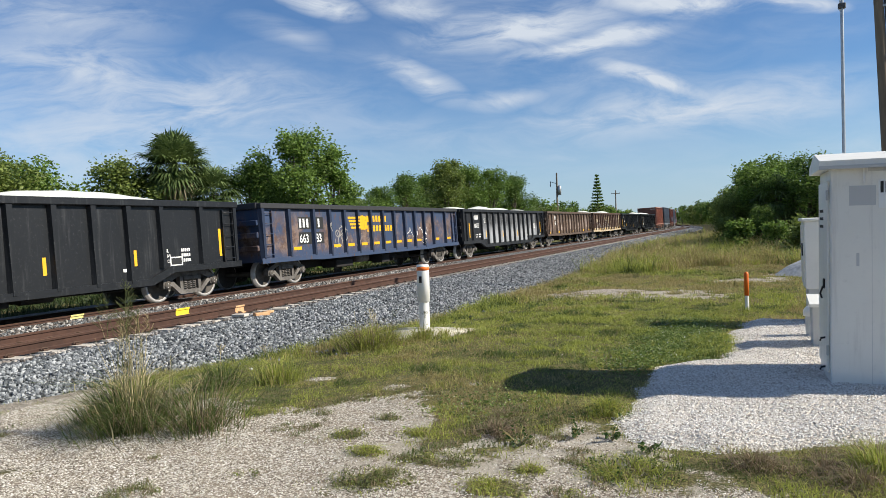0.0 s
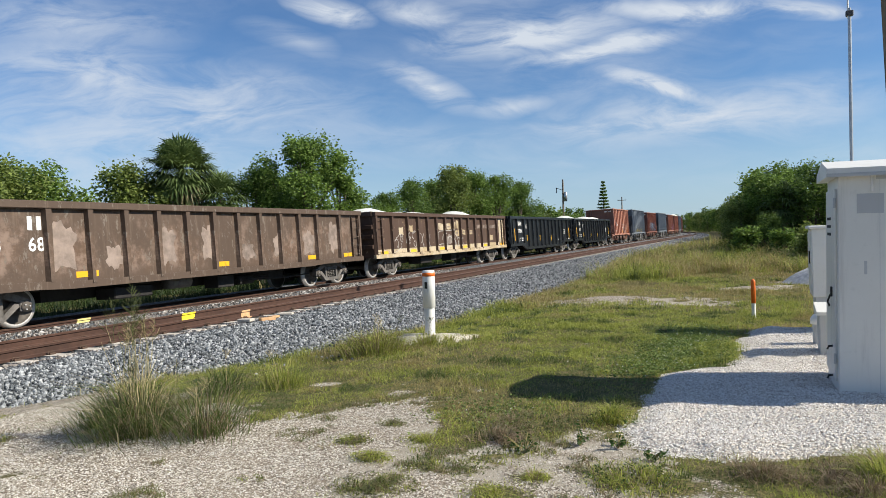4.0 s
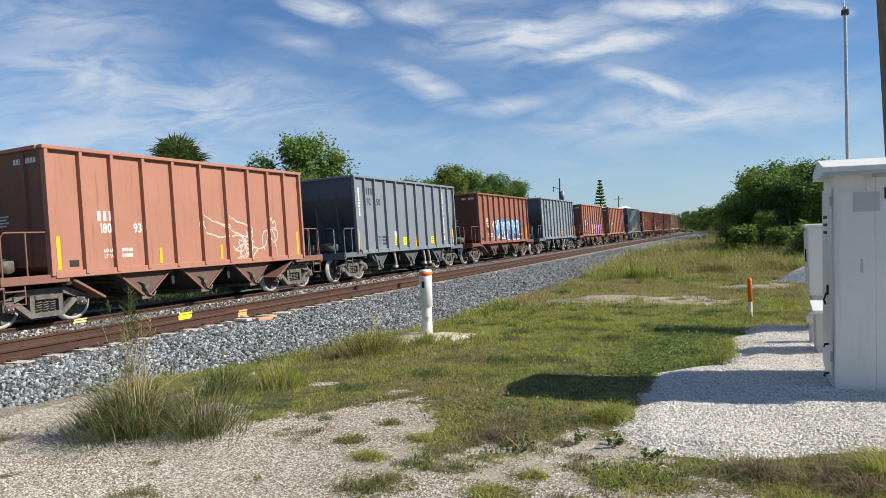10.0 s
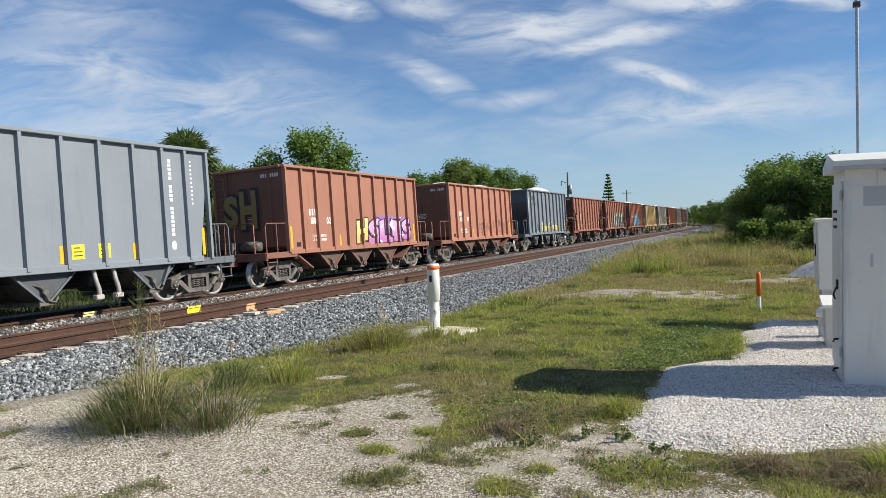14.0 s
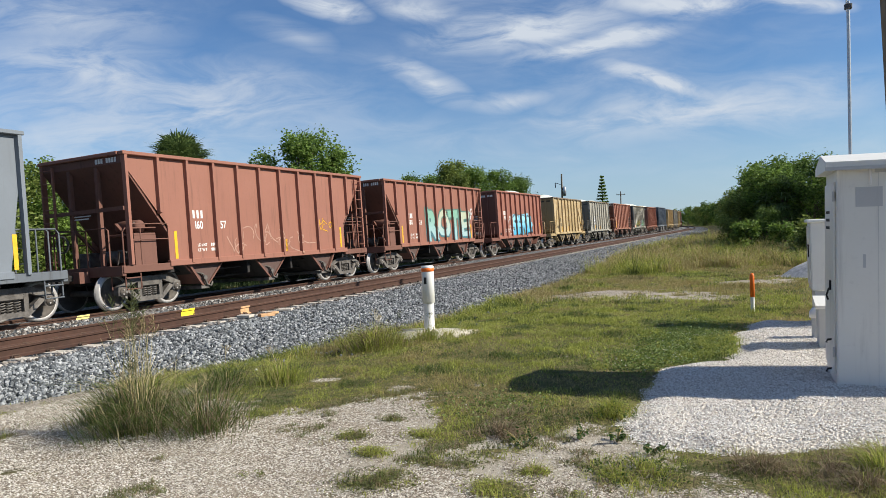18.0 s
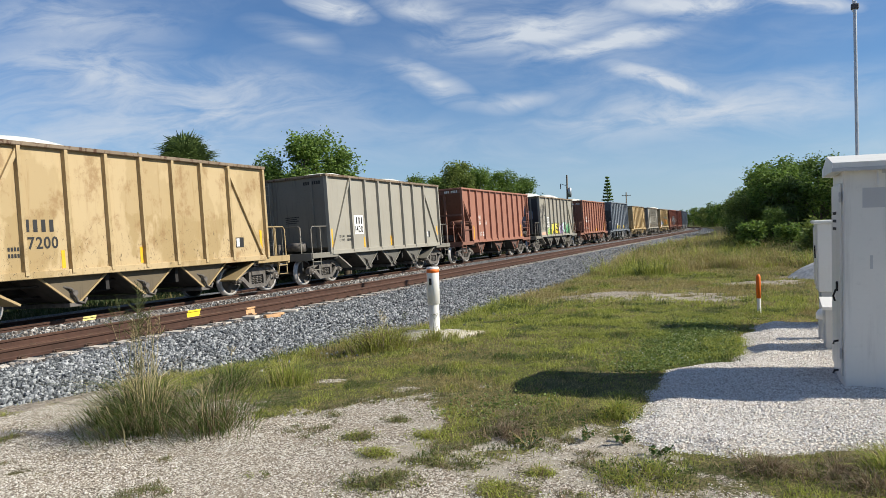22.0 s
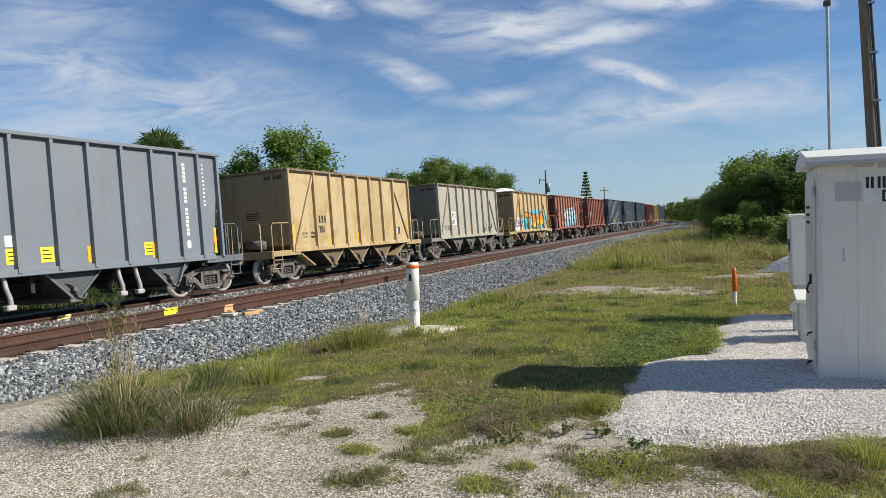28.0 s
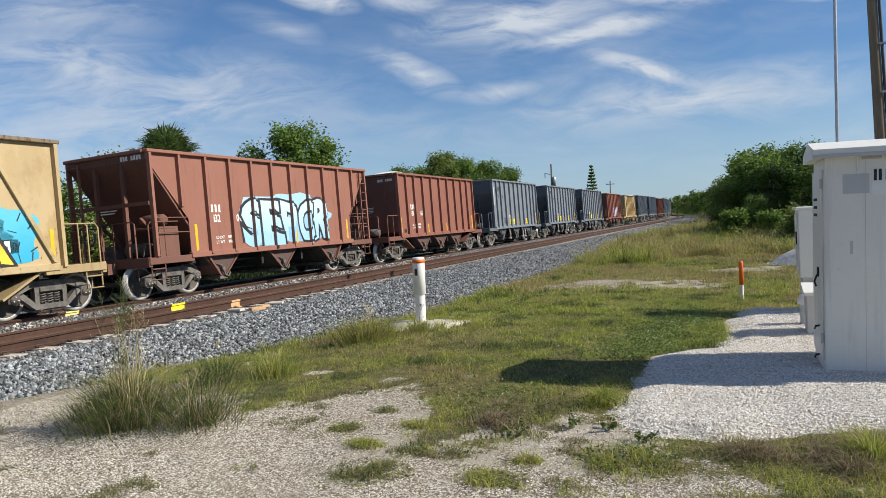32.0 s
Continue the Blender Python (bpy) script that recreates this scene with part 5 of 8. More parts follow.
def leaf_cloud(p, size, seed, flat=0.4):
    """A pointed leaf (two folded halves) at each place."""
    r = rng(seed)
    n = len(p)
    ax = r.normal(0, 1, (n, 3))
    ax[:, 2] *= flat
    ax /= np.linalg.norm(ax, axis=1)[:, None]
    sd = np.cross(ax, r.normal(0, 1, (n, 3)))
    sd /= np.linalg.norm(sd, axis=1)[:, None]
    up = np.cross(ax, sd)
    s = r.uniform(0.6, 1.25, n)[:, None] * size
    a, c = p - ax * s * 0.5, p + ax * s * 0.5
    b, d = p + sd * s * 0.3 + up * s * 0.1, p - sd * s * 0.3 + up * s * 0.1
    vs = np.stack([a, b, c, d], 1).reshape(-1, 3)
    k = 4 * np.arange(n)[:, None]
    return vs, np.concatenate([k + [0, 1, 2], k + [0, 2, 3]], 1).reshape(-1, 3)


def grass_clump(x, y, rad, n, hh, stalks, seed, label, dryness=0.35, stalk_h=(1.0, 1.5), green=None, dry=None, lean=1.15, ry=1.0, width=0.0034, leafy=0, heads=0.5, ragged=False):
    """Blades that fan out from the clump's middle, seed stalks, and small leaves where it is leafy."""
    r = rng(seed)
    ob = tagged(new("grass_clump"), label, "grass clump", "wild grass clumps")
    ob.matrix_basis = pose(x, y, ground_z(x, y))
    for name, frac, mat in (("green_growth", 1 - dryness, green or GRASS), ("dry_growth", dryness, dry or DRYGRASS)):
        m = int(n * frac)
        if m < 5:
            continue
        a, d = r.uniform(0, math.tau, m), np.abs(r.normal(0, rad * 0.5, m))
        p = np.stack([d * np.cos(a), ry * d * np.sin(a), np.full(m, -0.02)], 1)
        if ragged:
            keep = [vnoise(q[0] + x, q[1] + y, 4.5, 3) + 0.5 * vnoise(q[0] + x, q[1] + y, 11, 4) > -0.12 for q in p]
            p, d, a = p[keep], d[keep], a[keep]
            m = len(p)
        h = r.uniform(*hh, m) * np.clip(1.15 - d / rad * 0.5, 0.4, 1.2)
        v, f = blades(p, h, width, lean, seed + m, 0.5, a + r.normal(0, 1.2, m) if ragged else a)
        tagged(part(name, soup(name, v, f, mat), ob), kind="stuff")
    if leafy:
        a, d = r.uniform(0, math.tau, leafy), rad * 1.05 * np.sqrt(r.uniform(0, 1, leafy)) * r.uniform(0.7, 1.1, leafy)
        p = np.stack([d * np.cos(a), ry * d * np.sin(a), r.uniform(0, hh[1] * 0.6, leafy) * np.clip(1.3 - d / rad, 0.2, 1)], 1)
        if ragged:
            p = p[[vnoise(q[0] + x, q[1] + y, 4.5, 3) + 0.5 * vnoise(q[0] + x, q[1] + y, 11, 4) > -0.12 for q in p]]
        v, f = leaf_cloud(p, 0.022, seed + 5, 0.7)
        tagged(part("leafy_growth", soup("leafy_growth", v, f, green or WEED), ob), kind="stuff")
    for i in range(stalks):
        plume = stalks > 20 and i < 6
        h, a, l = r.uniform(*stalk_h) if not plume else r.uniform(1.2, 1.5), r.uniform(0, math.tau), r.uniform(0.02, 0.2)
        bx, by = r.normal(0, rad * 0.3), r.normal(0, rad * 0.3)
        top = Vector((bx + l * math.cos(a), by + l * math.sin(a), h))
        b = MB()
        b.tube([(bx, by, 0), (bx + 0.3 * l * math.cos(a), by + 0.3 * l * math.sin(a), h * 0.6), top], [0.0038, 0.003, 0.0016], 4)
        if r.uniform() < heads or plume:
            k = 20 if plume else 14
            for q in range(k):
                u = q / k
                s = top + Vector((0, 0, (-0.40 if plume else -0.26) * (1 - u))) * (h / 1.3)
                aa, ln = r.uniform(0, math.tau), (0.19 if plume else 0.13) * (1 - u * 0.7)
                e = s + Vector((ln * math.cos(aa) * 0.75, ln * math.sin(aa) * 0.75, ln * 0.75))
                b.tube([s, e], [0.0016, 0.0032] if plume else [0.0012, 0.0022], 3, cap=False)
        part("seed_stalk", b.mesh("seed_stalk", RANK if plume else STRAW if i % 4 else RANK), ob)
    return ob


grass_clump(-5.62, 5.0, 0.50, 1500, (0.15, 0.72), 0, 3, "spreading dark green wild grass clump on sand", 0.2, green=CLUMP, dry=DEADGRASS, lean=2.0, width=0.0028)
grass_clump(-5.62, 5.02, 0.32, 280, (0.3, 0.85), 40, 13, "tall straw-coloured grass stalks with feathery seed heads", 0.75, (0.6, 1.2), green=CLUMP, dry=STRAW, lean=0.85, width=0.006, heads=0.3)
grass_clump(-4.78, 5.05, 0.46, 720, (0.15, 0.72), 3, 4, "bushy dark grass clump browning at its base", 0.3, (0.5, 0.7), green=CLUMP, dry=DEADGRASS, lean=1.9, width=0.0026)
grass_clump(-6.05, 6.75, 0.30, 620, (0.15, 0.5), 2, 14, "dark green wild grass tuft beside the ballast", 0.15, (0.45, 0.6), green=CLUMP, dry=DEADGRASS, lean=1.5, width=0.003)
grass_clump(-6.3, 5.2, 0.35, 420, (0.15, 0.42), 0, 9, "low spreading grass at the ballast edge", 0.3, green=RANK, lean=1.4)
grass_clump(-5.55, 7.2, 0.45, 520, (0.2, 0.42), 2, 5, "green grass tuft beside the ballast", 0.2, (0.4, 0.6))
grass_clump(-5.68, 9.9, 0.62, 1700, (0.2, 0.55), 6, 6, "long grass tuft beside the white pipe", 0.35, (0.45, 0.7), green=GRASS, dry=DEADGRASS, lean=1.5)
grass_clump(-5.1, 10.6, 0.35, 450, (0.15, 0.35), 2, 12, "short grass tuft beside the white pipe", 0.3, (0.3, 0.5))
# low mats on the bare ground
grass_clump(-2.1, 6.05, 0.6, 2200, (0.04, 0.12), 0, 7, "matted low green plants browning towards the sand", 0.55, green=OLIVE, dry=DEADGRASS, lean=1.7, leafy=1300, ragged=True)
grass_clump(-2.02, 5.55, 0.34, 800, (0.06, 0.17), 0, 17, "matted brown dead grass at the edge of the sand", 0.85, green=RANK, dry=DEADGRASS, lean=1.7, ry=0.5, ragged=True)
grass_clump(-1.25, 6.42, 0.26, 900, (0.08, 0.22), 0, 27, "green weedy grass tuft at the gravel's edge", 0.15, lean=1.4, leafy=500, ragged=True)
grass_clump(-0.82, 4.92, 0.36, 1900, (0.05, 0.15), 0, 28, "low green grass mat on sand", 0.25, dry=DEADGRASS, lean=1.7, ry=0.85, leafy=500, ragged=True)
for x, y, rad, n, sd in ((0.0, 5.28, 0.3, 700, 8), (0.38, 5.36, 0.34, 900, 18), (0.8, 5.6, 0.36, 900, 19), (0.62, 5.1, 0.3, 600, 20)):
    grass_clump(x, y, rad, n, (0.05, 0.17), 0, sd, "tangled brown dead grass beside the white gravel", 0.8, green=OLIVE, dry=DEADGRASS, lean=2.2, ry=0.8, width=0.0028, ragged=True)
grass_clump(1.25, 7.62, 0.2, 260, (0.03, 0.09), 0, 75, "small weeds at the foot of the cabinet", 0.2, green=WEED, lean=1.6, ry=0.5, leafy=300)
grass_clump(0.75, 5.35, 0.22, 500, (0.1, 0.26), 0, 29, "green grass tuft among dead grass", 0.1, lean=1.2)
for x, y, rad, ry, n, sd in ((-3.3, 5.2, 0.24, 0.6, 620, 31), (-2.85, 4.78, 0.22, 0.6, 620, 32), (-2.2, 4.76, 0.34, 0.5, 900, 33), (-2.5, 4.26, 0.33, 0.75, 1200, 35), (-2.66, 5.36, 0.23, 0.55, 520, 34),
                             (-3.5, 4.12, 0.13, 0.6, 160, 37), (-1.5, 4.75, 0.2, 0.6, 330, 36), (-1.65, 4.35, 0.27, 0.6, 520, 38), (-3.2, 5.75, 0.18, 0.6, 240, 39), (-1.2, 4.3, 0.3, 0.6, 420, 40)):
    grass_clump(x, y, rad, n, (0.03, 0.10), 0, sd, "low creeping green mat on bare sand", 0.3, green=OLIVE if sd % 2 else GRASS, dry=DEADGRASS, lean=1.9, ry=ry, leafy=n // 3, width=0.0028, ragged=True)


def clover(x, y, rx, ry, n, seed):
    """A bed of small clover leaves with a few white flecks."""
    r = rng(seed)
    ob = tagged(new("clover_patch"), "low clover patch with tiny white flecks", "clover", "clover patches")
    for name, k, size, mat, z in (("leafy_growth", n, 0.036, CLOVER, (0.005, 0.07)), ("fleck_growth", n // 30, 0.018, FLECK, (0.05, 0.08))):
        q = r.normal(0, 0.5, (k, 2)) * np.array([rx, ry]) + np.array([x, y])
        p = np.array([(a, b, ground_z(a, b) + r.uniform(*z)) for a, b in q if in_bed(a, b) < -0.02])
        v, f = leaf_cloud(p, size, seed + k, 0.35)
        tagged(part(name, soup(name, v, f, mat), ob), kind="stuff")


def weed(x, y, h, seed):
    r = rng(seed)
    ob = tagged(new("weed"), "small branching weed with dark leaves", "weed", "weeds")
    ob.matrix_basis = pose(x, y, ground_z(x, y))
    b, V, F = MB(), [], []
    for i in range(7):
        a, l = r.uniform(0, math.tau), r.uniform(0.5, 1) * h
        tip = Vector((l * 0.8 * math.cos(a), l * 0.8 * math.sin(a), l * 0.75))
        b.tube([(0, 0, 0), tip * 0.5 + Vector((0, 0, 0.02)), tip], [0.005, 0.004, 0.002], 4)
        for q in range(10):
            c = tip * r.uniform(0.3, 1.05)
            V.append(c + Vector(r.normal(0, 0.012, 3)))
    lv, lf = leaf_cloud(np.array([tuple(v) for v in V]), 0.035, seed)
    part("stem", b.mesh("stem", DRYGRASS), ob)
    tagged(part("foliage", soup("foliage", lv, lf, WEED), ob), kind="stuff")


weed(-1.72, 5.25, 0.2, 1)
weed(-1.36, 5.6, 0.2, 2)
weed(-1.05, 5.6, 0.15, 3)
weed(-0.75, 5.35, 0.13, 4)
clover(-0.95, 10.7, 0.75, 2.2, 7000, 61)
clover(-1.25, 8.9, 0.6, 0.9, 1700, 62)
clover(-2.4, 6.4, 0.7, 0.6, 500, 63)


def tyre_print():
    """Cross ridges that a tyre left in the smooth sand."""
    vs, n, k = [], 160, 9
    a, b = Vector((-2.25, 5.14)), Vector((-1.1, 5.56))
    d = (b - a).normalized()
    s = Vector((-d.y, d.x))
    for i in range(n):
        for j in range(k):
            q = a.lerp(b, i / (n - 1)) + s * (0.26 * (j / (k - 1) - 0.5))
            rim = min(j, k - 1 - j, 2) / 2 * min(i, n - 1 - i, 14) / 14
            vs.append((q.x, q.y, ground_z(q.x, q.y) - 0.012 + rim * (0.0125 + 0.002 * math.sin(i * 1.1 + 0.5 * abs(j - 4)) + 0.005 * vnoise(q.x, q.y, 6))))
    fs = [(i * k + j, (i + 1) * k + j, (i + 1) * k + j + 1, i * k + j + 1) for i in range(n - 1) for j in range(k - 1)]
    fs = [f[::-1] for f in fs] if (b - a).cross(s) < 0 else fs
    tagged(new("tyre_print", soup("tyre_print", vs, fs, plain("packed_sand", (0.42, 0.375, 0.305), 0.95, 0, 0.3, 60, 0.5), True)), "tyre print with cross ridges in pale sand", "tyre print", kind="stuff")


tyre_print()

# ---- trees ----
BARK = plain("bark", (0.12, 0.095, 0.07), 0.9, 0, 0.35, 12, 0.5, 0.3)
LEAVES = [leaf_mat("leaves_green", (0.020, 0.052, 0.008), (0.27, 0.40, 0.08), 0.42), leaf_mat("leaves_olive", (0.028, 0.055, 0.010), (0.30, 0.37, 0.09), 0.42),
          leaf_mat("leaves_dark", (0.016, 0.040, 0.008), (0.20, 0.31, 0.062), 0.42)]
PALM = leaf_mat("palm_fronds", (0.03, 0.06, 0.018), (0.21, 0.28, 0.09), 0.3)
PALMDRY = leaf_mat("dry_fronds", (0.14, 0.11, 0.06), (0.30, 0.24, 0.13), 0.2)


def tree_parts(seed, H, W, lumps, leaves, size, mat, trunk_h=0.3):
    """Trunk with limbs, and a crown of leaf clumps on the outside of uneven lumps."""
    r = rng(seed)
    b = MB()
    tr = 0.022 * H + 0.03
    b.tube([(0, 0, -0.1), (0.05 * H * r.uniform(-1, 1), 0.03 * H, H * trunk_h), (0.04 * H * r.uniform(-1, 1), 0, H * 0.62)], [tr * 1.3, tr, tr * 0.45], 8)
    centres = []
    for i in range(lumps):
        a = r.uniform(0, math.tau)
        u = (i + 0.5) / lumps
        z = H * (trunk_h * 0.7 + (0.97 - trunk_h * 0.7) * u)
        wide = W * 0.5 * (0.35 + 0.75 * math.sin(math.pi * min(1, 0.18 + 0.78 * u)) ** 0.8)
        d = wide * r.uniform(0.1, 0.75)
        rad = W * r.uniform(0.13, 0.24) * (1.1 - 0.45 * u)
        c = np.array([d * math.cos(a), d * math.sin(a), min(z, H - rad * 0.7)])
        centres.append((c, rad))
        b.tube([(0, 0, H * trunk_h * r.uniform(0.6, 1.5)), (c[0] * 0.5, c[1] * 0.5, c[2] * 0.72), tuple(c)], [tr * 0.45, tr * 0.3, tr * 0.1], 5)
    pts = []
    per = leaves // lumps
    for c, rad in centres:
        k = max(3, per // 14)
        dirs = r.normal(0, 1, (k, 3))
        dirs /= np.linalg.norm(dirs, axis=1)[:, None]
        tw = c + dirs * (rad * r.uniform(0.55, 1.15, (k, 1))) * np.array([1, 1, 0.8])
        q = np.repeat(tw, 14, 0) + r.normal(0, rad * 0.17 + size * 0.3, (k * 14, 3))
        pts.append(q)
    v, f = leaf_cloud(np.concatenate(pts), size, seed + 9)
    return b.mesh("trunk", BARK), soup("crown", v, f, mat)


def tree(name, label, category, group, meshes, m):
    ob = tagged(new(name), label, category, group)
    ob.matrix_basis = m
    for n, me in zip(("trunk", "crown"), meshes):
        part(n, me, ob)
    return ob


def palm_meshes(seed, H, crown, fronds, droop=0.5):
    r = rng(seed)
    b = MB()
    b.tube([(0, 0, -0.1), (0.05, 0.02, H * 0.5), (0, 0, H)], [0.19, 0.16, 0.17], 10)
    for i in range(26):
        a, z = r.uniform(0, math.tau), H - r.uniform(0.1, 1.1)
        b.tube([(0.15 * math.cos(a), 0.15 * math.sin(a), z), (0.32 * math.cos(a), 0.32 * math.sin(a), z + 0.25)], [0.04, 0.02], 4)
    V, F = [], []
    DV, DF = [], []
    for i in range(fronds):
        a = i * 2.39996 + r.uniform(-0.2, 0.2)
        el = radians(88 - 165 * (i / fronds) ** 0.9 + r.uniform(-12, 12))
        d = Vector((math.cos(a) * math.cos(el), math.sin(a) * math.cos(el), math.sin(el)))
        stem = crown * r.uniform(0.34, 0.58)
        base = Vector((0, 0, H)) + d * stem
        side = d.cross(Vector((0, 0, 1))).normalized() if abs(d.z) < 0.98 else Vector((1, 0, 0))
        up = side.cross(d)
        dry = i > fronds * 0.86
        V_, F_ = (DV, DF) if dry else (V, F)

        def tri(p, q, s):
            o = len(V_)
            V_.extend([p, q, s])
            F_.append((o, o + 1, o + 2))
        c0 = Vector((0, 0, H))
        tri(c0 - side * 0.02, c0 + side * 0.02, base)
        n = 17
        for j in range(n):
            t = (j / (n - 1) - 0.5) * radians(230)
            L = crown * r.uniform(0.42, 0.6) * (0.65 + 0.35 * math.cos(t * 0.8))
            e = (d * math.cos(t) + side * math.sin(t)).normalized()
            tip = base + e * L + up * (0.12 * L * abs(math.sin(t))) - Vector((0, 0, droop * L * (0.3 + 0.7 * r.uniform())))
            mid = base + e * L * 0.55 + up * 0.05 * L
            w = d.cross(e)
            w = (up.cross(e)).normalized() * 0.045 * (crown / 2)
            o = len(V_)
            V_.extend([base, mid + w, mid - w, tip])
            F_.extend([(o, o + 1, o + 2), (o + 2, o + 1, o + 3)])
    return b.mesh("trunk", BARK), soup("fronds", [tuple(v) for v in V], F, PALM), soup("dry_fronds", [tuple(v) for v in DV], DF, PALMDRY)


def palm(x, y, meshes, turn, s, label):
    ob = tagged(new("palm_tree"), label, "palm tree", "palms")
    ob.matrix_basis = pose(x, y, -0.3, 0, 0, turn) @ Matrix.Scale(s, 4)
    for n, me in zip(("trunk", "fronds", "dry_fronds"), meshes):
        part(n, me, ob)


def make_trees():
    r = rng(99)
    pm = palm_meshes(3, 5.7, 2.0, 210, 0.38)
    palm(-25.2, 25.7, pm, 20, 1.0, "sabal palm with a round grey-green crown")
    palm(-24.0, 26.9, palm_meshes(4, 4.4, 1.75, 110), 80, 0.98, "shorter sabal palm beside a taller one")
    big = [tree_parts(50 + i, 7.2, 5.4, 30, 21000, 0.16, LEAVES[i % 3]) for i in range(4)]
    mid = [tree_parts(60 + i, 5.0, 5.0, 22, 15000, 0.16, LEAVES[i % 3], 0.12) for i in range(5)]
    far = [tree_parts(70 + i, 6.0, 6.0, 14, 3200, 0.36, LEAVES[i % 3], 0.12) for i in range(3)]
    grp = "trees behind the railway"
    T = lambda s, z=-0.3: Matrix.Scale(s, 4)
    # tall trees beside the palm
    for x, y, s, k in ((-20.9, 29.4, 1.03, 0), (-22.6, 28.2, 0.80, 2), (-24.0, 31.5, 0.85, 3)):
        tree("broadleaf_tree", "leafy green broadleaf tree behind the tracks", "tree", grp, big[k], pose(x, y, -0.3, 0, 0, 70 * k) @ T(s))
    tree("broadleaf_tree", "slender leafy tree with an open crown beside a taller one", "tree", grp, tree_parts(57, 6.5, 2.7, 14, 9000, 0.16, LEAVES[0], 0.4), pose(-19.55, 30.8, -0.3))
    for x, y, s, k in ((-23.2, 54.0, 1.09, 1), (-22.6, 56.8, 1.06, 0), (-21.0, 59.0, 1.0, 3), (-24.3, 48.5, 0.9, 2), (-24.4, 44.6, 0.74, 3), (-20.0, 62.5, 0.95, 2), (-26.5, 57, 1.0, 0)):
        tree("broadleaf_tree", "leafy green broadleaf tree behind the tracks", "tree", grp, big[k], pose(x, y, -0.3, 0, 0, 40 + 95 * k) @ T(s))
    # lower growth along the line
    y = 6.0
    i = 0
    while y < 128:
        h = (1.22 if y < 21 else 1.12 if y < 26 else 0.80) * r.uniform(0.85, 1.12)
        x = (-27.2 if y < 26 else -23.6) - r.uniform(0, 1.6)
        tree("broadleaf_tree", "dense green shrub-like tree behind the tracks", "tree", grp, mid[i % 5], pose(x, y, -0.3, 0, 0, r.uniform(0, 360)) @ T(h))
        y += 2.9 if y < 70 else 3.8
        i += 1
    for s in np.arange(70, 420, 6.0):
        x, yy, a = on_track(float(s), -25.5 - r.uniform(0, 3))
        tree("broadleaf_tree", "distant green tree along the railway curve", "tree", grp, far[i % 3], pose(x, yy, -0.3, 0, 0, r.uniform(0, 360)) @ T(r.uniform(0.75, 1.0)))
        i += 1
    # a second row that closes the gaps
    for y in np.arange(2, 120, 6.5):
        tree("broadleaf_tree", "green tree in the second row behind the tracks", "tree", grp, far[i % 3], pose(-33 - r.uniform(0, 4), float(y), -0.3, 0, 0, r.uniform(0, 360)) @ T(r.uniform(0.75, 0.95)))
        i += 1
    # growth to the right of the line
    grp = "trees beside the railway"
    for x, y, s, k in ((0.9, 40.5, 0.86, 0), (2.9, 39.0, 0.9, 2), (4.6, 37.0, 0.74, 4), (0.4, 44.5, 0.72, 1), (1.8, 44.0, 0.98, 3), (6.8, 36.0, 0.70, 1), (9.0, 38, 0.8, 2), (5.0, 42, 0.8, 0), (-0.6, 39.6, 0.55, 4), (0.6, 37.0, 0.42, 2)):
        tree("broadleaf_tree", "rounded dark green bushy tree by the grass", "tree", grp, mid[k], pose(x, y, 0.1, 0, 0, 55 * k) @ T(s))
    palm(1.4, 39.6, palm_meshes(5, 3.0, 1.6, 80), 10, 0.95, "squat sabal palm among bushes")
    for s in np.arange(54, 330, 6.5):
        x, yy, a = on_track(float(s), 0.4 + r.uniform(0, 3.5) - (2.0 if s > 150 else 0))
        tree("broadleaf_tree", "distant dark green tree along the railway curve", "tree", grp, far[i % 3], pose(x, yy, 0.0, 0, 0, r.uniform(0, 360)) @ T(r.uniform(0.5, 0.8) if s < 90 else r.uniform(1.05, 1.45)))
        i += 1
    shrub = [tree_parts(80 + j, 1.5, 2.2, 9, 2200, 0.16, LEAVES[j % 2], 0.05) for j in range(2)]
    for x, y in ((2.0, 31), (3.6, 30.5), (5.0, 31.5), (1.2, 33.5), (2.8, 33.2), (4.4, 34), (6.4, 32.5), (-0.2, 36), (7.8, 31), (-0.6, 39.5)):
        tree("shrub", "low bright green vine-covered shrub", "shrub", "shrubs by the grass", shrub[i % 2], pose(x, y, 0.15, 0, 0, r.uniform(0, 360)) @ T(r.uniform(0.7, 1.0)))
        i += 1


make_trees()


def vine_bank():
    """A bank of tangled broad-leaved vines in front of the bushes."""
    r = rng(44)
    n = 15000
    x, y = r.uniform(-0.6, 6.0, n), r.uniform(28.5, 37.0, n)
    keep = x > 0.5 - 0.12 * (y - 28.5) + 0.8 * np.array([vnoise(a, b, 0.5, 8) for a, b in zip(x, y)])
    x, y = x[keep], y[keep]
    z = np.array([ground_z(a, b) + (0.15 + 0.14 * (b - 28.5) * min(1, max(0, a / 2.5))) * r.uniform(0.45, 1.0) + 0.25 * vnoise(a, b, 0.9, 7) for a, b in zip(x, y)])
    v, f = leaf_cloud(np.stack([x, y, z], 1), 0.13, 45, 0.5)
    tagged(new("vines", soup("vines", v, f, CLOVER)), "tangled green vines over a low bank", "vines", kind="stuff")


vine_bank()


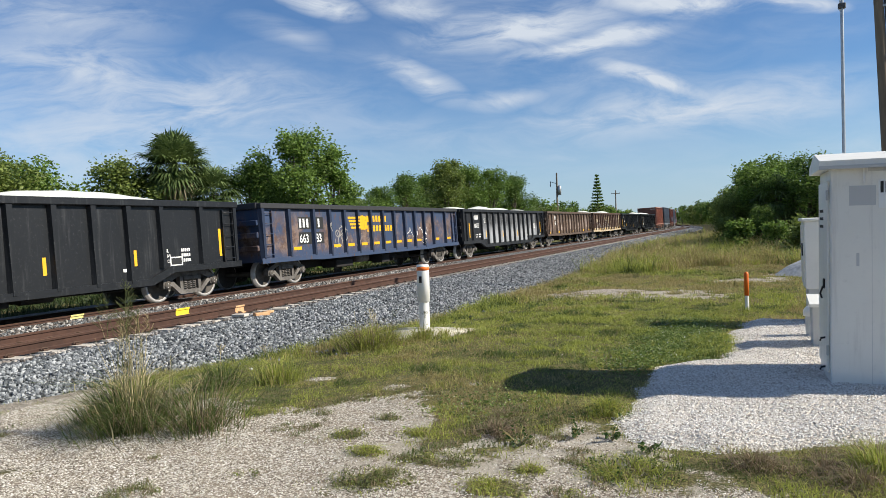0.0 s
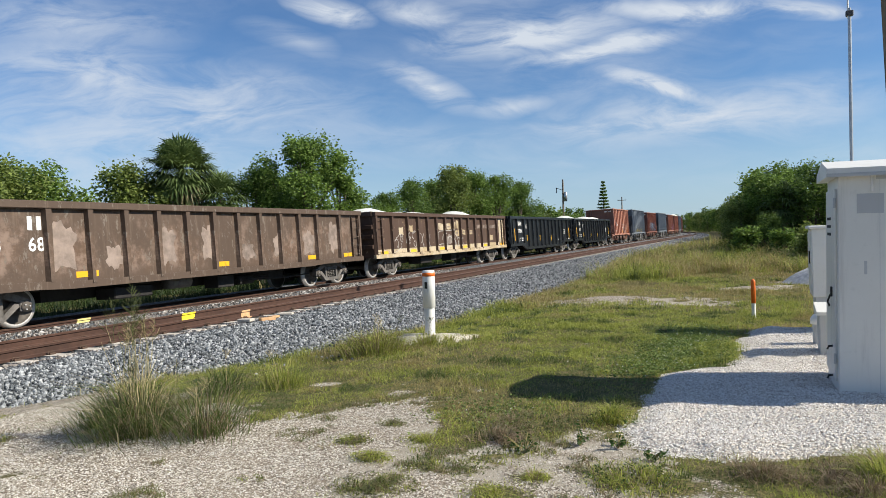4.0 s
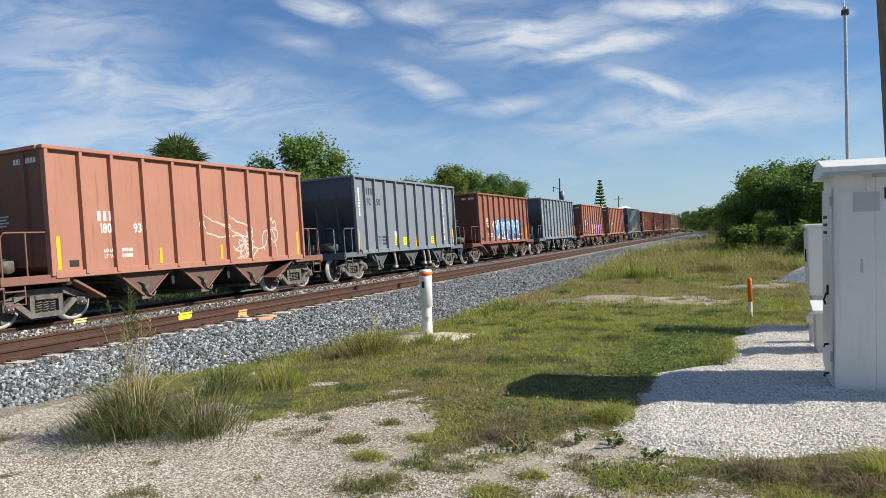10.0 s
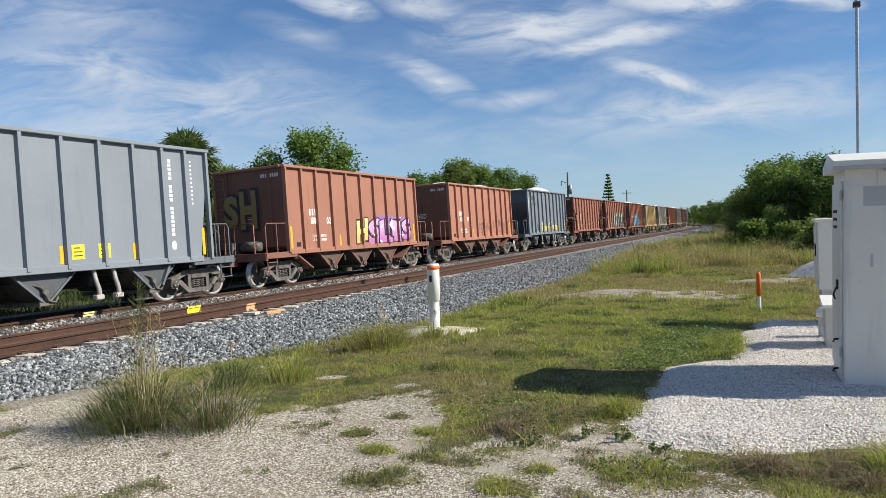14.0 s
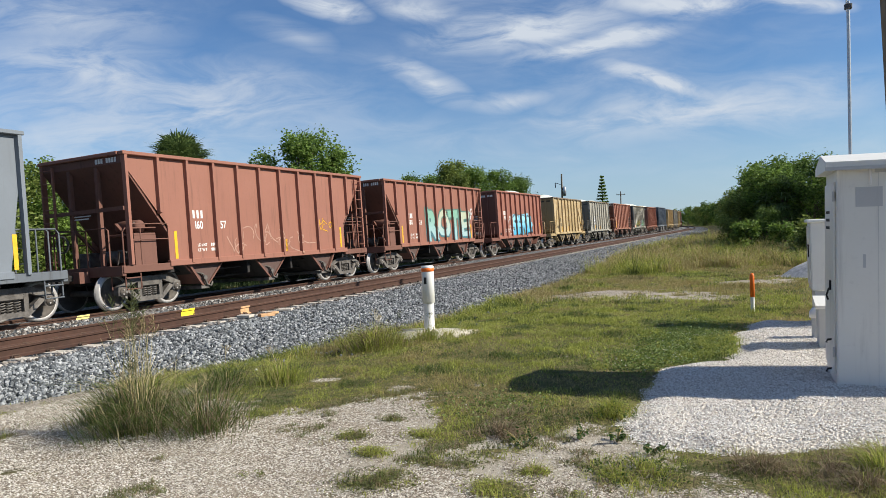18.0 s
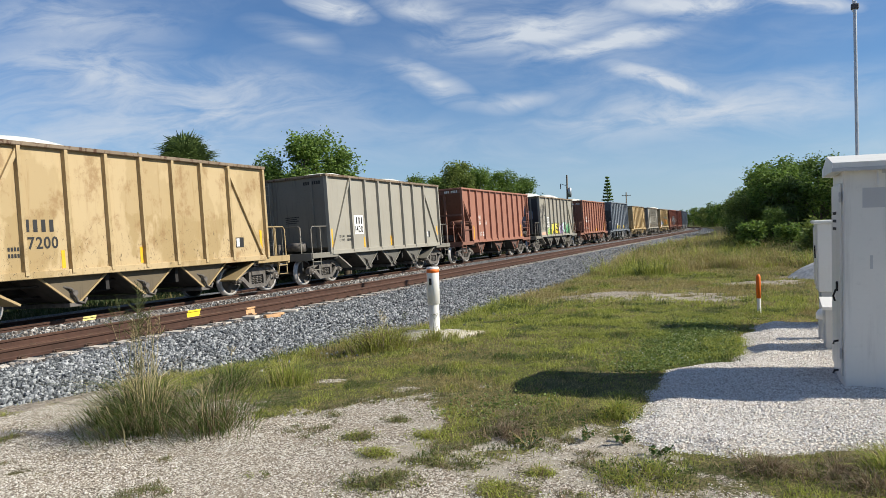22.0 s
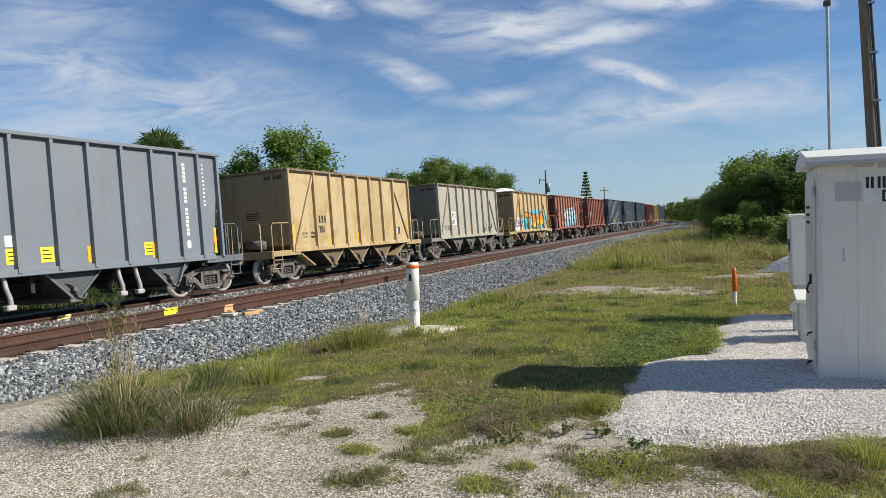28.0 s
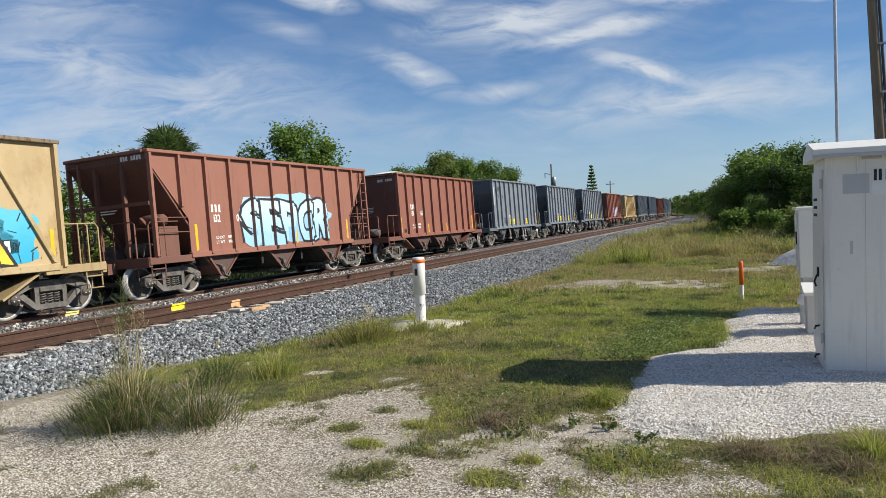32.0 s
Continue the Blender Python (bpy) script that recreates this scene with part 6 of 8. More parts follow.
def rubble_mound():
    """A low mound of pale crushed stone behind the cabinets."""
    r = rng(46)
    vs, fs, n = [], [], 22
    for j in range(n):
        for i in range(n):
            a, b = -1 + 2 * i / (n - 1), -1 + 2 * j / (n - 1)
            x, y = 2.0 + 1.5 * a, 22.8 + 1.2 * b
            vs.append((x, y, ground_z(x, y) - 0.1 + 0.85 * max(0.0, 1 - math.hypot(a, b)) ** 0.9 + 0.08 * vnoise(x, y, 2.0, 12)))
    fs = [(j * n + i, j * n + i + 1, (j + 1) * n + i + 1, (j + 1) * n + i) for j in range(n - 1) for i in range(n - 1)]
    ob = tagged(new("stone_mound"), "low mound of pale crushed stone in the grass", "gravel mound")
    part("mound", soup("mound", vs, fs, plain("mound_stone", (0.50, 0.49, 0.46), 0.95, 0, 0.35, 9, 0.9), True), ob)


rubble_mound()


def conifer(x, y, H):
    """A narrow tiered conifer."""
    r = rng(4)
    b, P = MB(), []
    b.tube([(0, 0, 0), (0, 0, H)], [0.16, 0.03], 7)
    for i in range(15):
        z = H * (0.25 + 0.74 * i / 14)
        L = 0.17 * H * (1 - i / 15.5)
        for q in range(7):
            a = q * math.tau / 7 + i
            tip = (L * math.cos(a), L * math.sin(a), z + 0.12 * L)
            b.tube([(0, 0, z), tip], [0.03, 0.01], 3)
            for u in np.linspace(0.25, 1, 12):
                P.append((tip[0] * u, tip[1] * u, z + 0.12 * L * u))
    v, f = leaf_cloud(np.repeat(np.array(P), 2, 0) + r.normal(0, 0.07, (2 * len(P), 3)), 0.34, 3)
    tree("conifer", "narrow tiered conifer standing above the trees", "tree", "", (b.mesh("trunk", BARK), soup("crown", v, f, LEAVES[2])), pose(x, y, -0.2))


conifer(-22.9, 117.5, 10.1)

# ---- poles ----
WOODPOLE = plain("weathered_pole_wood", (0.20, 0.155, 0.11), 0.9, 0, 0.3, 6, 0.5, 0.15)
GALV = plain("galvanised_steel", (0.42, 0.44, 0.46), 0.45, 0.7, 0.15, 10, 0.05)
PLASTIC_DK = plain("dark_conduit", (0.06, 0.06, 0.065), 0.6, 0, 0.2, 8, 0.0)


def near_pole():
    ob = tagged(new("utility_pole"), "weathered wooden utility pole with a grey conduit up its side", "utility pole", "utility poles")
    ob.matrix_basis = pose(3.90, 24, 0.2, 0, -1.5, 0)
    part("pole", MB().tube([(0, 0, -0.2), (0, 0, 3.5), (0, 0, 11.5)], [0.165, 0.15, 0.11], 16).mesh("pole", WOODPOLE), ob)
    c = MB().tube([(0.2, -0.05, 0), (0.18, -0.05, 6), (0.16, -0.05, 10)], 0.045, 8)
    cd = part("conduit", c.mesh("conduit", PLASTIC_DK), ob, "dark grey cable conduit")
    for z in (1.5, 3.2, 4.65, 6.05, 7.5, 9):
        part("bracket", MB().box(0.08, 0.27, -0.12, -0.02, z - 0.03, z + 0.03).mesh("bracket", GALV), cd)


def mast():
    ob = tagged(new("antenna_mast"), "thin galvanised antenna mast rising behind the cabinet", "antenna mast")
    ob.matrix_basis = pose(1.315, 12.0, 0, 0, 0.8, 0)
    part("pole", MB().tube([(0, 0, 0), (0, 0, 4.9)], 0.024, 10).mesh("pole", GALV), ob)
    part("whip", MB().tube([(-0.02, 0, 4.75), (-0.02, 0, 7.2)], 0.013, 8).mesh("whip", WHITE), ob, "thin white whip antenna")
    part("clamp", MB().box(-0.05, 0.05, -0.04, 0.04, 4.78, 4.86, 0, 0.01).mesh("clamp", PLASTIC_DK), ob)
    part("foot", MB().box(-0.12, 0.12, -0.12, 0.12, -0.02, 0.06, 0, 0.01).mesh("foot", GALV), ob)


def far_pole(x, y, H, transformer):
    ob = tagged(new("utility_pole"), "distant wooden utility pole above the trees", "utility pole", "utility poles")
    ob.matrix_basis = pose(x, y, -0.3, 0, 0.8, 15)
    part("pole", MB().tube([(0, 0, 0), (0, 0, H)], [0.17, 0.11], 9).mesh("pole", WOODPOLE), ob)
    if transformer:
        part("transformer", MB().turned([(H - 3.1, 0), (H - 3.1, 0.24), (H - 1.9, 0.26), (H - 1.75, 0.1), (H - 1.75, 0)], 12, "z", None, (0.34, 0, 0)).mesh("transformer", GALV), ob, "pale grey pole transformer")
        part("arm", MB().tube([(-0.9, 0, H - 1.2), (-0.1, 0, H - 1.5)], 0.04, 5).tube([(-0.9, 0, H - 1.2), (-0.9, 0, H - 1.9)], 0.06, 6).mesh("arm", PLASTIC_DK), ob)
    else:
        part("crossarm", MB().box(-0.9, 0.9, -0.05, 0.05, H - 0.75, H - 0.63).mesh("crossarm", WOODPOLE), ob)
        for q in (-0.8, 0, 0.8):
            part("insulator", MB().tube([(q, 0, H - 0.63), (q, 0, H - 0.45)], 0.04, 6).mesh("insulator", GALV), ob)
    return ob


near_pole()
mast()
far_pole(-24.6, 96.8, 9.5, True)
far_pole(-25.5, 150, 9.0, False)

# ---- white pipe and orange marker ----
PVC = plain("white_pvc", (0.74, 0.73, 0.70), 0.45, 0, 0.06, 5, 0.03, 0.4)
ORANGE = plain("orange_band", (0.78, 0.16, 0.02), 0.5, 0, 0.08, 5, 0.02)
PINKWOOD = plain("orange_painted_wood", (0.56, 0.33, 0.17), 0.8, 0, 0.25, 14, 0.3)


def vent_pipe():
    ob = tagged(new("vent_pipe"), "white plastic vent pipe with an orange band, standing in sand", "pipe post")
    ob.matrix_basis = pose(-5.40, 11.33, -0.09, 0, 0.6, 0)
    part("lower_pipe", MB().turned([(-0.1, 0.094), (0.64, 0.094)], 24, "z").mesh("lower_pipe", PVC), ob)
    part("upper_pipe", MB().turned([(0.58, 0.098), (0.585, 0.112), (1.235, 0.112), (1.25, 0.105), (1.255, 0.0)], 24, "z").mesh("upper_pipe", PVC), ob)
    part("band", MB().turned([(1.15, 0.1125), (1.151, 0.1155), (1.214, 0.1155), (1.215, 0.1125)], 24, "z").mesh("band", ORANGE), ob, "orange band")
    part("tag", MB().box(-0.026, 0.026, -0.122, -0.112, 0.93, 1.05, 0, 0.004).mesh("tag", BLACKINK), ob, "small dark tag")
    part("bolt", MB().turned([(-0.105, 0.012), (-0.085, 0.012)], 8, "y", None, (0.05, 0, 0.4)).mesh("bolt", BLACKINK), ob)
    # sand heaped at its foot
    vs, fs = [(0, 0, 0.09)], []
    r = rng(2)
    for k, (d, z) in enumerate(((0.34, 0.09), (0.66, 0.05), (0.92, -0.04))):
        for q in range(18):
            a = q * math.tau / 18
            w = d * r.uniform(0.6, 1.2)
            vs.append((w * 1.15 * math.cos(a) + 0.1, w * 0.75 * math.sin(a), z + r.uniform(-0.03, 0.02)))
    fs += [(0, 1 + q, 1 + (q + 1) % 18) for q in range(18)]
    for k in (0, 1):
        o = 1 + 18 * k
        for q in range(18):
            a, b2 = o + q, o + (q + 1) % 18
            fs += [(a, a + 18, b2), (b2, a + 18, b2 + 18)]
    s = new("sand_heap", soup("sand_heap", vs, fs, plain("dug_sand", (0.58, 0.53, 0.43), 0.95, 0, 0.2, 18, 0.8), True))
    s.matrix_basis = pose(-5.35, 11.3, -0.08)
    tagged(s, "pale dug sand heaped at the foot of a pipe", "sand", kind="stuff")


def marker_post():
    ob = tagged(new("marker_post"), "short round marker post, orange above and white below", "marker post")
    ob.matrix_basis = pose(-0.06, 14.2, 0, 0, 0.3, 0)
    part("post", MB().turned([(-0.05, 0.036), (0.32, 0.036)], 14, "z").mesh("post", PVC), ob, "white lower post")
    part("sleeve", MB().turned([(0.28, 0.037), (0.281, 0.041), (0.68, 0.041), (0.71, 0.035), (0.728, 0.016), (0.73, 0)], 14, "z").mesh("sleeve", ORANGE), ob, "orange sleeve")


vent_pipe()
for x, y, sd in ((-5.75, 10.75, 71), (-5.25, 10.7, 72), (-4.85, 10.95, 73), (-4.75, 11.5, 74)):
    grass_clump(x, y, 0.22, 160, (0.1, 0.25), 0, sd, "short green grass tuft on dug sand", 0.3, lean=1.3)
marker_post()

# ---- painted rails, boards and tie ends on the near track ----
YPAINT = plain("yellow_marking_paint", (0.80, 0.60, 0.03), 0.6, 0, 0.12, 20, 0.05)
CPAINT = plain("pale_yellow_paint", (0.72, 0.60, 0.22), 0.6, 0, 0.15, 20, 0.05)


def rail_paint(x, zhead, s, L, mat, label):
    """A painted stretch of rail: web, foot and edge of the head, on the side towards the camera."""
    b = MB()
    p = [(dx + (0.003 if dx > 0 else 0), dz + 0.002) for dx, dz in RAIL_PROFILE[1:9]]
    vs = [(x + dx, s + e, zhead - 0.187 + dz) for e in (-L / 2, L / 2) for dx, dz in p]
    n = len(p)
    b.add(vs, [(i, i + 1, n + i + 1, n + i) for i in range(n - 1)])
    tagged(new("paint_mark", b.mesh("paint_mark", mat)), label, "paint mark", "paint marks on the rails")


rail_paint(-12.418, 0.1985, 12.65, 0.42, YPAINT, "bright yellow paint mark on the rusty rail")
rail_paint(-14.867, 0.1475, 11.75, 0.36, CPAINT, "pale yellow paint mark on the rail under the train")
rail_paint(-10.912, 0.241, 12.9, 0.3, PINKWOOD, "faded orange paint mark on the rusty rail")


def board(x, y, z, L, W, H, turn, mat, label):
    ob = tagged(new("board", MB().box(-L / 2, L / 2, -W / 2, W / 2, 0, H, 0, 0.008).mesh("board", mat)), label, "board", "boards by the rail")
    ob.matrix_basis = pose(x, y, z, 0, 0, turn)


board(-10.3, 12.2, 0.07, 0.32, 0.2, 0.06, 8, CONCRETE, "pale board lying on the ballast beside the rail")
board(-10.0, 12.55, 0.05, 0.34, 0.18, 0.07, 60, PINKWOOD, "orange-painted wooden board on the ballast")
board(-10.12, 12.95, 0.06, 0.22, 0.14, 0.05, 75, PINKWOOD, "short orange-painted wooden board on the ballast")
board(-10.2, 13.5, 0.06, 0.34, 0.16, 0.05, 20, CONCRETE, "small pale board on the ballast")

# ---- signal cabinets ----
CABPAINT = paint("cabinet_paint", (0.70, 0.69, 0.645), dirt=(0.40, 0.39, 0.36), wear=0.4, rough=0.42, streak=0.5)
CABGREY = paint("cabinet_patch_grey", (0.46, 0.47, 0.47), dirt=(0.36, 0.36, 0.35), wear=0.3, rough=0.5, streak=0.3)
ALU = plain("dull_aluminium", (0.55, 0.56, 0.56), 0.4, 0.6, 0.12, 6, 0.05)


def signal_cabinet():
    ob = tagged(new("signal_cabinet"), "white painted metal signal cabinet with a pitched roof, on gravel", "equipment cabinet", "signal cabinets")
    X0, X1, Y0, Y1, Z0, Z1 = 0.68, 3.0, 7.8, 8.85, 0.05, 2.23
    ob.matrix_basis = pose(X0 + 0.025, 0, -0.02, 0, 1.35, 0) @ pose(-X0, 0, 0)
    part("body", MB().box(X0, X1, Y0, Y1, Z0, Z1, 0, 0.012).mesh("body", CABPAINT), ob)
    r = MB()
    r.prism([(Y0 - 0.09, Z1 - 0.03), (Y1 + 0.09, Z1 - 0.03), (Y1 + 0.09, Z1 + 0.05), ((Y0 + Y1) / 2, Z1 + 0.16), (Y0 - 0.09, Z1 + 0.05)], X0 - 0.1, X1 + 0.1)
    part("roof", r.mesh("roof", CABPAINT), ob)
    part("roof_edge", MB().box(X0 - 0.104, X1 + 0.1, Y0 - 0.098, Y0 - 0.09, Z1 - 0.035, Z1 + 0.0, 0).mesh("roof_edge", CABGREY), ob)
    for x in (0.55 + 0.42, 1.65):
        part("wall_seam", MB().box(X0 + x - 0.97 + 0.35, X0 + x - 0.97 + 0.353, Y0 - 0.003, Y0, Z0 + 0.05, Z1 - 0.05).mesh("wall_seam", CABGREY), ob)
    for x0, x1, z0 in ((1.0, 1.17, 2.165), (1.2, 1.33, 2.15), (1.37, 1.6, 2.172), (1.75, 1.86, 2.165)):
        part("peeled_patch", MB().box(x0, x1, Y0 - 0.003, Y0, z0, 2.2).mesh("peeled_patch", CABGREY), ob, "grey peeled paint under the eave")
    # black block standing in for the shaded gap under the cabinet
    part("base_gap", MB().box(X0 + 0.03, X1, Y0 + 0.03, Y1 - 0.03, -0.04, Z0).mesh("base_gap", DARK), ob)
    for i in range(12):
        part("rivet", cached("rivet", lambda: MB().turned([(-0.006, 0.0), (-0.006, 0.008), (0.0, 0.009)], 8, "y").mesh("rivet", DARK)), ob, "", pose(X0 + 0.1 + 0.17 * i, Y0, Z0 + 0.04))
    d = part("door", MB().box(X0 - 0.022, X0, Y0 + 0.1, Y1 - 0.08, Z0 + 0.12, Z1 - 0.14, 0, 0.006).mesh("door", CABPAINT), ob)
    part("hasp", MB().box(X0 - 0.04, X0 - 0.02, Y0 + 0.30, Y0 + 0.36, 1.0, 1.1, 0, 0.006).tube([(X0 - 0.04, Y0 + 0.33, 1.02), (X0 - 0.065, Y0 + 0.32, 0.95), (X0 - 0.05, Y0 + 0.31, 0.90)], 0.010, 6).mesh("hasp", DARK), d, "dark padlock and hasp")
    for z in (1.62, 1.70, 1.78):
        part("vent_slot", MB().box(X0 - 0.026, X0 - 0.022, Y0 + 0.45, Y1 - 0.25, z, z + 0.03).mesh("vent_slot", DARK), d)
    for z in (0.35, 1.9):
        part("hinge", MB().box(X0 - 0.032, X0 - 0.01, Y0 + 0.07, Y0 + 0.10, z, z + 0.1, 0, 0.004).mesh("hinge", CABGREY), d)
    for z in (0.2, 0.5):
        part("latch", MB().tube([(X0, Y0 + 0.3, z), (X0 - 0.06, Y0 + 0.3, z - 0.01), (X0 - 0.07, Y0 + 0.3, z - 0.04)], 0.012, 6).mesh("latch", DARK), ob)
    part("paint_patch", MB().box(0.84, 1.065, Y0 - 0.004, Y0, 1.84, 2.03).mesh("paint_patch", CABGREY), ob, "grey overpainted patch")
    part("corner_pipe", MB().tube([(0.955, Y0 + 0.01, 2.215), (0.965, Y0 - 0.02, 2.215), (0.965, Y0 - 0.02, 2.05)], 0.011, 8).mesh("corner_pipe", PVC), ob, "thin white pipe")
    part("scratch", MB().box(0.90, 0.925, Y0 - 0.003, Y0, 1.25, 1.38).mesh("scratch", CABGREY), ob)
    sg = part("sign", MB().box(1.085, 2.15, Y0 - 0.008, Y0, 1.81, 2.08, 0, 0.002).mesh("sign", plain("sign_white", (0.72, 0.73, 0.72), 0.5, 0, 0.05, 4, 0.0)), ob, "white sign with black writing")
    return sg


CAB_SIGN = signal_cabinet()


def small_cabinets():
    ob = tagged(new("equipment_cabinet"), "pale grey metal equipment cabinet on a concrete footing", "equipment cabinet", "signal cabinets")
    part("body", MB().box(0.80, 1.75, 12.2, 12.85, 0.58, 1.64, 0, 0.012).mesh("body", CABPAINT), ob)
    part("lid", MB().box(0.76, 1.79, 12.16, 12.9, 1.64, 1.69, 0, 0.012).mesh("lid", CABPAINT), ob)
    part("plinth", MB().box(0.84, 1.71, 12.24, 12.82, -0.05, 0.58).mesh("plinth", CABGREY), ob, "grey plinth")
    d = part("door", MB().box(0.784, 0.80, 12.28, 12.8, 0.66, 1.58, 0, 0.004).mesh("door", CABPAINT), ob)
    part("handle", MB().box(0.765, 0.784, 12.33, 12.36, 1.1, 1.3).mesh("handle", DARK), d)
    b = tagged(new("meter_box"), "grey pedestal box with a sloping lid", "equipment box", "signal cabinets")
    part("body", MB().box(0.72, 1.12, 10.05, 10.45, -0.05, 0.58, 0, 0.01).mesh("body", CABGREY), b)
    part("lid", MB().prism([(10.0, 0.56), (10.5, 0.56), (10.5, 0.68), (10.0, 0.60)], 0.69, 1.15).mesh("lid", CABPAINT), b, "pale sloping lid")
    c = tagged(new("conduit_riser"), "white plastic conduit riser with a rounded cap", "conduit", "signal cabinets")
    part("riser", MB().turned([(-0.05, 0.07), (0.36, 0.07)], 14, "z").mesh("riser", CABGREY), c)
    part("cap", MB().turned([(0.34, 0.075), (0.345, 0.095), (0.42, 0.095), (0.47, 0.06), (0.49, 0)], 14, "z").mesh("cap", PVC), c)
    c.matrix_basis = pose(0.76, 10.85, 0.0)


small_cabinets()


# ---- writing and graffiti on the cars ----
GLYPHS = {}


def make_glyphs(chars, offsets):
    """Outlines of letters in the built-in font as flat meshes."""
    made = []
    for off in offsets:
        for ch in chars:
            cu = bpy.data.curves.new("glyph", "FONT")
            cu.body, cu.size, cu.offset, cu.resolution_u = ch, 1.0, off, 3
            made.append((ch, off, new("glyph", cu)))
    dg = bpy.context.evaluated_depsgraph_get()
    dg.update()
    for ch, off, ob in made:
        me = bpy.data.meshes.new_from_object(ob.evaluated_get(dg))
        v = np.array([p.co[:2] for p in me.vertices]) / 0.72
        GLYPHS[ch, off] = (v, [tuple(p.vertices) for p in me.polygons], float(v[:, 0].min()), float(v[:, 0].max()))
        bpy.data.meshes.remove(me)
    for ch, off, ob in made:
        cu = ob.data
        bpy.data.objects.remove(ob)
        bpy.data.curves.remove(cu)


make_glyphs("ABCDEFGHIJKLMNOPRSTUVWXY0123456789.", (0.0, 0.02))
make_glyphs("ABCDEFGHILMNOPRSTU", (0.05, 0.10))


def text_shape(s, h, off=0.02, gap=0.09, narrow=1.0):
    """Flat text from (0, 0): corners and faces, and its width."""
    V, F, x = [], [], 0.0
    for ch in s:
        if ch == " ":
            x += 0.4
            continue
        v, f, a, b = GLYPHS[ch, off]
        o = len(V)
        V += [((p[0] - a + x) * h * narrow, p[1] * h) for p in v]
        F += [tuple(i + o for i in q) for q in f]
        x += b - a + gap
    return V, F, x * h * narrow


def bars_shape(widths, h, gap):
    V, F, x = [], [], 0.0
    for w in widths:
        o = len(V)
        V += [(x, 0), (x + w, 0), (x + w, h), (x, h)]
        F.append((o, o + 1, o + 2, o + 3))
        x += w + gap
    return V, F, x


def clip_shape(V, F, lo, hi):
    """The part of a flat shape between two uprights."""
    bm = bmesh.new()
    vs = [bm.verts.new((p[0], p[1], 0)) for p in V]
    for q in F:
        try:
            bm.faces.new([vs[i] for i in q])
        except ValueError:
            pass
    for at, out in ((lo, -1), (hi, 1)):
        bmesh.ops.bisect_plane(bm, geom=bm.verts[:] + bm.edges[:] + bm.faces[:], plane_co=(at, 0, 0), plane_no=(out, 0, 0), clear_outer=True)
    bm.verts.index_update()
    v, f = [tuple(p.co[:2]) for p in bm.verts], [tuple(p.index for p in q.verts) for q in bm.faces]
    bm.free()
    return v, f


def on_side(car, name, V, F, mat, layer=0, label="", ribs=(), half=0.05, sheet=1.45, face=1.555):
    """Lays a flat shape (along the car, up) on the side sheet, and over the posts that it crosses."""
    x = sheet + 0.004 + 0.003 * layer
    b = MB().add([(x, p[0], p[1]) for p in V], F)
    lo, hi = min(p[0] for p in V), max(p[0] for p in V)
    for y in ribs:
        if lo < y + half and hi > y - half:
            v, f = clip_shape(V, F, y - half, y + half)
            if f:
                b.add([(face + 0.003 + 0.003 * layer, p[0], p[1]) for p in v], f)
    return part(name, b.mesh(name, mat), car, label)


def moved(V, y, z, sx=1.0, sz=1.0):
    return [(y + p[0] * sx, z + p[1] * sz) for p in V]


def write(car, s, y, z, h, mat, name="lettering", sheet=1.45, narrow=0.9, layer=0):
    V, F, w = text_shape(s, h, 0.02, 0.1, narrow)
    on_side(car, name, moved(V, y, z), F, mat, layer, sheet=sheet)
    return w


def mark(car, n, y, z, h, mat, sheet=1.45, layer=0):
    """A row of plain letter-sized bars."""
    V, F, w = bars_shape([h * 0.36] * n, h, h * 0.34)
    on_side(car, "mark_bar", moved(V, y, z), F, mat, layer, sheet=sheet)


def small_lines(car, y, z, mat, sheet=1.45, rows=("LD LMT", "LT WT")):
    for i, s in enumerate(rows):
        w = write(car, s, y, z - 0.14 * i, 0.085, mat, "small_lettering", sheet)
        V, F, _ = bars_shape([0.05] * 5, 0.085, 0.018)
        on_side(car, "data_bar", moved(V, y + max(w, 0.42) + 0.1, z - 0.14 * i), F, mat, sheet=sheet)


def spray(name, lo, hi, z0, z1):
    """Sprayed paint that fades from one colour below to another above."""
    if name in MATS:
        return MATS[name]
    m, nt, b = material(name, 0.5)
    o = coords(nt)
    sep = nt.nodes.new("ShaderNodeSeparateXYZ")
    nt.links.new(o, sep.inputs[0])
    n = noise_n(nt, o, 2.2, 4, 0.6)
    f = ramp(nt, mathn(nt, "ADD", sep.outputs[2], mathn(nt, "MULTIPLY", mathn(nt, "SUBTRACT", n, 0.5), 0.5)), z0, z1)
    c = mixc(nt, f, lo, hi)
    c = mixc(nt, mathn(nt, "MULTIPLY", ramp(nt, noise_n(nt, o, 16, 4, 0.7), 0.5, 0.8), 0.25), c, (0.16, 0.12, 0.10))
    nt.links.new(c, b.inputs["Base Color"])
    MATS[name] = m
    return m


def blob(y0, y1, z0, z1, seed, n=44, rough=0.14):
    """An uneven closed patch of spray."""
    r = rng(seed)
    cy, cz, a, b = (y0 + y1) / 2, (z0 + z1) / 2, (y1 - y0) / 2, (z1 - z0) / 2
    ph = r.uniform(0, 6, 4)
    V = [(cy, cz)]
    for i in range(n):
        t = i * math.tau / n
        c, s = math.cos(t), math.sin(t)
        k = (abs(c) ** 4 + abs(s) ** 4) ** -0.25
        k *= 1 - rough * (0.5 + 0.5 * math.sin(5 * t + ph[0])) - rough * 0.6 * (0.5 + 0.5 * math.sin(11 * t + ph[1])) + r.uniform(-0.03, 0.03)
        V.append((cy + a * k * c, cz + b * k * s))
    return V, [(0, 1 + i, 1 + (i + 1) % n) for i in range(n)]


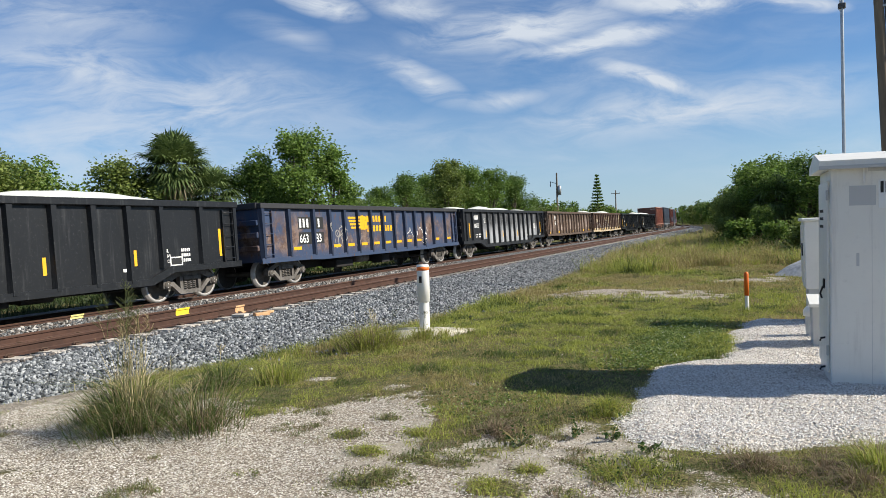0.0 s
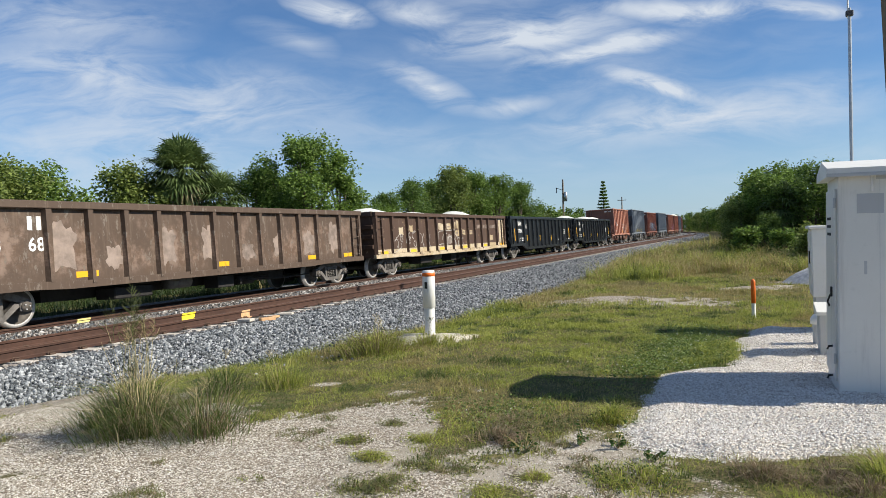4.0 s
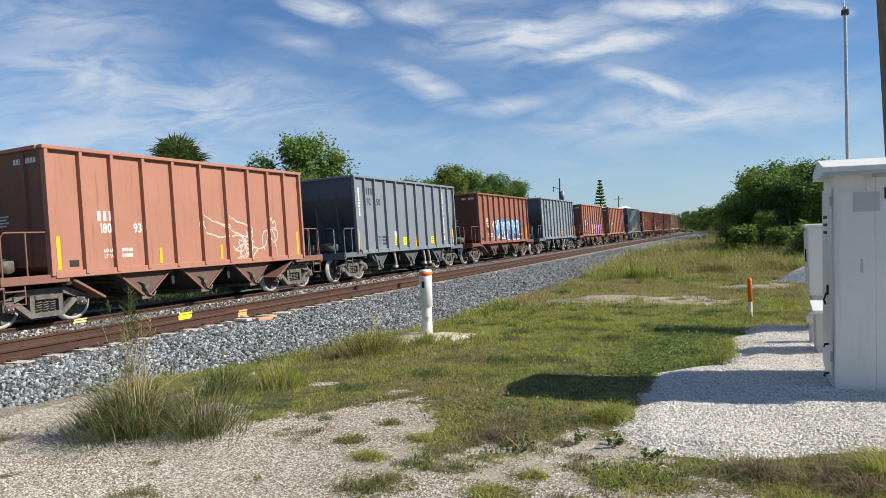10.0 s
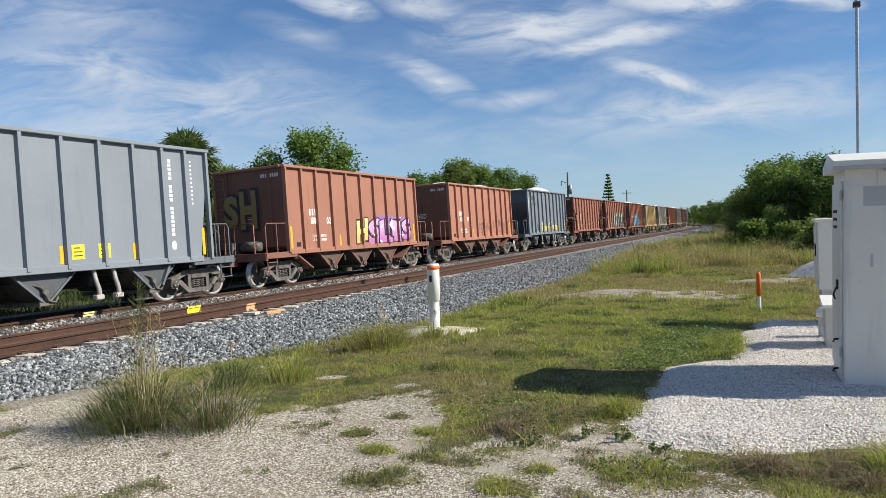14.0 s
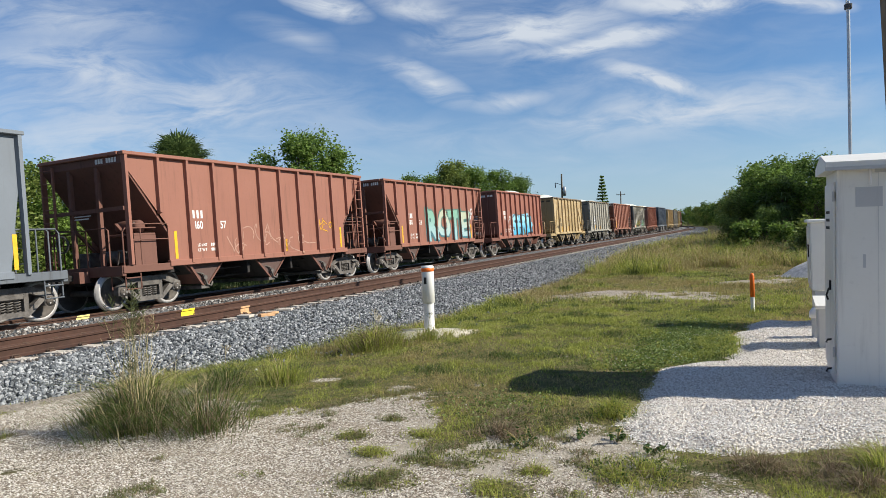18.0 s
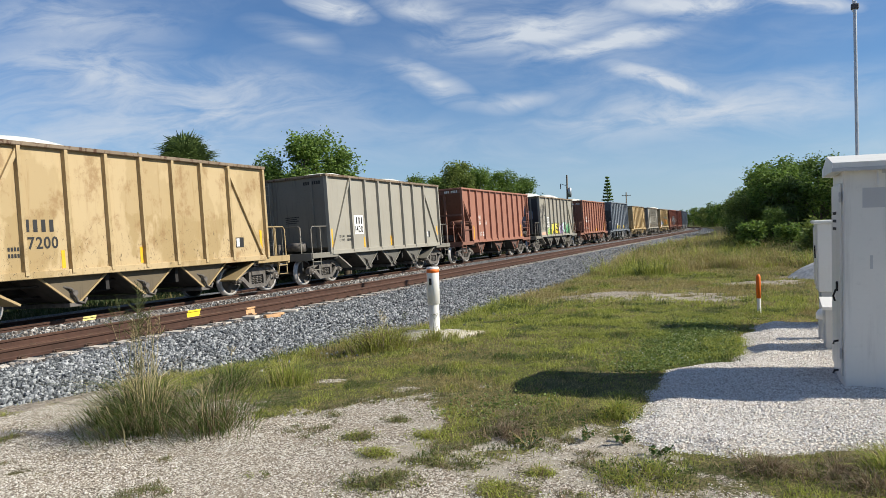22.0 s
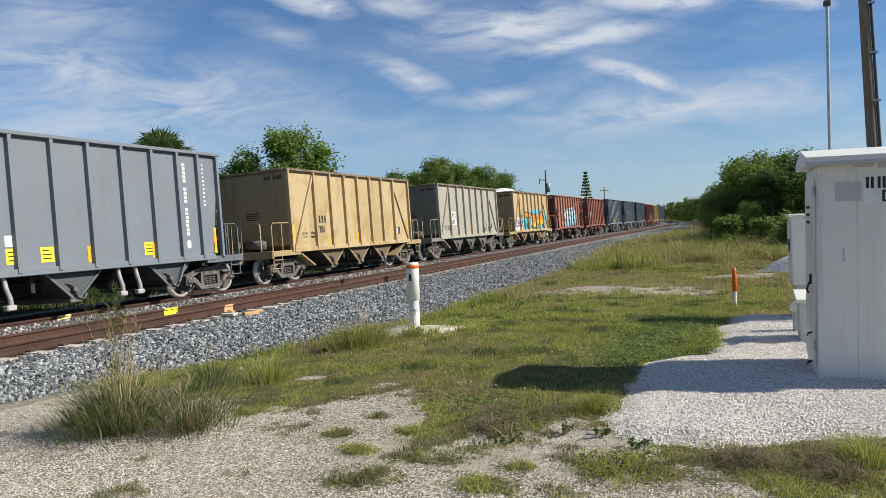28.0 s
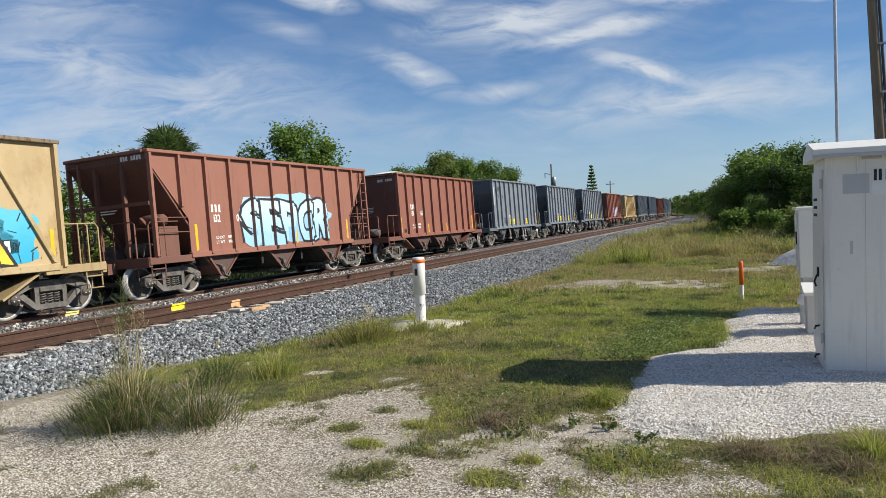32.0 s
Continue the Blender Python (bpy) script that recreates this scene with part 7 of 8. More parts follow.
def graffiti(car, word, y0, y1, z0, z1, fills, outline, back, seed, ribs, label, edge=None):
    """A sprayed piece: a patch behind, thick outlined letters of uneven height and tilt before it."""
    r = rng(seed)
    kw = dict(ribs=ribs)
    if back is not None:
        V, F = blob(y0 - 0.25, y1 + 0.25, z0 - 0.02, z1 + 0.12, seed)
        on_side(car, "spray_patch", V, F, back, 0, label + ", sprayed background", **kw)
    n = len(word)
    step = (y1 - y0) / n
    for i, ch in enumerate(word):
        w, h = step * r.uniform(1.16, 1.36), (z1 - z0) * r.uniform(0.8, 1.0)
        yc, zb, sh = y0 + (i + 0.5) * step, z0 + (z1 - z0 - h) * r.uniform(0, 1), r.uniform(-0.16, 0.16)
        for off, mat, lay in ((0.10, outline, 1 + (i % 2) * 2), (0.05, fills[i % len(fills)], 2 + (i % 2) * 2)):
            v, f, a, b = GLYPHS[ch, off]
            cx, lo, hi = (a + b) / 2, float(v[:, 1].min()), float(v[:, 1].max())
            k0 = GLYPHS[ch, 0.10]
            wide, tall = k0[3] - k0[2], 1.22
            V = []
            for p in v:
                u, q = (p[0] - cx) / wide * w, (p[1] + 0.11) / tall * h
                V.append((yc + u * (1 + 0.12 * math.sin(3.0 * q + i)) + sh * (q - h / 2), zb + q + 0.06 * math.sin(5 * u + i * 2)))
            on_side(car, "spray_letter", V, f, mat, lay, label if lay < 3 else "", **kw)
    if edge is not None:
        for j in range(10):
            y, z, L = r.uniform(y0, y1), r.uniform(z0, z1), r.uniform(0.1, 0.3)
            V = [(y, z), (y + L, z + L * r.uniform(-1, 1)), (y + L + 0.03, z + L * r.uniform(-1, 1) + 0.02), (y + 0.03, z + 0.03)]
            on_side(car, "spray_stroke", V, [(0, 1, 2, 3)], edge, 5)


def scrawl(car, y, z, w, h, mat, seed, ribs, strokes=7, thick=0.022, sheet=1.45, face=1.555, half=0.05):
    """A thin hand-drawn tag, not readable: a few looping strokes."""
    r = rng(seed)
    V, F = [], []
    for s in range(strokes):
        p = np.array([y + w * (s + r.uniform(0, 0.6)) / strokes, z + h * r.uniform(0.1, 0.9)])
        a = r.uniform(0, math.tau)
        turn = r.uniform(-0.9, 0.9)
        for q in range(9):
            d = np.array([math.cos(a), math.sin(a)]) * h * 0.17
            nrm = np.array([-math.sin(a), math.cos(a)]) * thick / 2
            o = len(V)
            V += [tuple(p - nrm), tuple(p + d - nrm), tuple(p + d + nrm), tuple(p + nrm)]
            F.append((o, o + 1, o + 2, o + 3))
            p = p + d
            a += turn + r.uniform(-0.35, 0.35)
            if not (z < p[1] < z + h):
                a = -a
    on_side(car, "tag", V, F, mat, 1, "thin sprayed tag", ribs, half, sheet, face)


def stroke(car, pts, thick, mat, ribs=(), sheet=1.45, face=1.555, half=0.05, layer=1):
    """A smooth sprayed line through the points given."""
    p = np.array(pts, float)
    t = np.linspace(0, len(p) - 1, 6 * (len(p) - 1) + 1)
    q = []
    for u in t:
        i = min(int(u), len(p) - 2)
        f, a, b = u - i, p[i], p[i + 1]
        m0, m1 = (p[i + 1] - p[max(i - 1, 0)]) / 2, (p[min(i + 2, len(p) - 1)] - p[i]) / 2
        q.append((2 * f ** 3 - 3 * f ** 2 + 1) * a + (f ** 3 - 2 * f ** 2 + f) * m0 + (3 * f ** 2 - 2 * f ** 3) * b + (f ** 3 - f ** 2) * m1)
    q = np.array(q)
    d = np.gradient(q, axis=0)
    d /= np.linalg.norm(d, axis=1)[:, None] + 1e-9
    n = np.stack([-d[:, 1], d[:, 0]], 1) * thick / 2
    V = [tuple(v) for pair in zip(q - n, q + n) for v in pair]
    F = [(2 * i, 2 * i + 2, 2 * i + 3, 2 * i + 1) for i in range(len(q) - 1)]
    on_side(car, "spray_stroke", V, F, mat, layer, "", ribs, half, sheet, face)


def plate(car, y0, y1, z0, z1, mat, name, label, sheet=1.45, layer=0, ribs=(), half=0.05, face=1.555):
    on_side(car, name, [(y0, z0), (y1, z0), (y1, z1), (y0, z1)], [(0, 1, 2, 3)], mat, layer, label, ribs, half, sheet, face)


def end_marks(car, half, z, mat):
    """Bars high on the end wall that faces the camera."""
    b = MB()
    x = 0.55
    for i in range(8):
        if i != 3:
            b.box(x, x + 0.07, -half - 0.004, -half, z, z + 0.12)
        x += 0.095
    tagged(part("end_marking", b.mesh("end_marking", mat), car), kind="stuff")
    b = MB()
    for i in range(4):
        b.box(-0.35, 0.25 - 0.08 * (i % 2), -half - 0.004, -half, z - 1.15 - 0.07 * i, z - 1.12 - 0.07 * i)
    tagged(part("data_panel", b.mesh("data_panel", mat), car), kind="stuff")


def dust_mat():
    """Black sheet under pale dust: thick below the top edge, washed off in runs and flecks."""
    m, nt, b = material("limestone_dust", 0.75)
    o = coords(nt)
    sep = nt.nodes.new("ShaderNodeSeparateXYZ")
    nt.links.new(o, sep.inputs[0])
    # each sheet grows paler towards its trailing post and its foot
    across = mathn(nt, "FRACT", mathn(nt, "DIVIDE", mathn(nt, "ADD", sep.outputs[1], 8.2), 1.025))
    run = noise_n(nt, stretch(nt, o, 2.0, 2.0, 0.5), 1.3, 7, 0.6)
    fleck = noise_n(nt, o, 13, 6, 0.75)
    f = mathn(nt, "ADD", mathn(nt, "MULTIPLY", ramp(nt, across, 0.12, 0.95), 0.22), mathn(nt, "MULTIPLY", ramp(nt, sep.outputs[2], 2.1, 1.2), 0.48))
    f = mathn(nt, "ADD", f, mathn(nt, "MULTIPLY", mathn(nt, "SUBTRACT", run, 0.5), 1.2))
    f = mathn(nt, "ADD", f, mathn(nt, "MULTIPLY", mathn(nt, "SUBTRACT", fleck, 0.5), 1.0), clamp=True)
    nt.links.new(mixc(nt, f, (0.013, 0.014, 0.016), (0.42, 0.43, 0.45)), b.inputs["Base Color"])
    return m


def letter_cars():
    g = 1.43
    gr = GONDOLA_POSTS
    SIGNY = plain("placard_yellow", (0.85, 0.66, 0.04), 0.5, 0, 0.06, 4, 0.0)
    GOLD = paint("worn_gold_lettering", (0.70, 0.37, 0.015), dirt=(0.30, 0.17, 0.04), wear=0.2, streak=0.4, chip=(0.14, 0.085, 0.05), chip_amount=0.1)
    SCUFF = plain("scuffed_primer", (0.22, 0.17, 0.14), 0.85, 0, 0.45, 4, 0.1)
    # gondolas in order
    c = CARS[0]
    small_lines(c, 5.35, 1.35, WHITE, g, ("IL", "IW", "CU FT"))
    plate(c, 5.45, 5.9, 0.98, 1.22, WHITE, "stencil_box", "white stencilled box", g)
    plate(c, 5.49, 5.86, 1.01, 1.19, BLACKINK, "stencil_box", "", g, 1)
    plate(c, 3.9, 4.15, 0.92, 1.0, WHITE, "label", "small white label", g)
    c = CARS[1]
    for y in (-6.02, -5.04):
        plate(c, y, y + (0.76 if y < -6 else 0.58), 1.87, 2.3, BLACKINK, "black_plate", "black stencil plate", g)
        plate(c, y, y + (0.76 if y < -6 else 0.58), 1.34, 1.76, BLACKINK, "black_plate", "", g)
    mark(c, 3, -5.96, 1.93, 0.31, WHITE, g, 1)
    mark(c, 1, -4.82, 1.93, 0.31, WHITE, g, 1)
    write(c, "663", -5.98, 1.40, 0.30, WHITE, "number", g, 0.86, 1)
    write(c, "83", -5.0, 1.40, 0.30, WHITE, "number", g, 0.9, 1)
    for i in range(4):
        plate(c, -2.72 + 0.06 * (3 - i), -2.0, 1.84 + 0.13 * i, 1.92 + 0.13 * i, GOLD, "gold_stripe", "worn gold stripes", g, 1, gr, 0.075, 1.545)
    V, F = blob(-2.0, -1.25, 1.78, 2.36, 6, 40, 0.04)
    on_side(c, "gold_emblem", V, F, GOLD, 2, "worn gold emblem", gr, 0.075, g, 1.545)
    for row, n, z in ((0, 7, 2.1), (1, 10, 1.7)):
        for i in range(n):
            y = -1.28 + 0.25 * i
            plate(c, y, y + 0.17, z, z + 0.25, GOLD, "gold_bar", "", g, 1)
    for i, y in enumerate(gr[1:-1]):
        r0 = rng(400 + i)
        if i in (4, 8, 12):
            scrawl(c, y + 0.2, 1.15 + r0.uniform(0, 0.2), 0.55, 0.5, SCUFF, 60 + i, gr, 4, 0.025, g, 1.545, 0.075)
        if i not in (1, 10):
            plate(c, y + 0.25, y + 0.72, 1.16, 1.27, GOLD, "reflector", "worn yellow reflective strip", g, 2)
    scrawl(c, -3.95, 1.2, 1.2, 0.75, plain("faint_spray", (0.32, 0.30, 0.27), 0.7, 0, 0.2, 6, 0.0), 5, gr, 6, 0.03, g, 1.545, 0.075)
    scrawl(c, 2.9, 1.1, 1.6, 0.7, WHITE, 6, gr, 5, 0.03, g, 1.545, 0.075)
    for k, num in ((2, "100333"), (5, "100306"), (6, "100323")):
        c = CARS[k]
        mark(c, 4, -6.2, 2.15, 0.25, WHITE, g)
        write(c, num, -6.22, 1.68, 0.25, WHITE, "number", g, 0.80)
        small_lines(c, -6.1, 1.25, WHITE, g)
        plate(c, -4.6, -4.38, 1.95, 2.2, WHITE, "stencil_box", "white stencilled box", g)
        plate(c, -4.57, -4.41, 1.98, 2.17, BLACKINK, "stencil_box", "", g, 1)
        write(c, "C", -4.54, 2.02, 0.1, WHITE, "small_lettering", g, 1.0, 2)
        small_lines(c, 5.2, 1.75, WHITE, g, ("IL", "IW", "CU FT"))
        plate(c, 3.9, 4.15, 1.0, 1.08, WHITE, "label", "small white label", g)
        plate(c, -3.0, -2.75, 0.9, 0.96, WHITE, "label", "", g)
        V, F, _ = bars_shape([0.06] * 16, 0.06, 0.02)
        on_side(c, "data_bar", moved(V, 6.5, 1.0), F, WHITE, 0, sheet=g)
    DUST = dust_mat()
    for a, b in zip(gr[1:-2], gr[2:-1]):
        zb = 0.72 if max(abs(a), abs(b)) < 4.7 else 1.0
        if a < -5.5 < b:
            continue
        plate(CARS[2], a + 0.1, b - 0.1, zb, 2.5, DUST, "dusty_panel", "black panel coated with pale limestone dust", g, -0.5)
    c = CARS[3]
    mark(c, 2, -6.65, 2.1, 0.3, WHITE, g)
    mark(c, 2, -5.6, 2.1, 0.3, WHITE, g)
    write(c, "663", -6.7, 1.65, 0.3, WHITE, "number", g, 0.8)
    write(c, "68", -5.6, 1.65, 0.3, WHITE, "number", g, 0.9)
    for y in (-7.4, -4.2, 0.3, 4.9, 7.2):
        plate(c, y - 0.3, y + 0.3, 1.0, 1.14, GOLD, "reflector", "worn yellow reflective strip", g, 1)
    for i in range(9):
        r0 = rng(700 + i)
        y = -6.9 + i * 1.6
        V, F = blob(y, y + r0.uniform(0.5, 0.95), 1.1, 1.6 + r0.uniform(0, 0.8), 80 + i, 30, 0.25)
        on_side(c, "scuff", V, F, SCUFF, 0, "scuffed bare patch", sheet=g)
    c = CARS[4]
    low = [(-8.05, 0.98), (-5.35, 0.98), (-4.65, 0.94), (4.65, 0.94), (5.35, 0.98), (8.05, 0.98), (8.05, 1.16), (-8.05, 1.16)]
    on_side(c, "pale_band", low, [(0, 1, 6, 7), (1, 2, 5, 6)[:4], (2, 3, 4, 5)], PALE, 0, "scraped pale band along the lower edge", gr, 0.06, g, 1.545)
    for y in (-7.3, -4.6, -1.4, 1.6, 4.65, 7.6):
        plate(c, y - 0.3, y + 0.3, 0.97, 1.09, YELLOW, "reflector", "yellow reflective strip", g, 1)
    for i, (y0, y1, z0, z1) in enumerate(((-1.7, -1.13, 1.96, 2.27), (-0.72, -0.17, 1.97, 2.26), (0.21, 0.48, 2.0, 2.38), (0.56, 0.81, 2.02, 2.4), (0.35, 0.87, 1.64, 1.92), (1.31, 1.77, 1.68, 1.94),
                                          (2.34, 2.79, 1.68, 1.92), (5.55, 6.1, 1.28, 1.6), (-4.9, -4.5, 1.9, 2.2), (-5.9, -5.5, 1.75, 2.1))):
        r0 = rng(90 + i)
        q = [(a + r0.uniform(-0.04, 0.04), b + r0.uniform(-0.04, 0.04)) for a, b in ((y0, z0), ((y0 + y1) / 2, z0), (y1, z0), (y1, (z0 + z1) / 2), (y1, z1), ((y0 + y1) / 2, z1), (y0, z1), (y0, (z0 + z1) / 2))]
        on_side(c, "scraped_patch", q, [tuple(range(8))], PALE, 0, "pale scraped patch", sheet=g)
        if i in (1, 4, 5, 6):
            plate(c, y0 + 0.1, y1 - 0.12, z0 + 0.1, z0 + 0.17, SCUFF, "worn_bar", "", g, 1)
    chalk = plain("faint_white_spray", (0.42, 0.40, 0.37), 0.7, 0, 0.2, 6, 0.0)
    for line in (((-1.83, 1.22), (-1.73, 1.55), (-1.68, 1.86), (-0.82, 1.90), (0.14, 1.92), (0.35, 1.72), (0.75, 1.52), (1.22, 1.50)), ((-1.34, 1.45), (-1.13, 1.72), (-0.82, 1.78), (-0.72, 1.5), (-0.82, 1.2), (-0.51, 1.12)),
                 ((-0.7, 1.12), (-0.61, 1.5), (-0.3, 1.62), (-0.0, 1.4), (0.06, 1.12)), ((0.17, 1.85), (0.28, 1.5), (0.41, 1.25), (0.43, 1.08)), ((0.59, 1.55), (0.73, 1.3), (0.64, 1.12), (0.96, 1.1), (1.16, 1.3), (1.24, 1.05), (1.37, 1.0)), ((-1.83, 1.22), (-1.34, 1.25), (-0.72, 1.2))):
        stroke(c, line, 0.035, chalk, gr, g, 1.545, 0.075)
    V, F = blob(-1.1, 0.5, 1.15, 1.75, 33, 40, 0.3)
    on_side(c, "spray_haze", V, F, plain("thin_spray_haze", (0.20, 0.165, 0.14), 0.8, 0, 0.5, 3, 0.1), 0, "thin haze of white spray", sheet=g)
    plate(c, 7.15, 7.95, 1.12, 2.6, PALE, "pale_end", "pale peeling end panel", g)
    V, F, _ = bars_shape([0.13] * 9, 0.2, 0.08)
    on_side(c, "faded_bar", moved(V, 3.5, 2.0), F, SCUFF, 1, "faded lettering worn to bars", sheet=g)
    V, F, _ = bars_shape([0.13] * 7, 0.2, 0.08)
    on_side(c, "faded_bar", moved(V, 5.6, 2.0), F, SCUFF, 1, sheet=g)
    for i in range(3):
        scrawl(c, -6.4 + 1.3 * i, 1.2, 1.0, 0.6, chalk, 20 + i, gr, 4, 0.03, g, 1.545, 0.075)

    # hoppers
    flat, slope, opn, brace = (ribs_of(q) for q in ("flat", "slope", "open", "brace"))
    for k, a, b in ((7, "180", "93"), (9, "158", "40"), (11, "180", "02"), (12, "180", "77"), (16, "158", "49"), (21, "180", "33"), (27, "151", "65")):
        c = CARS[k]
        dz = 0.2 if k == 16 else 0.0
        mark(c, 3, -3.42, 2.31 + dz, 0.23, WHITE)
        write(c, a, -3.35, 2.02 + dz, 0.23, WHITE, "number", narrow=0.78)
        write(c, b, -2.38, 2.02 + dz, 0.23, WHITE, "number", narrow=0.82)
        small_lines(c, -3.3, 1.55, WHITE)
        plate(c, -4.25, -4.0, 1.25, 1.4, BLACKINK, "stencil_box", "small black stencil", layer=0)
        end_marks(c, HALF["flat"], 3.62, WHITE)
    for k, a, b in ((8, "192", "50"), (10, "195", "26"), (13, "192", "94"), (22, "192", "37"), (28, "195", "06"), (29, "192", "40"), (30, "192", "11")):
        c = CARS[k]
        mark(c, 3, -3.98, 3.42, 0.28, BLACKINK)
        write(c, a, -3.98, 3.0, 0.28, BLACKINK, "number", narrow=0.74)
        write(c, b, -3.16, 3.0, 0.28, BLACKINK, "number")
        small_lines(c, -3.35, 1.62, BLACKINK, rows=("LD LMT", "LT WT", "CU FT"))
        # upright bars where a company name runs up the side
        for y, n, z, h in ((-4.62, 10, 2.55, 0.085), (3.62, 18, 1.75, 0.085), (4.4, 11, 2.6, 0.05)):
            for i in range(n):
                if (y, i) in ((3.62, 7), (3.62, 12)):
                    continue
                plate(c, y, y + h * 1.25, z + i * 0.115, z + i * 0.115 + h, WHITE, "name_bar", "")
        V, F = blob(3.59, 3.75, 1.38, 1.62, 7, 20, 0.05)
        on_side(c, "emblem", V, F, WHITE, 0, "small white emblem")
        for y, top in (((-1.7, True), (-0.9, False), (2.05, False)) if k != 10 else ((0.62, False), (1.33, False))):
            plate(c, y, y + 0.33, 1.28, 1.62, SIGNY, "placard", "yellow warning placard", layer=0)
            plate(c, y, y + 0.33, 1.66, 1.9, WHITE if top else BLACKINK, "placard", "", layer=0) if top else None
            for i in range(3):
                plate(c, y + 0.05, y + 0.27 - 0.05 * (i == 2), 1.35 + 0.09 * i, 1.375 + 0.09 * i, BLACKINK, "placard_bar", "", layer=1)
    for k, a, b in ((14, "160", "57"), (15, "160", "24"), (19, "150", "56"), (26, "132", "06")):
        c = CARS[k]
        mark(c, 3, -3.42, 2.29, 0.22, WHITE)
        write(c, a, -3.34, 2.0, 0.22, WHITE, "number", narrow=0.78)
        write(c, b, -2.34, 2.0, 0.22, WHITE, "number", narrow=0.82)
        small_lines(c, -3.3, 1.5, WHITE)
        end_marks(c, HALF["open"], 3.72, WHITE)
    for k, num, patch in ((17, "7200", False), (18, "1420", True), (20, "1421", True), (23, "7181", False), (24, "1415", True), (25, "7183", False)):
        c = CARS[k]
        if patch:
            plate(c, -2.95, -2.28, 1.72, 2.46, WHITE, "number_patch", "white patch behind the number")
        mark(c, 3 if patch else 4, -2.82 if patch else -3.12, 2.12 if patch else 2.02, 0.26 if patch else 0.27, BLACKINK, layer=1)
        write(c, num, -2.90 if patch else -3.08, 1.79 if patch else 1.66, 0.26, BLACKINK, "number", narrow=0.86 if patch else 0.92, layer=1)
        small_lines(c, -4.05, 1.62, BLACKINK)
        end_marks(c, HALF["brace"], 3.6, BLACKINK)
        plate(c, 3.4, 3.75, 1.45, 1.75, BLACKINK, "stencil_box", "black and white stencil")
        plate(c, 3.43, 3.56, 1.48, 1.72, WHITE, "stencil_box", "", layer=1)

    W_ = spray("spray_white", (0.72, 0.74, 0.76), (0.78, 0.79, 0.8), 0, 4)
    K_ = spray("spray_black", (0.02, 0.02, 0.025), (0.03, 0.03, 0.04), 0, 4)
    bl = spray("spray_blue_fade", (0.035, 0.075, 0.19), (0.16, 0.36, 0.55), 1.3, 2.4)
    graffiti(CARS[9], "NORMEL", -2.1, 3.2, 1.15, 2.45, [bl], W_, spray("spray_navy", (0.03, 0.06, 0.15), (0.08, 0.17, 0.32), 1.2, 2.4), 3, flat, "blue and white graffiti lettering")
    scrawl(CARS[9], -3.55, 1.7, 0.7, 0.4, K_, 41, flat, 5)
    scrawl(CARS[9], 3.0, 1.9, 0.7, 0.5, K_, 42, flat, 5)
    graffiti(CARS[11], "SLIS", 0.55, 4.2, 1.15, 2.25, [spray("spray_pink", (0.42, 0.16, 0.36), (0.62, 0.36, 0.58), 1.2, 2.1)], K_, spray("spray_purple", (0.14, 0.06, 0.22), (0.30, 0.14, 0.34), 1.2, 2.1), 8, flat, "pink and purple graffiti lettering", W_)
    graffiti(CARS[11], "H", -0.3, 0.4, 1.15, 2.3, [spray("spray_gold", (0.6, 0.42, 0.12), (0.75, 0.6, 0.25), 1.2, 2.2)], K_, None, 9, flat, "gold graffiti letter")
    RD = spray("spray_dark_red", (0.22, 0.03, 0.03), (0.28, 0.05, 0.05), 0, 4)
    for i, (y, m) in enumerate(((-0.6, K_), (0.5, RD), (1.9, RD), (2.8, K_), (3.6, K_))):
        scrawl(CARS[12], y, 1.25, 0.55, 0.85, m, 50 + i, flat, 4)
    for i in range(3):
        scrawl(CARS[7], 1.0 + 0.85 * i, 1.25, 0.6, 0.95, plain("chalky_spray", (0.60, 0.52, 0.46), 0.7, 0, 0.25, 6, 0.0), 90 + i, flat, 5, 0.035)
    scrawl(CARS[13], 0.2, 1.25, 1.0, 0.6, SIGNY, 60, slope, 5, 0.04)
    scrawl(CARS[13], 1.2, 1.3, 0.7, 0.5, W_, 61, slope, 5, 0.04)
    scrawl(CARS[14], -1.6, 1.3, 3.4, 0.8, plain("faint_pink_spray", (0.40, 0.24, 0.18), 0.7, 0, 0.2, 6, 0.0), 62, opn, 12, 0.035)
    scrawl(CARS[14], 2.6, 1.9, 0.9, 0.4, GOLD, 63, opn, 5, 0.03)
    mint = spray("spray_mint_fade", (0.30, 0.46, 0.47), (0.20, 0.39, 0.29), 1.5, 2.5)
    graffiti(CARS[15], "ROTE", -1.6, 3.9, 1.15, 2.85, [mint, spray("spray_mint_pale", (0.33, 0.47, 0.48), (0.42, 0.45, 0.33), 1.4, 2.4)], spray("spray_dark_teal", (0.05, 0.14, 0.17), (0.09, 0.17, 0.14), 1.2, 2.6), None, 12, opn, "mint green graffiti lettering with dark edges")
    scrawl(CARS[15], 3.72, 2.3, 0.5, 0.55, W_, 64, opn, 6, 0.04)
    sky_ = spray("spray_sky_blue", (0.06, 0.38, 0.62), (0.30, 0.62, 0.74), 1.2, 2.4)
    graffiti(CARS[16], "SHRL", -1.8, 2.5, 1.15, 2.55, [sky_], K_, spray("spray_sky_back", (0.10, 0.40, 0.58), (0.2, 0.5, 0.65), 1.2, 2.4), 13, flat, "sky blue graffiti lettering with black edges")
    scrawl(CARS[16], -2.4, 1.4, 0.8, 0.7, W_, 65, flat, 6, 0.025)
    yel = spray("spray_yellow", (0.62, 0.48, 0.04), (0.72, 0.62, 0.12), 1.2, 2.0)
    lil = spray("spray_lilac", (0.50, 0.38, 0.62), (0.62, 0.52, 0.72), 1.2, 2.0)
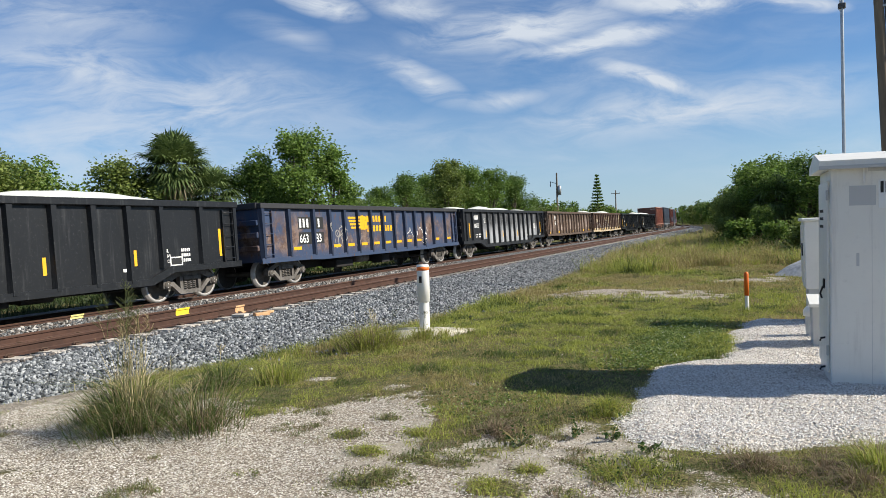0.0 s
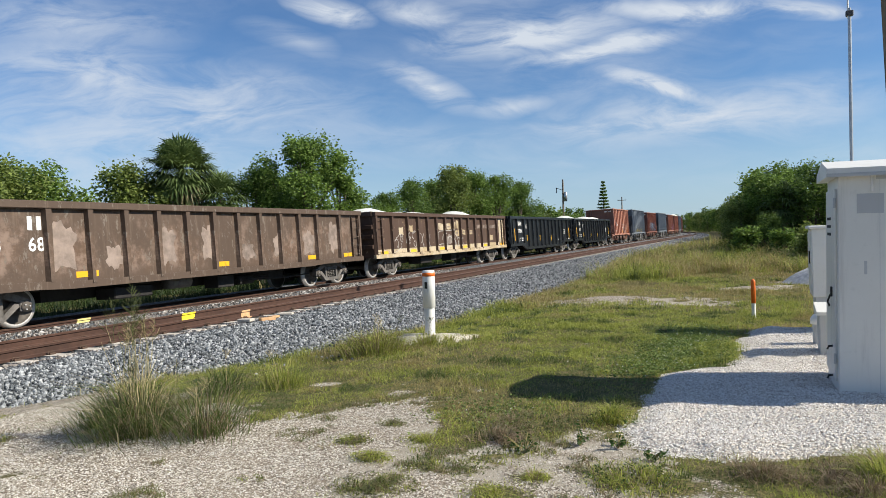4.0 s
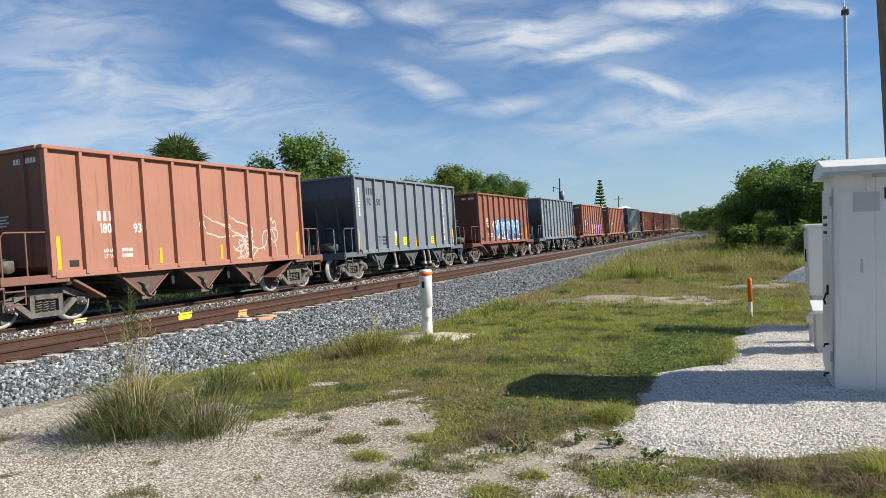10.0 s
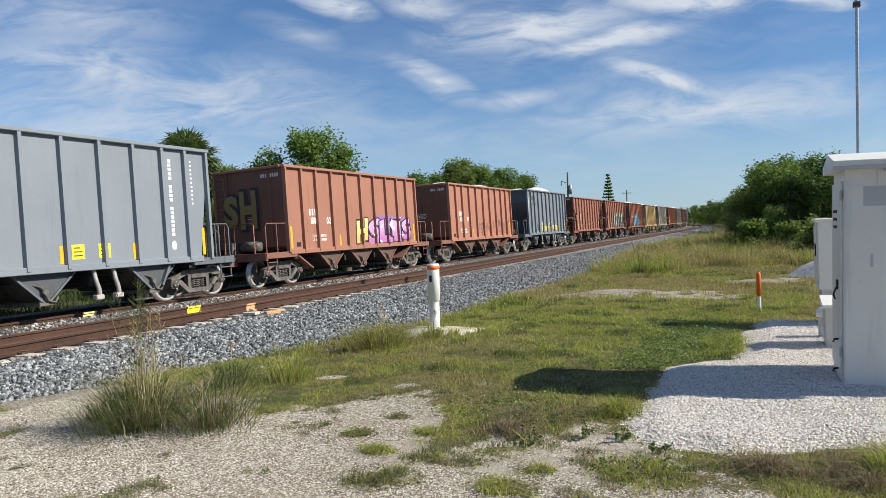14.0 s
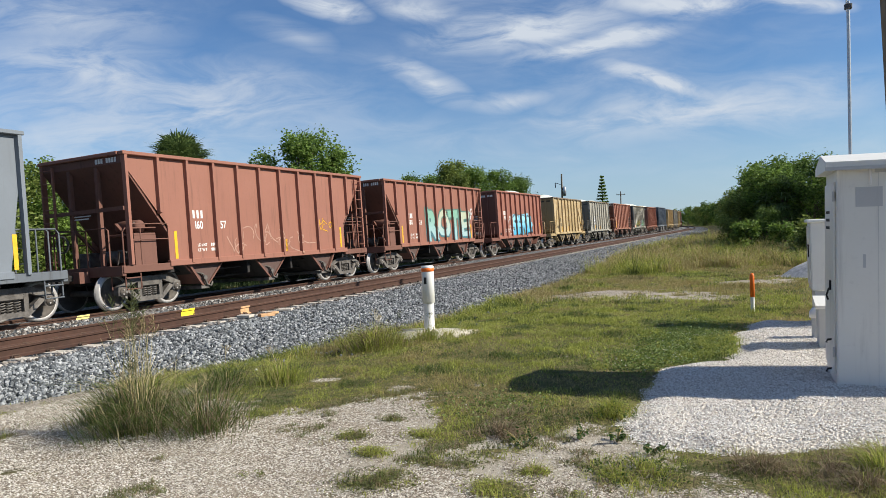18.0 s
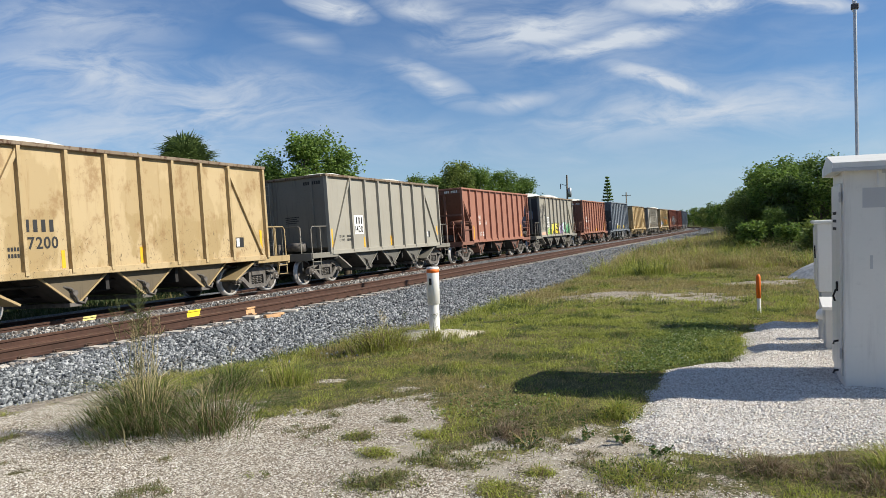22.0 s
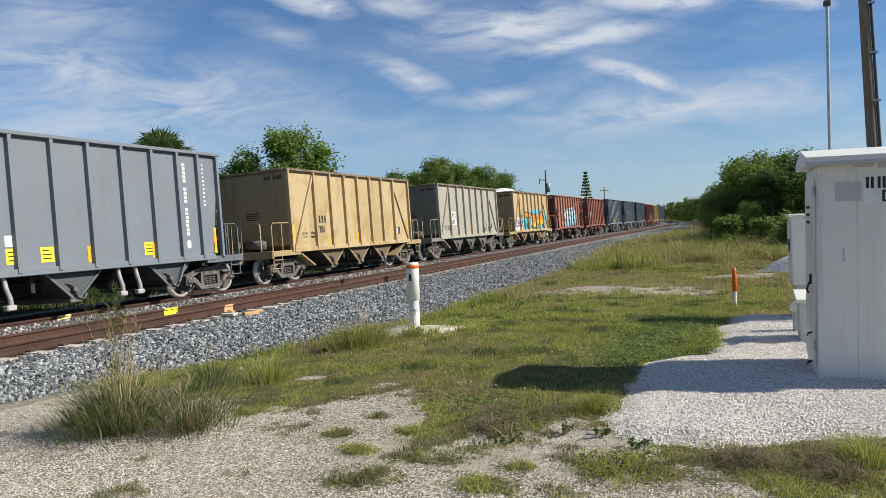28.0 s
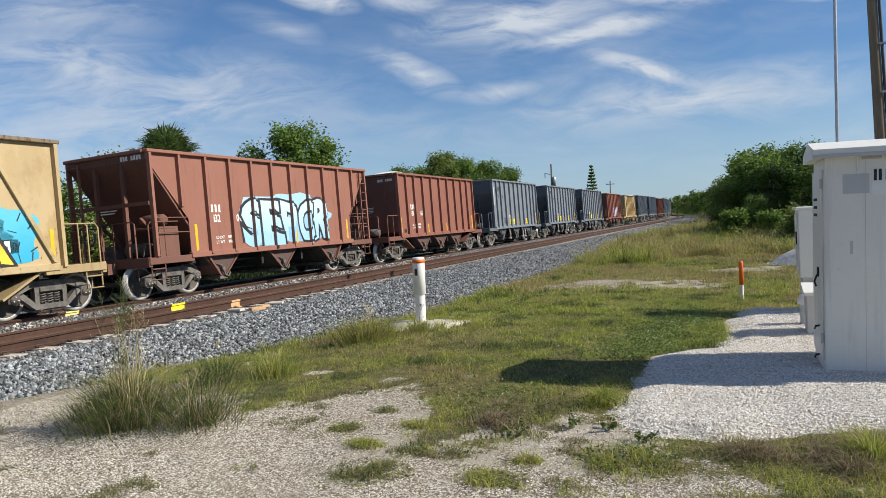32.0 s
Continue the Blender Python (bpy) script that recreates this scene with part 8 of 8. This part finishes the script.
    grn = spray("spray_green", (0.03, 0.26, 0.08), (0.30, 0.58, 0.34), 1.2, 2.0)
    graffiti(CARS[20], "REASON", -1.6, 3.2, 1.15, 2.08, [yel, yel, lil, lil, spray("spray_aqua", (0.30, 0.55, 0.45), (0.5, 0.68, 0.58), 1.2, 2.0), grn], K_, None, 14, brace, "yellow, lilac and green graffiti lettering")
    V, F = blob(-2.95, -1.6, 1.1, 1.7, 15)
    on_side(CARS[20], "spray_patch", V, F, spray("spray_lime", (0.24, 0.52, 0.10), (0.45, 0.62, 0.30), 1.1, 1.8), 0, "lime green spray patch", brace)
    V, F = blob(-4.4, -3.0, 1.12, 1.4, 16)
    on_side(CARS[20], "spray_patch", V, F, spray("spray_salmon", (0.62, 0.34, 0.22), (0.56, 0.44, 0.34), 1.1, 1.45), 0, "salmon spray patch", brace)
    scrawl(CARS[20], -4.5, 2.1, 0.9, 1.1, K_, 66, brace, 10, 0.03)
    scrawl(CARS[20], -2.6, 1.2, 0.7, 0.5, K_, 67, brace, 6, 0.03)
    scrawl(CARS[24], 2.0, 1.3, 0.7, 0.5, K_, 68, brace, 6, 0.025)
    scrawl(CARS[24], 2.95, 1.3, 0.4, 0.5, K_, 69, brace, 4, 0.03)
    org = spray("spray_orange_fade", (0.80, 0.55, 0.05), (0.78, 0.24, 0.03), 1.25, 2.3)
    cyan = spray("spray_cyan", (0.03, 0.36, 0.56), (0.10, 0.46, 0.62), 1.2, 2.4)
    graffiti(CARS[25], "TOMA", -1.55, 3.5, 1.15, 2.6, [org], K_, cyan, 17, brace, "orange graffiti lettering on cyan")
    V, F = blob(-2.65, -0.9, 1.12, 2.1, 18)
    on_side(CARS[25], "spray_patch", V, F, cyan, 0, "cyan spray patch", brace)
    V, F = blob(2.4, 4.3, 1.15, 2.5, 19)
    on_side(CARS[25], "spray_patch", V, F, cyan, 0, "cyan spray patch", brace)
    for i in range(14):
        r0 = rng(900 + i)
        y, z = r0.uniform(3.0, 4.1), r0.uniform(1.3, 2.3)
        a = r0.uniform(0, 3.1)
        dy, dz = 0.1 * math.cos(a), 0.1 * math.sin(a)
        on_side(CARS[25], "spray_stroke", [(y - dy, z - dz), (y - dy + 0.02, z - dz - 0.02), (y + dy + 0.02, z + dz - 0.02), (y + dy, z + dz)], [(0, 1, 2, 3)], K_, 2, "", brace)
    V, F = blob(-4.3, -3.1, 1.15, 2.1, 21)
    on_side(CARS[25], "spray_patch", V, F, W_, 0, "white spray patch", brace)
    graffiti(CARS[25], "CH", -4.15, -3.25, 1.35, 2.0, [spray("spray_royal", (0.04, 0.05, 0.26), (0.06, 0.08, 0.34), 1.2, 2.0)], W_, None, 22, brace, "dark blue graffiti letters")
    ice = spray("spray_ice_blue", (0.30, 0.52, 0.66), (0.52, 0.66, 0.72), 1.2, 2.7)
    graffiti(CARS[26], "SEPCR", -2.05, 2.8, 1.15, 2.85, [ice], K_, spray("spray_ice_back", (0.22, 0.42, 0.60), (0.34, 0.54, 0.66), 1.2, 2.6), 23, opn, "pale blue graffiti lettering with black edges")
    graffiti(CARS[31], "ASE", -1.0, 2.2, 1.2, 2.3, [lil], W_, spray("spray_violet", (0.22, 0.08, 0.34), (0.3, 0.14, 0.4), 1.2, 2.2), 24, flat, "violet graffiti lettering")
    # the tag sprayed on the flat end of the salmon car
    b = MB()
    for ch, x0, z0, w, h in (("S", -1.05, 2.0, 0.75, 1.2), ("H", -0.35, 1.9, 0.8, 1.45)):
        for off, m, yy in ((0.10, 1, 0.066), (0.05, 0, 0.07)):
            v, f, a, q = GLYPHS[ch, off]
            k0 = GLYPHS[ch, 0.10]
            b.add([(x0 + (p[0] - a) / (k0[3] - k0[2]) * w, -HALF["flat"] - yy, z0 + (p[1] + 0.11) / 1.22 * h) for p in v], f, m)
    part("end_graffiti", b.mesh("end_graffiti", [spray("spray_olive", (0.26, 0.17, 0.05), (0.30, 0.21, 0.08), 1.5, 3.5), K_]), CARS[11], "olive graffiti letters on the end wall")
    # tag on the end of the cream car
    yb = -HALF["brace"] - 0.005
    black = spray("spray_soot", (0.020, 0.022, 0.026), (0.03, 0.032, 0.036), 1.0, 3.6)
    part("end_graffiti", MB().add([(x, yb, z) for x, z in ((-1.38, 1.32), (1.38, 1.32), (1.38, 3.8), (0.6, 3.8), (-0.2, 3.72), (-1.38, 3.78))], [(0, 1, 2, 3, 4, 5)]).mesh("end_graffiti", black), CARS[20], "end wall sprayed black")
    m = spray("spray_slate", (0.13, 0.17, 0.24), (0.17, 0.22, 0.29), 1.5, 3.2)
    b = MB()
    for x0, x1, z0, z1, sd in ((-0.9, 0.1, 2.2, 2.95, 31), (-0.5, 0.15, 1.65, 3.15, 32), (0.0, 0.5, 2.7, 3.3, 33), (0.0, 0.75, 1.7, 2.75, 34), (0.4, 1.05, 2.3, 2.95, 35)):
        V, F = blob(x0, x1, z0, z1, sd, 26, 0.08)
        b.add([(p[0], yb - 0.004 - 0.001 * (sd - 30), p[1]) for p in V], F)
    part("end_graffiti", b.mesh("end_graffiti", m), CARS[20], "slate blue bubble letters on the end wall")

letter_cars()


def letter_sign():
    """The sign on the cabinet: a line of bars, then three letters."""
    y = 7.8 - 0.012
    V, F, _ = bars_shape([0.026] * 2 + [0.0] + [0.026] * 4 + [0.0] + [0.026] * 7, 0.11, 0.015)
    part("sign_bar", MB().add([(1.1 + p[0], y, 1.957 + p[1]) for p in V], F).mesh("sign_bar", BLACKINK), CAB_SIGN)
    V, F, _ = text_shape("D.O.T.", 0.112, 0.02, 0.07)
    part("sign_lettering", MB().add([(1.235 + p[0], y, 1.828 + p[1]) for p in V], F).mesh("sign_lettering", BLACKINK), CAB_SIGN)


letter_sign()


# ---- what moves ----
SPEED = 11.27


# slack in the couplings: how far each car stands from the even spacing
SLACK = {0: 0.22, 1: 0.26, 2: 0.05, 3: 0.15, 4: 0.22, 5: 0.12, 6: 0.08, 7: 0.0, 8: 0.09, 9: 0.12, 10: 0.22, 11: 0.24, 12: 0.22, 13: 0.22, 14: 0.28, 15: 0.30, 16: 0.22, 17: 0.18, 18: 0.0, 19: 0.20,
         20: 0.15, 21: 0.14, 22: 0.18, 23: 0.24, 24: 0.12, 25: 0.12, 26: 0.0}


def car_centre(k):
    return (128.0 + 13.27 * (k - 7) if k >= 7 else 112.6 - 17.35 * (6 - k)) + SLACK.get(k, 0.1)


def motions():
    for k, car in CARS.items():
        rows = []
        for i in range(33):
            x, y, a = on_track(car_centre(k) - SPEED * i, TRAIN_X)
            rows.append((float(i), pose(x, y, TRAIN_Z, 0, LEAN, a)))
        walk(car, rows)
    # all wheelsets roll alike: one turn of keys for each end of a truck, shared by the rest
    first = {}
    step = SPEED / FPS / 0.457
    for w, e in WHEELSETS:
        if e not in first:
            walk(w, [(i / FPS, Matrix.Translation((0, e * 0.889, 0.457)) @ Matrix.Rotation(step * i, 4, "X")) for i in range(32 * FPS + 1)])
            first[e] = w
        else:
            w.rotation_mode = "QUATERNION"
            a = w.animation_data_create()
            a.action = first[e].animation_data.action
            a.action_slot = first[e].animation_data.action_slot


motions()
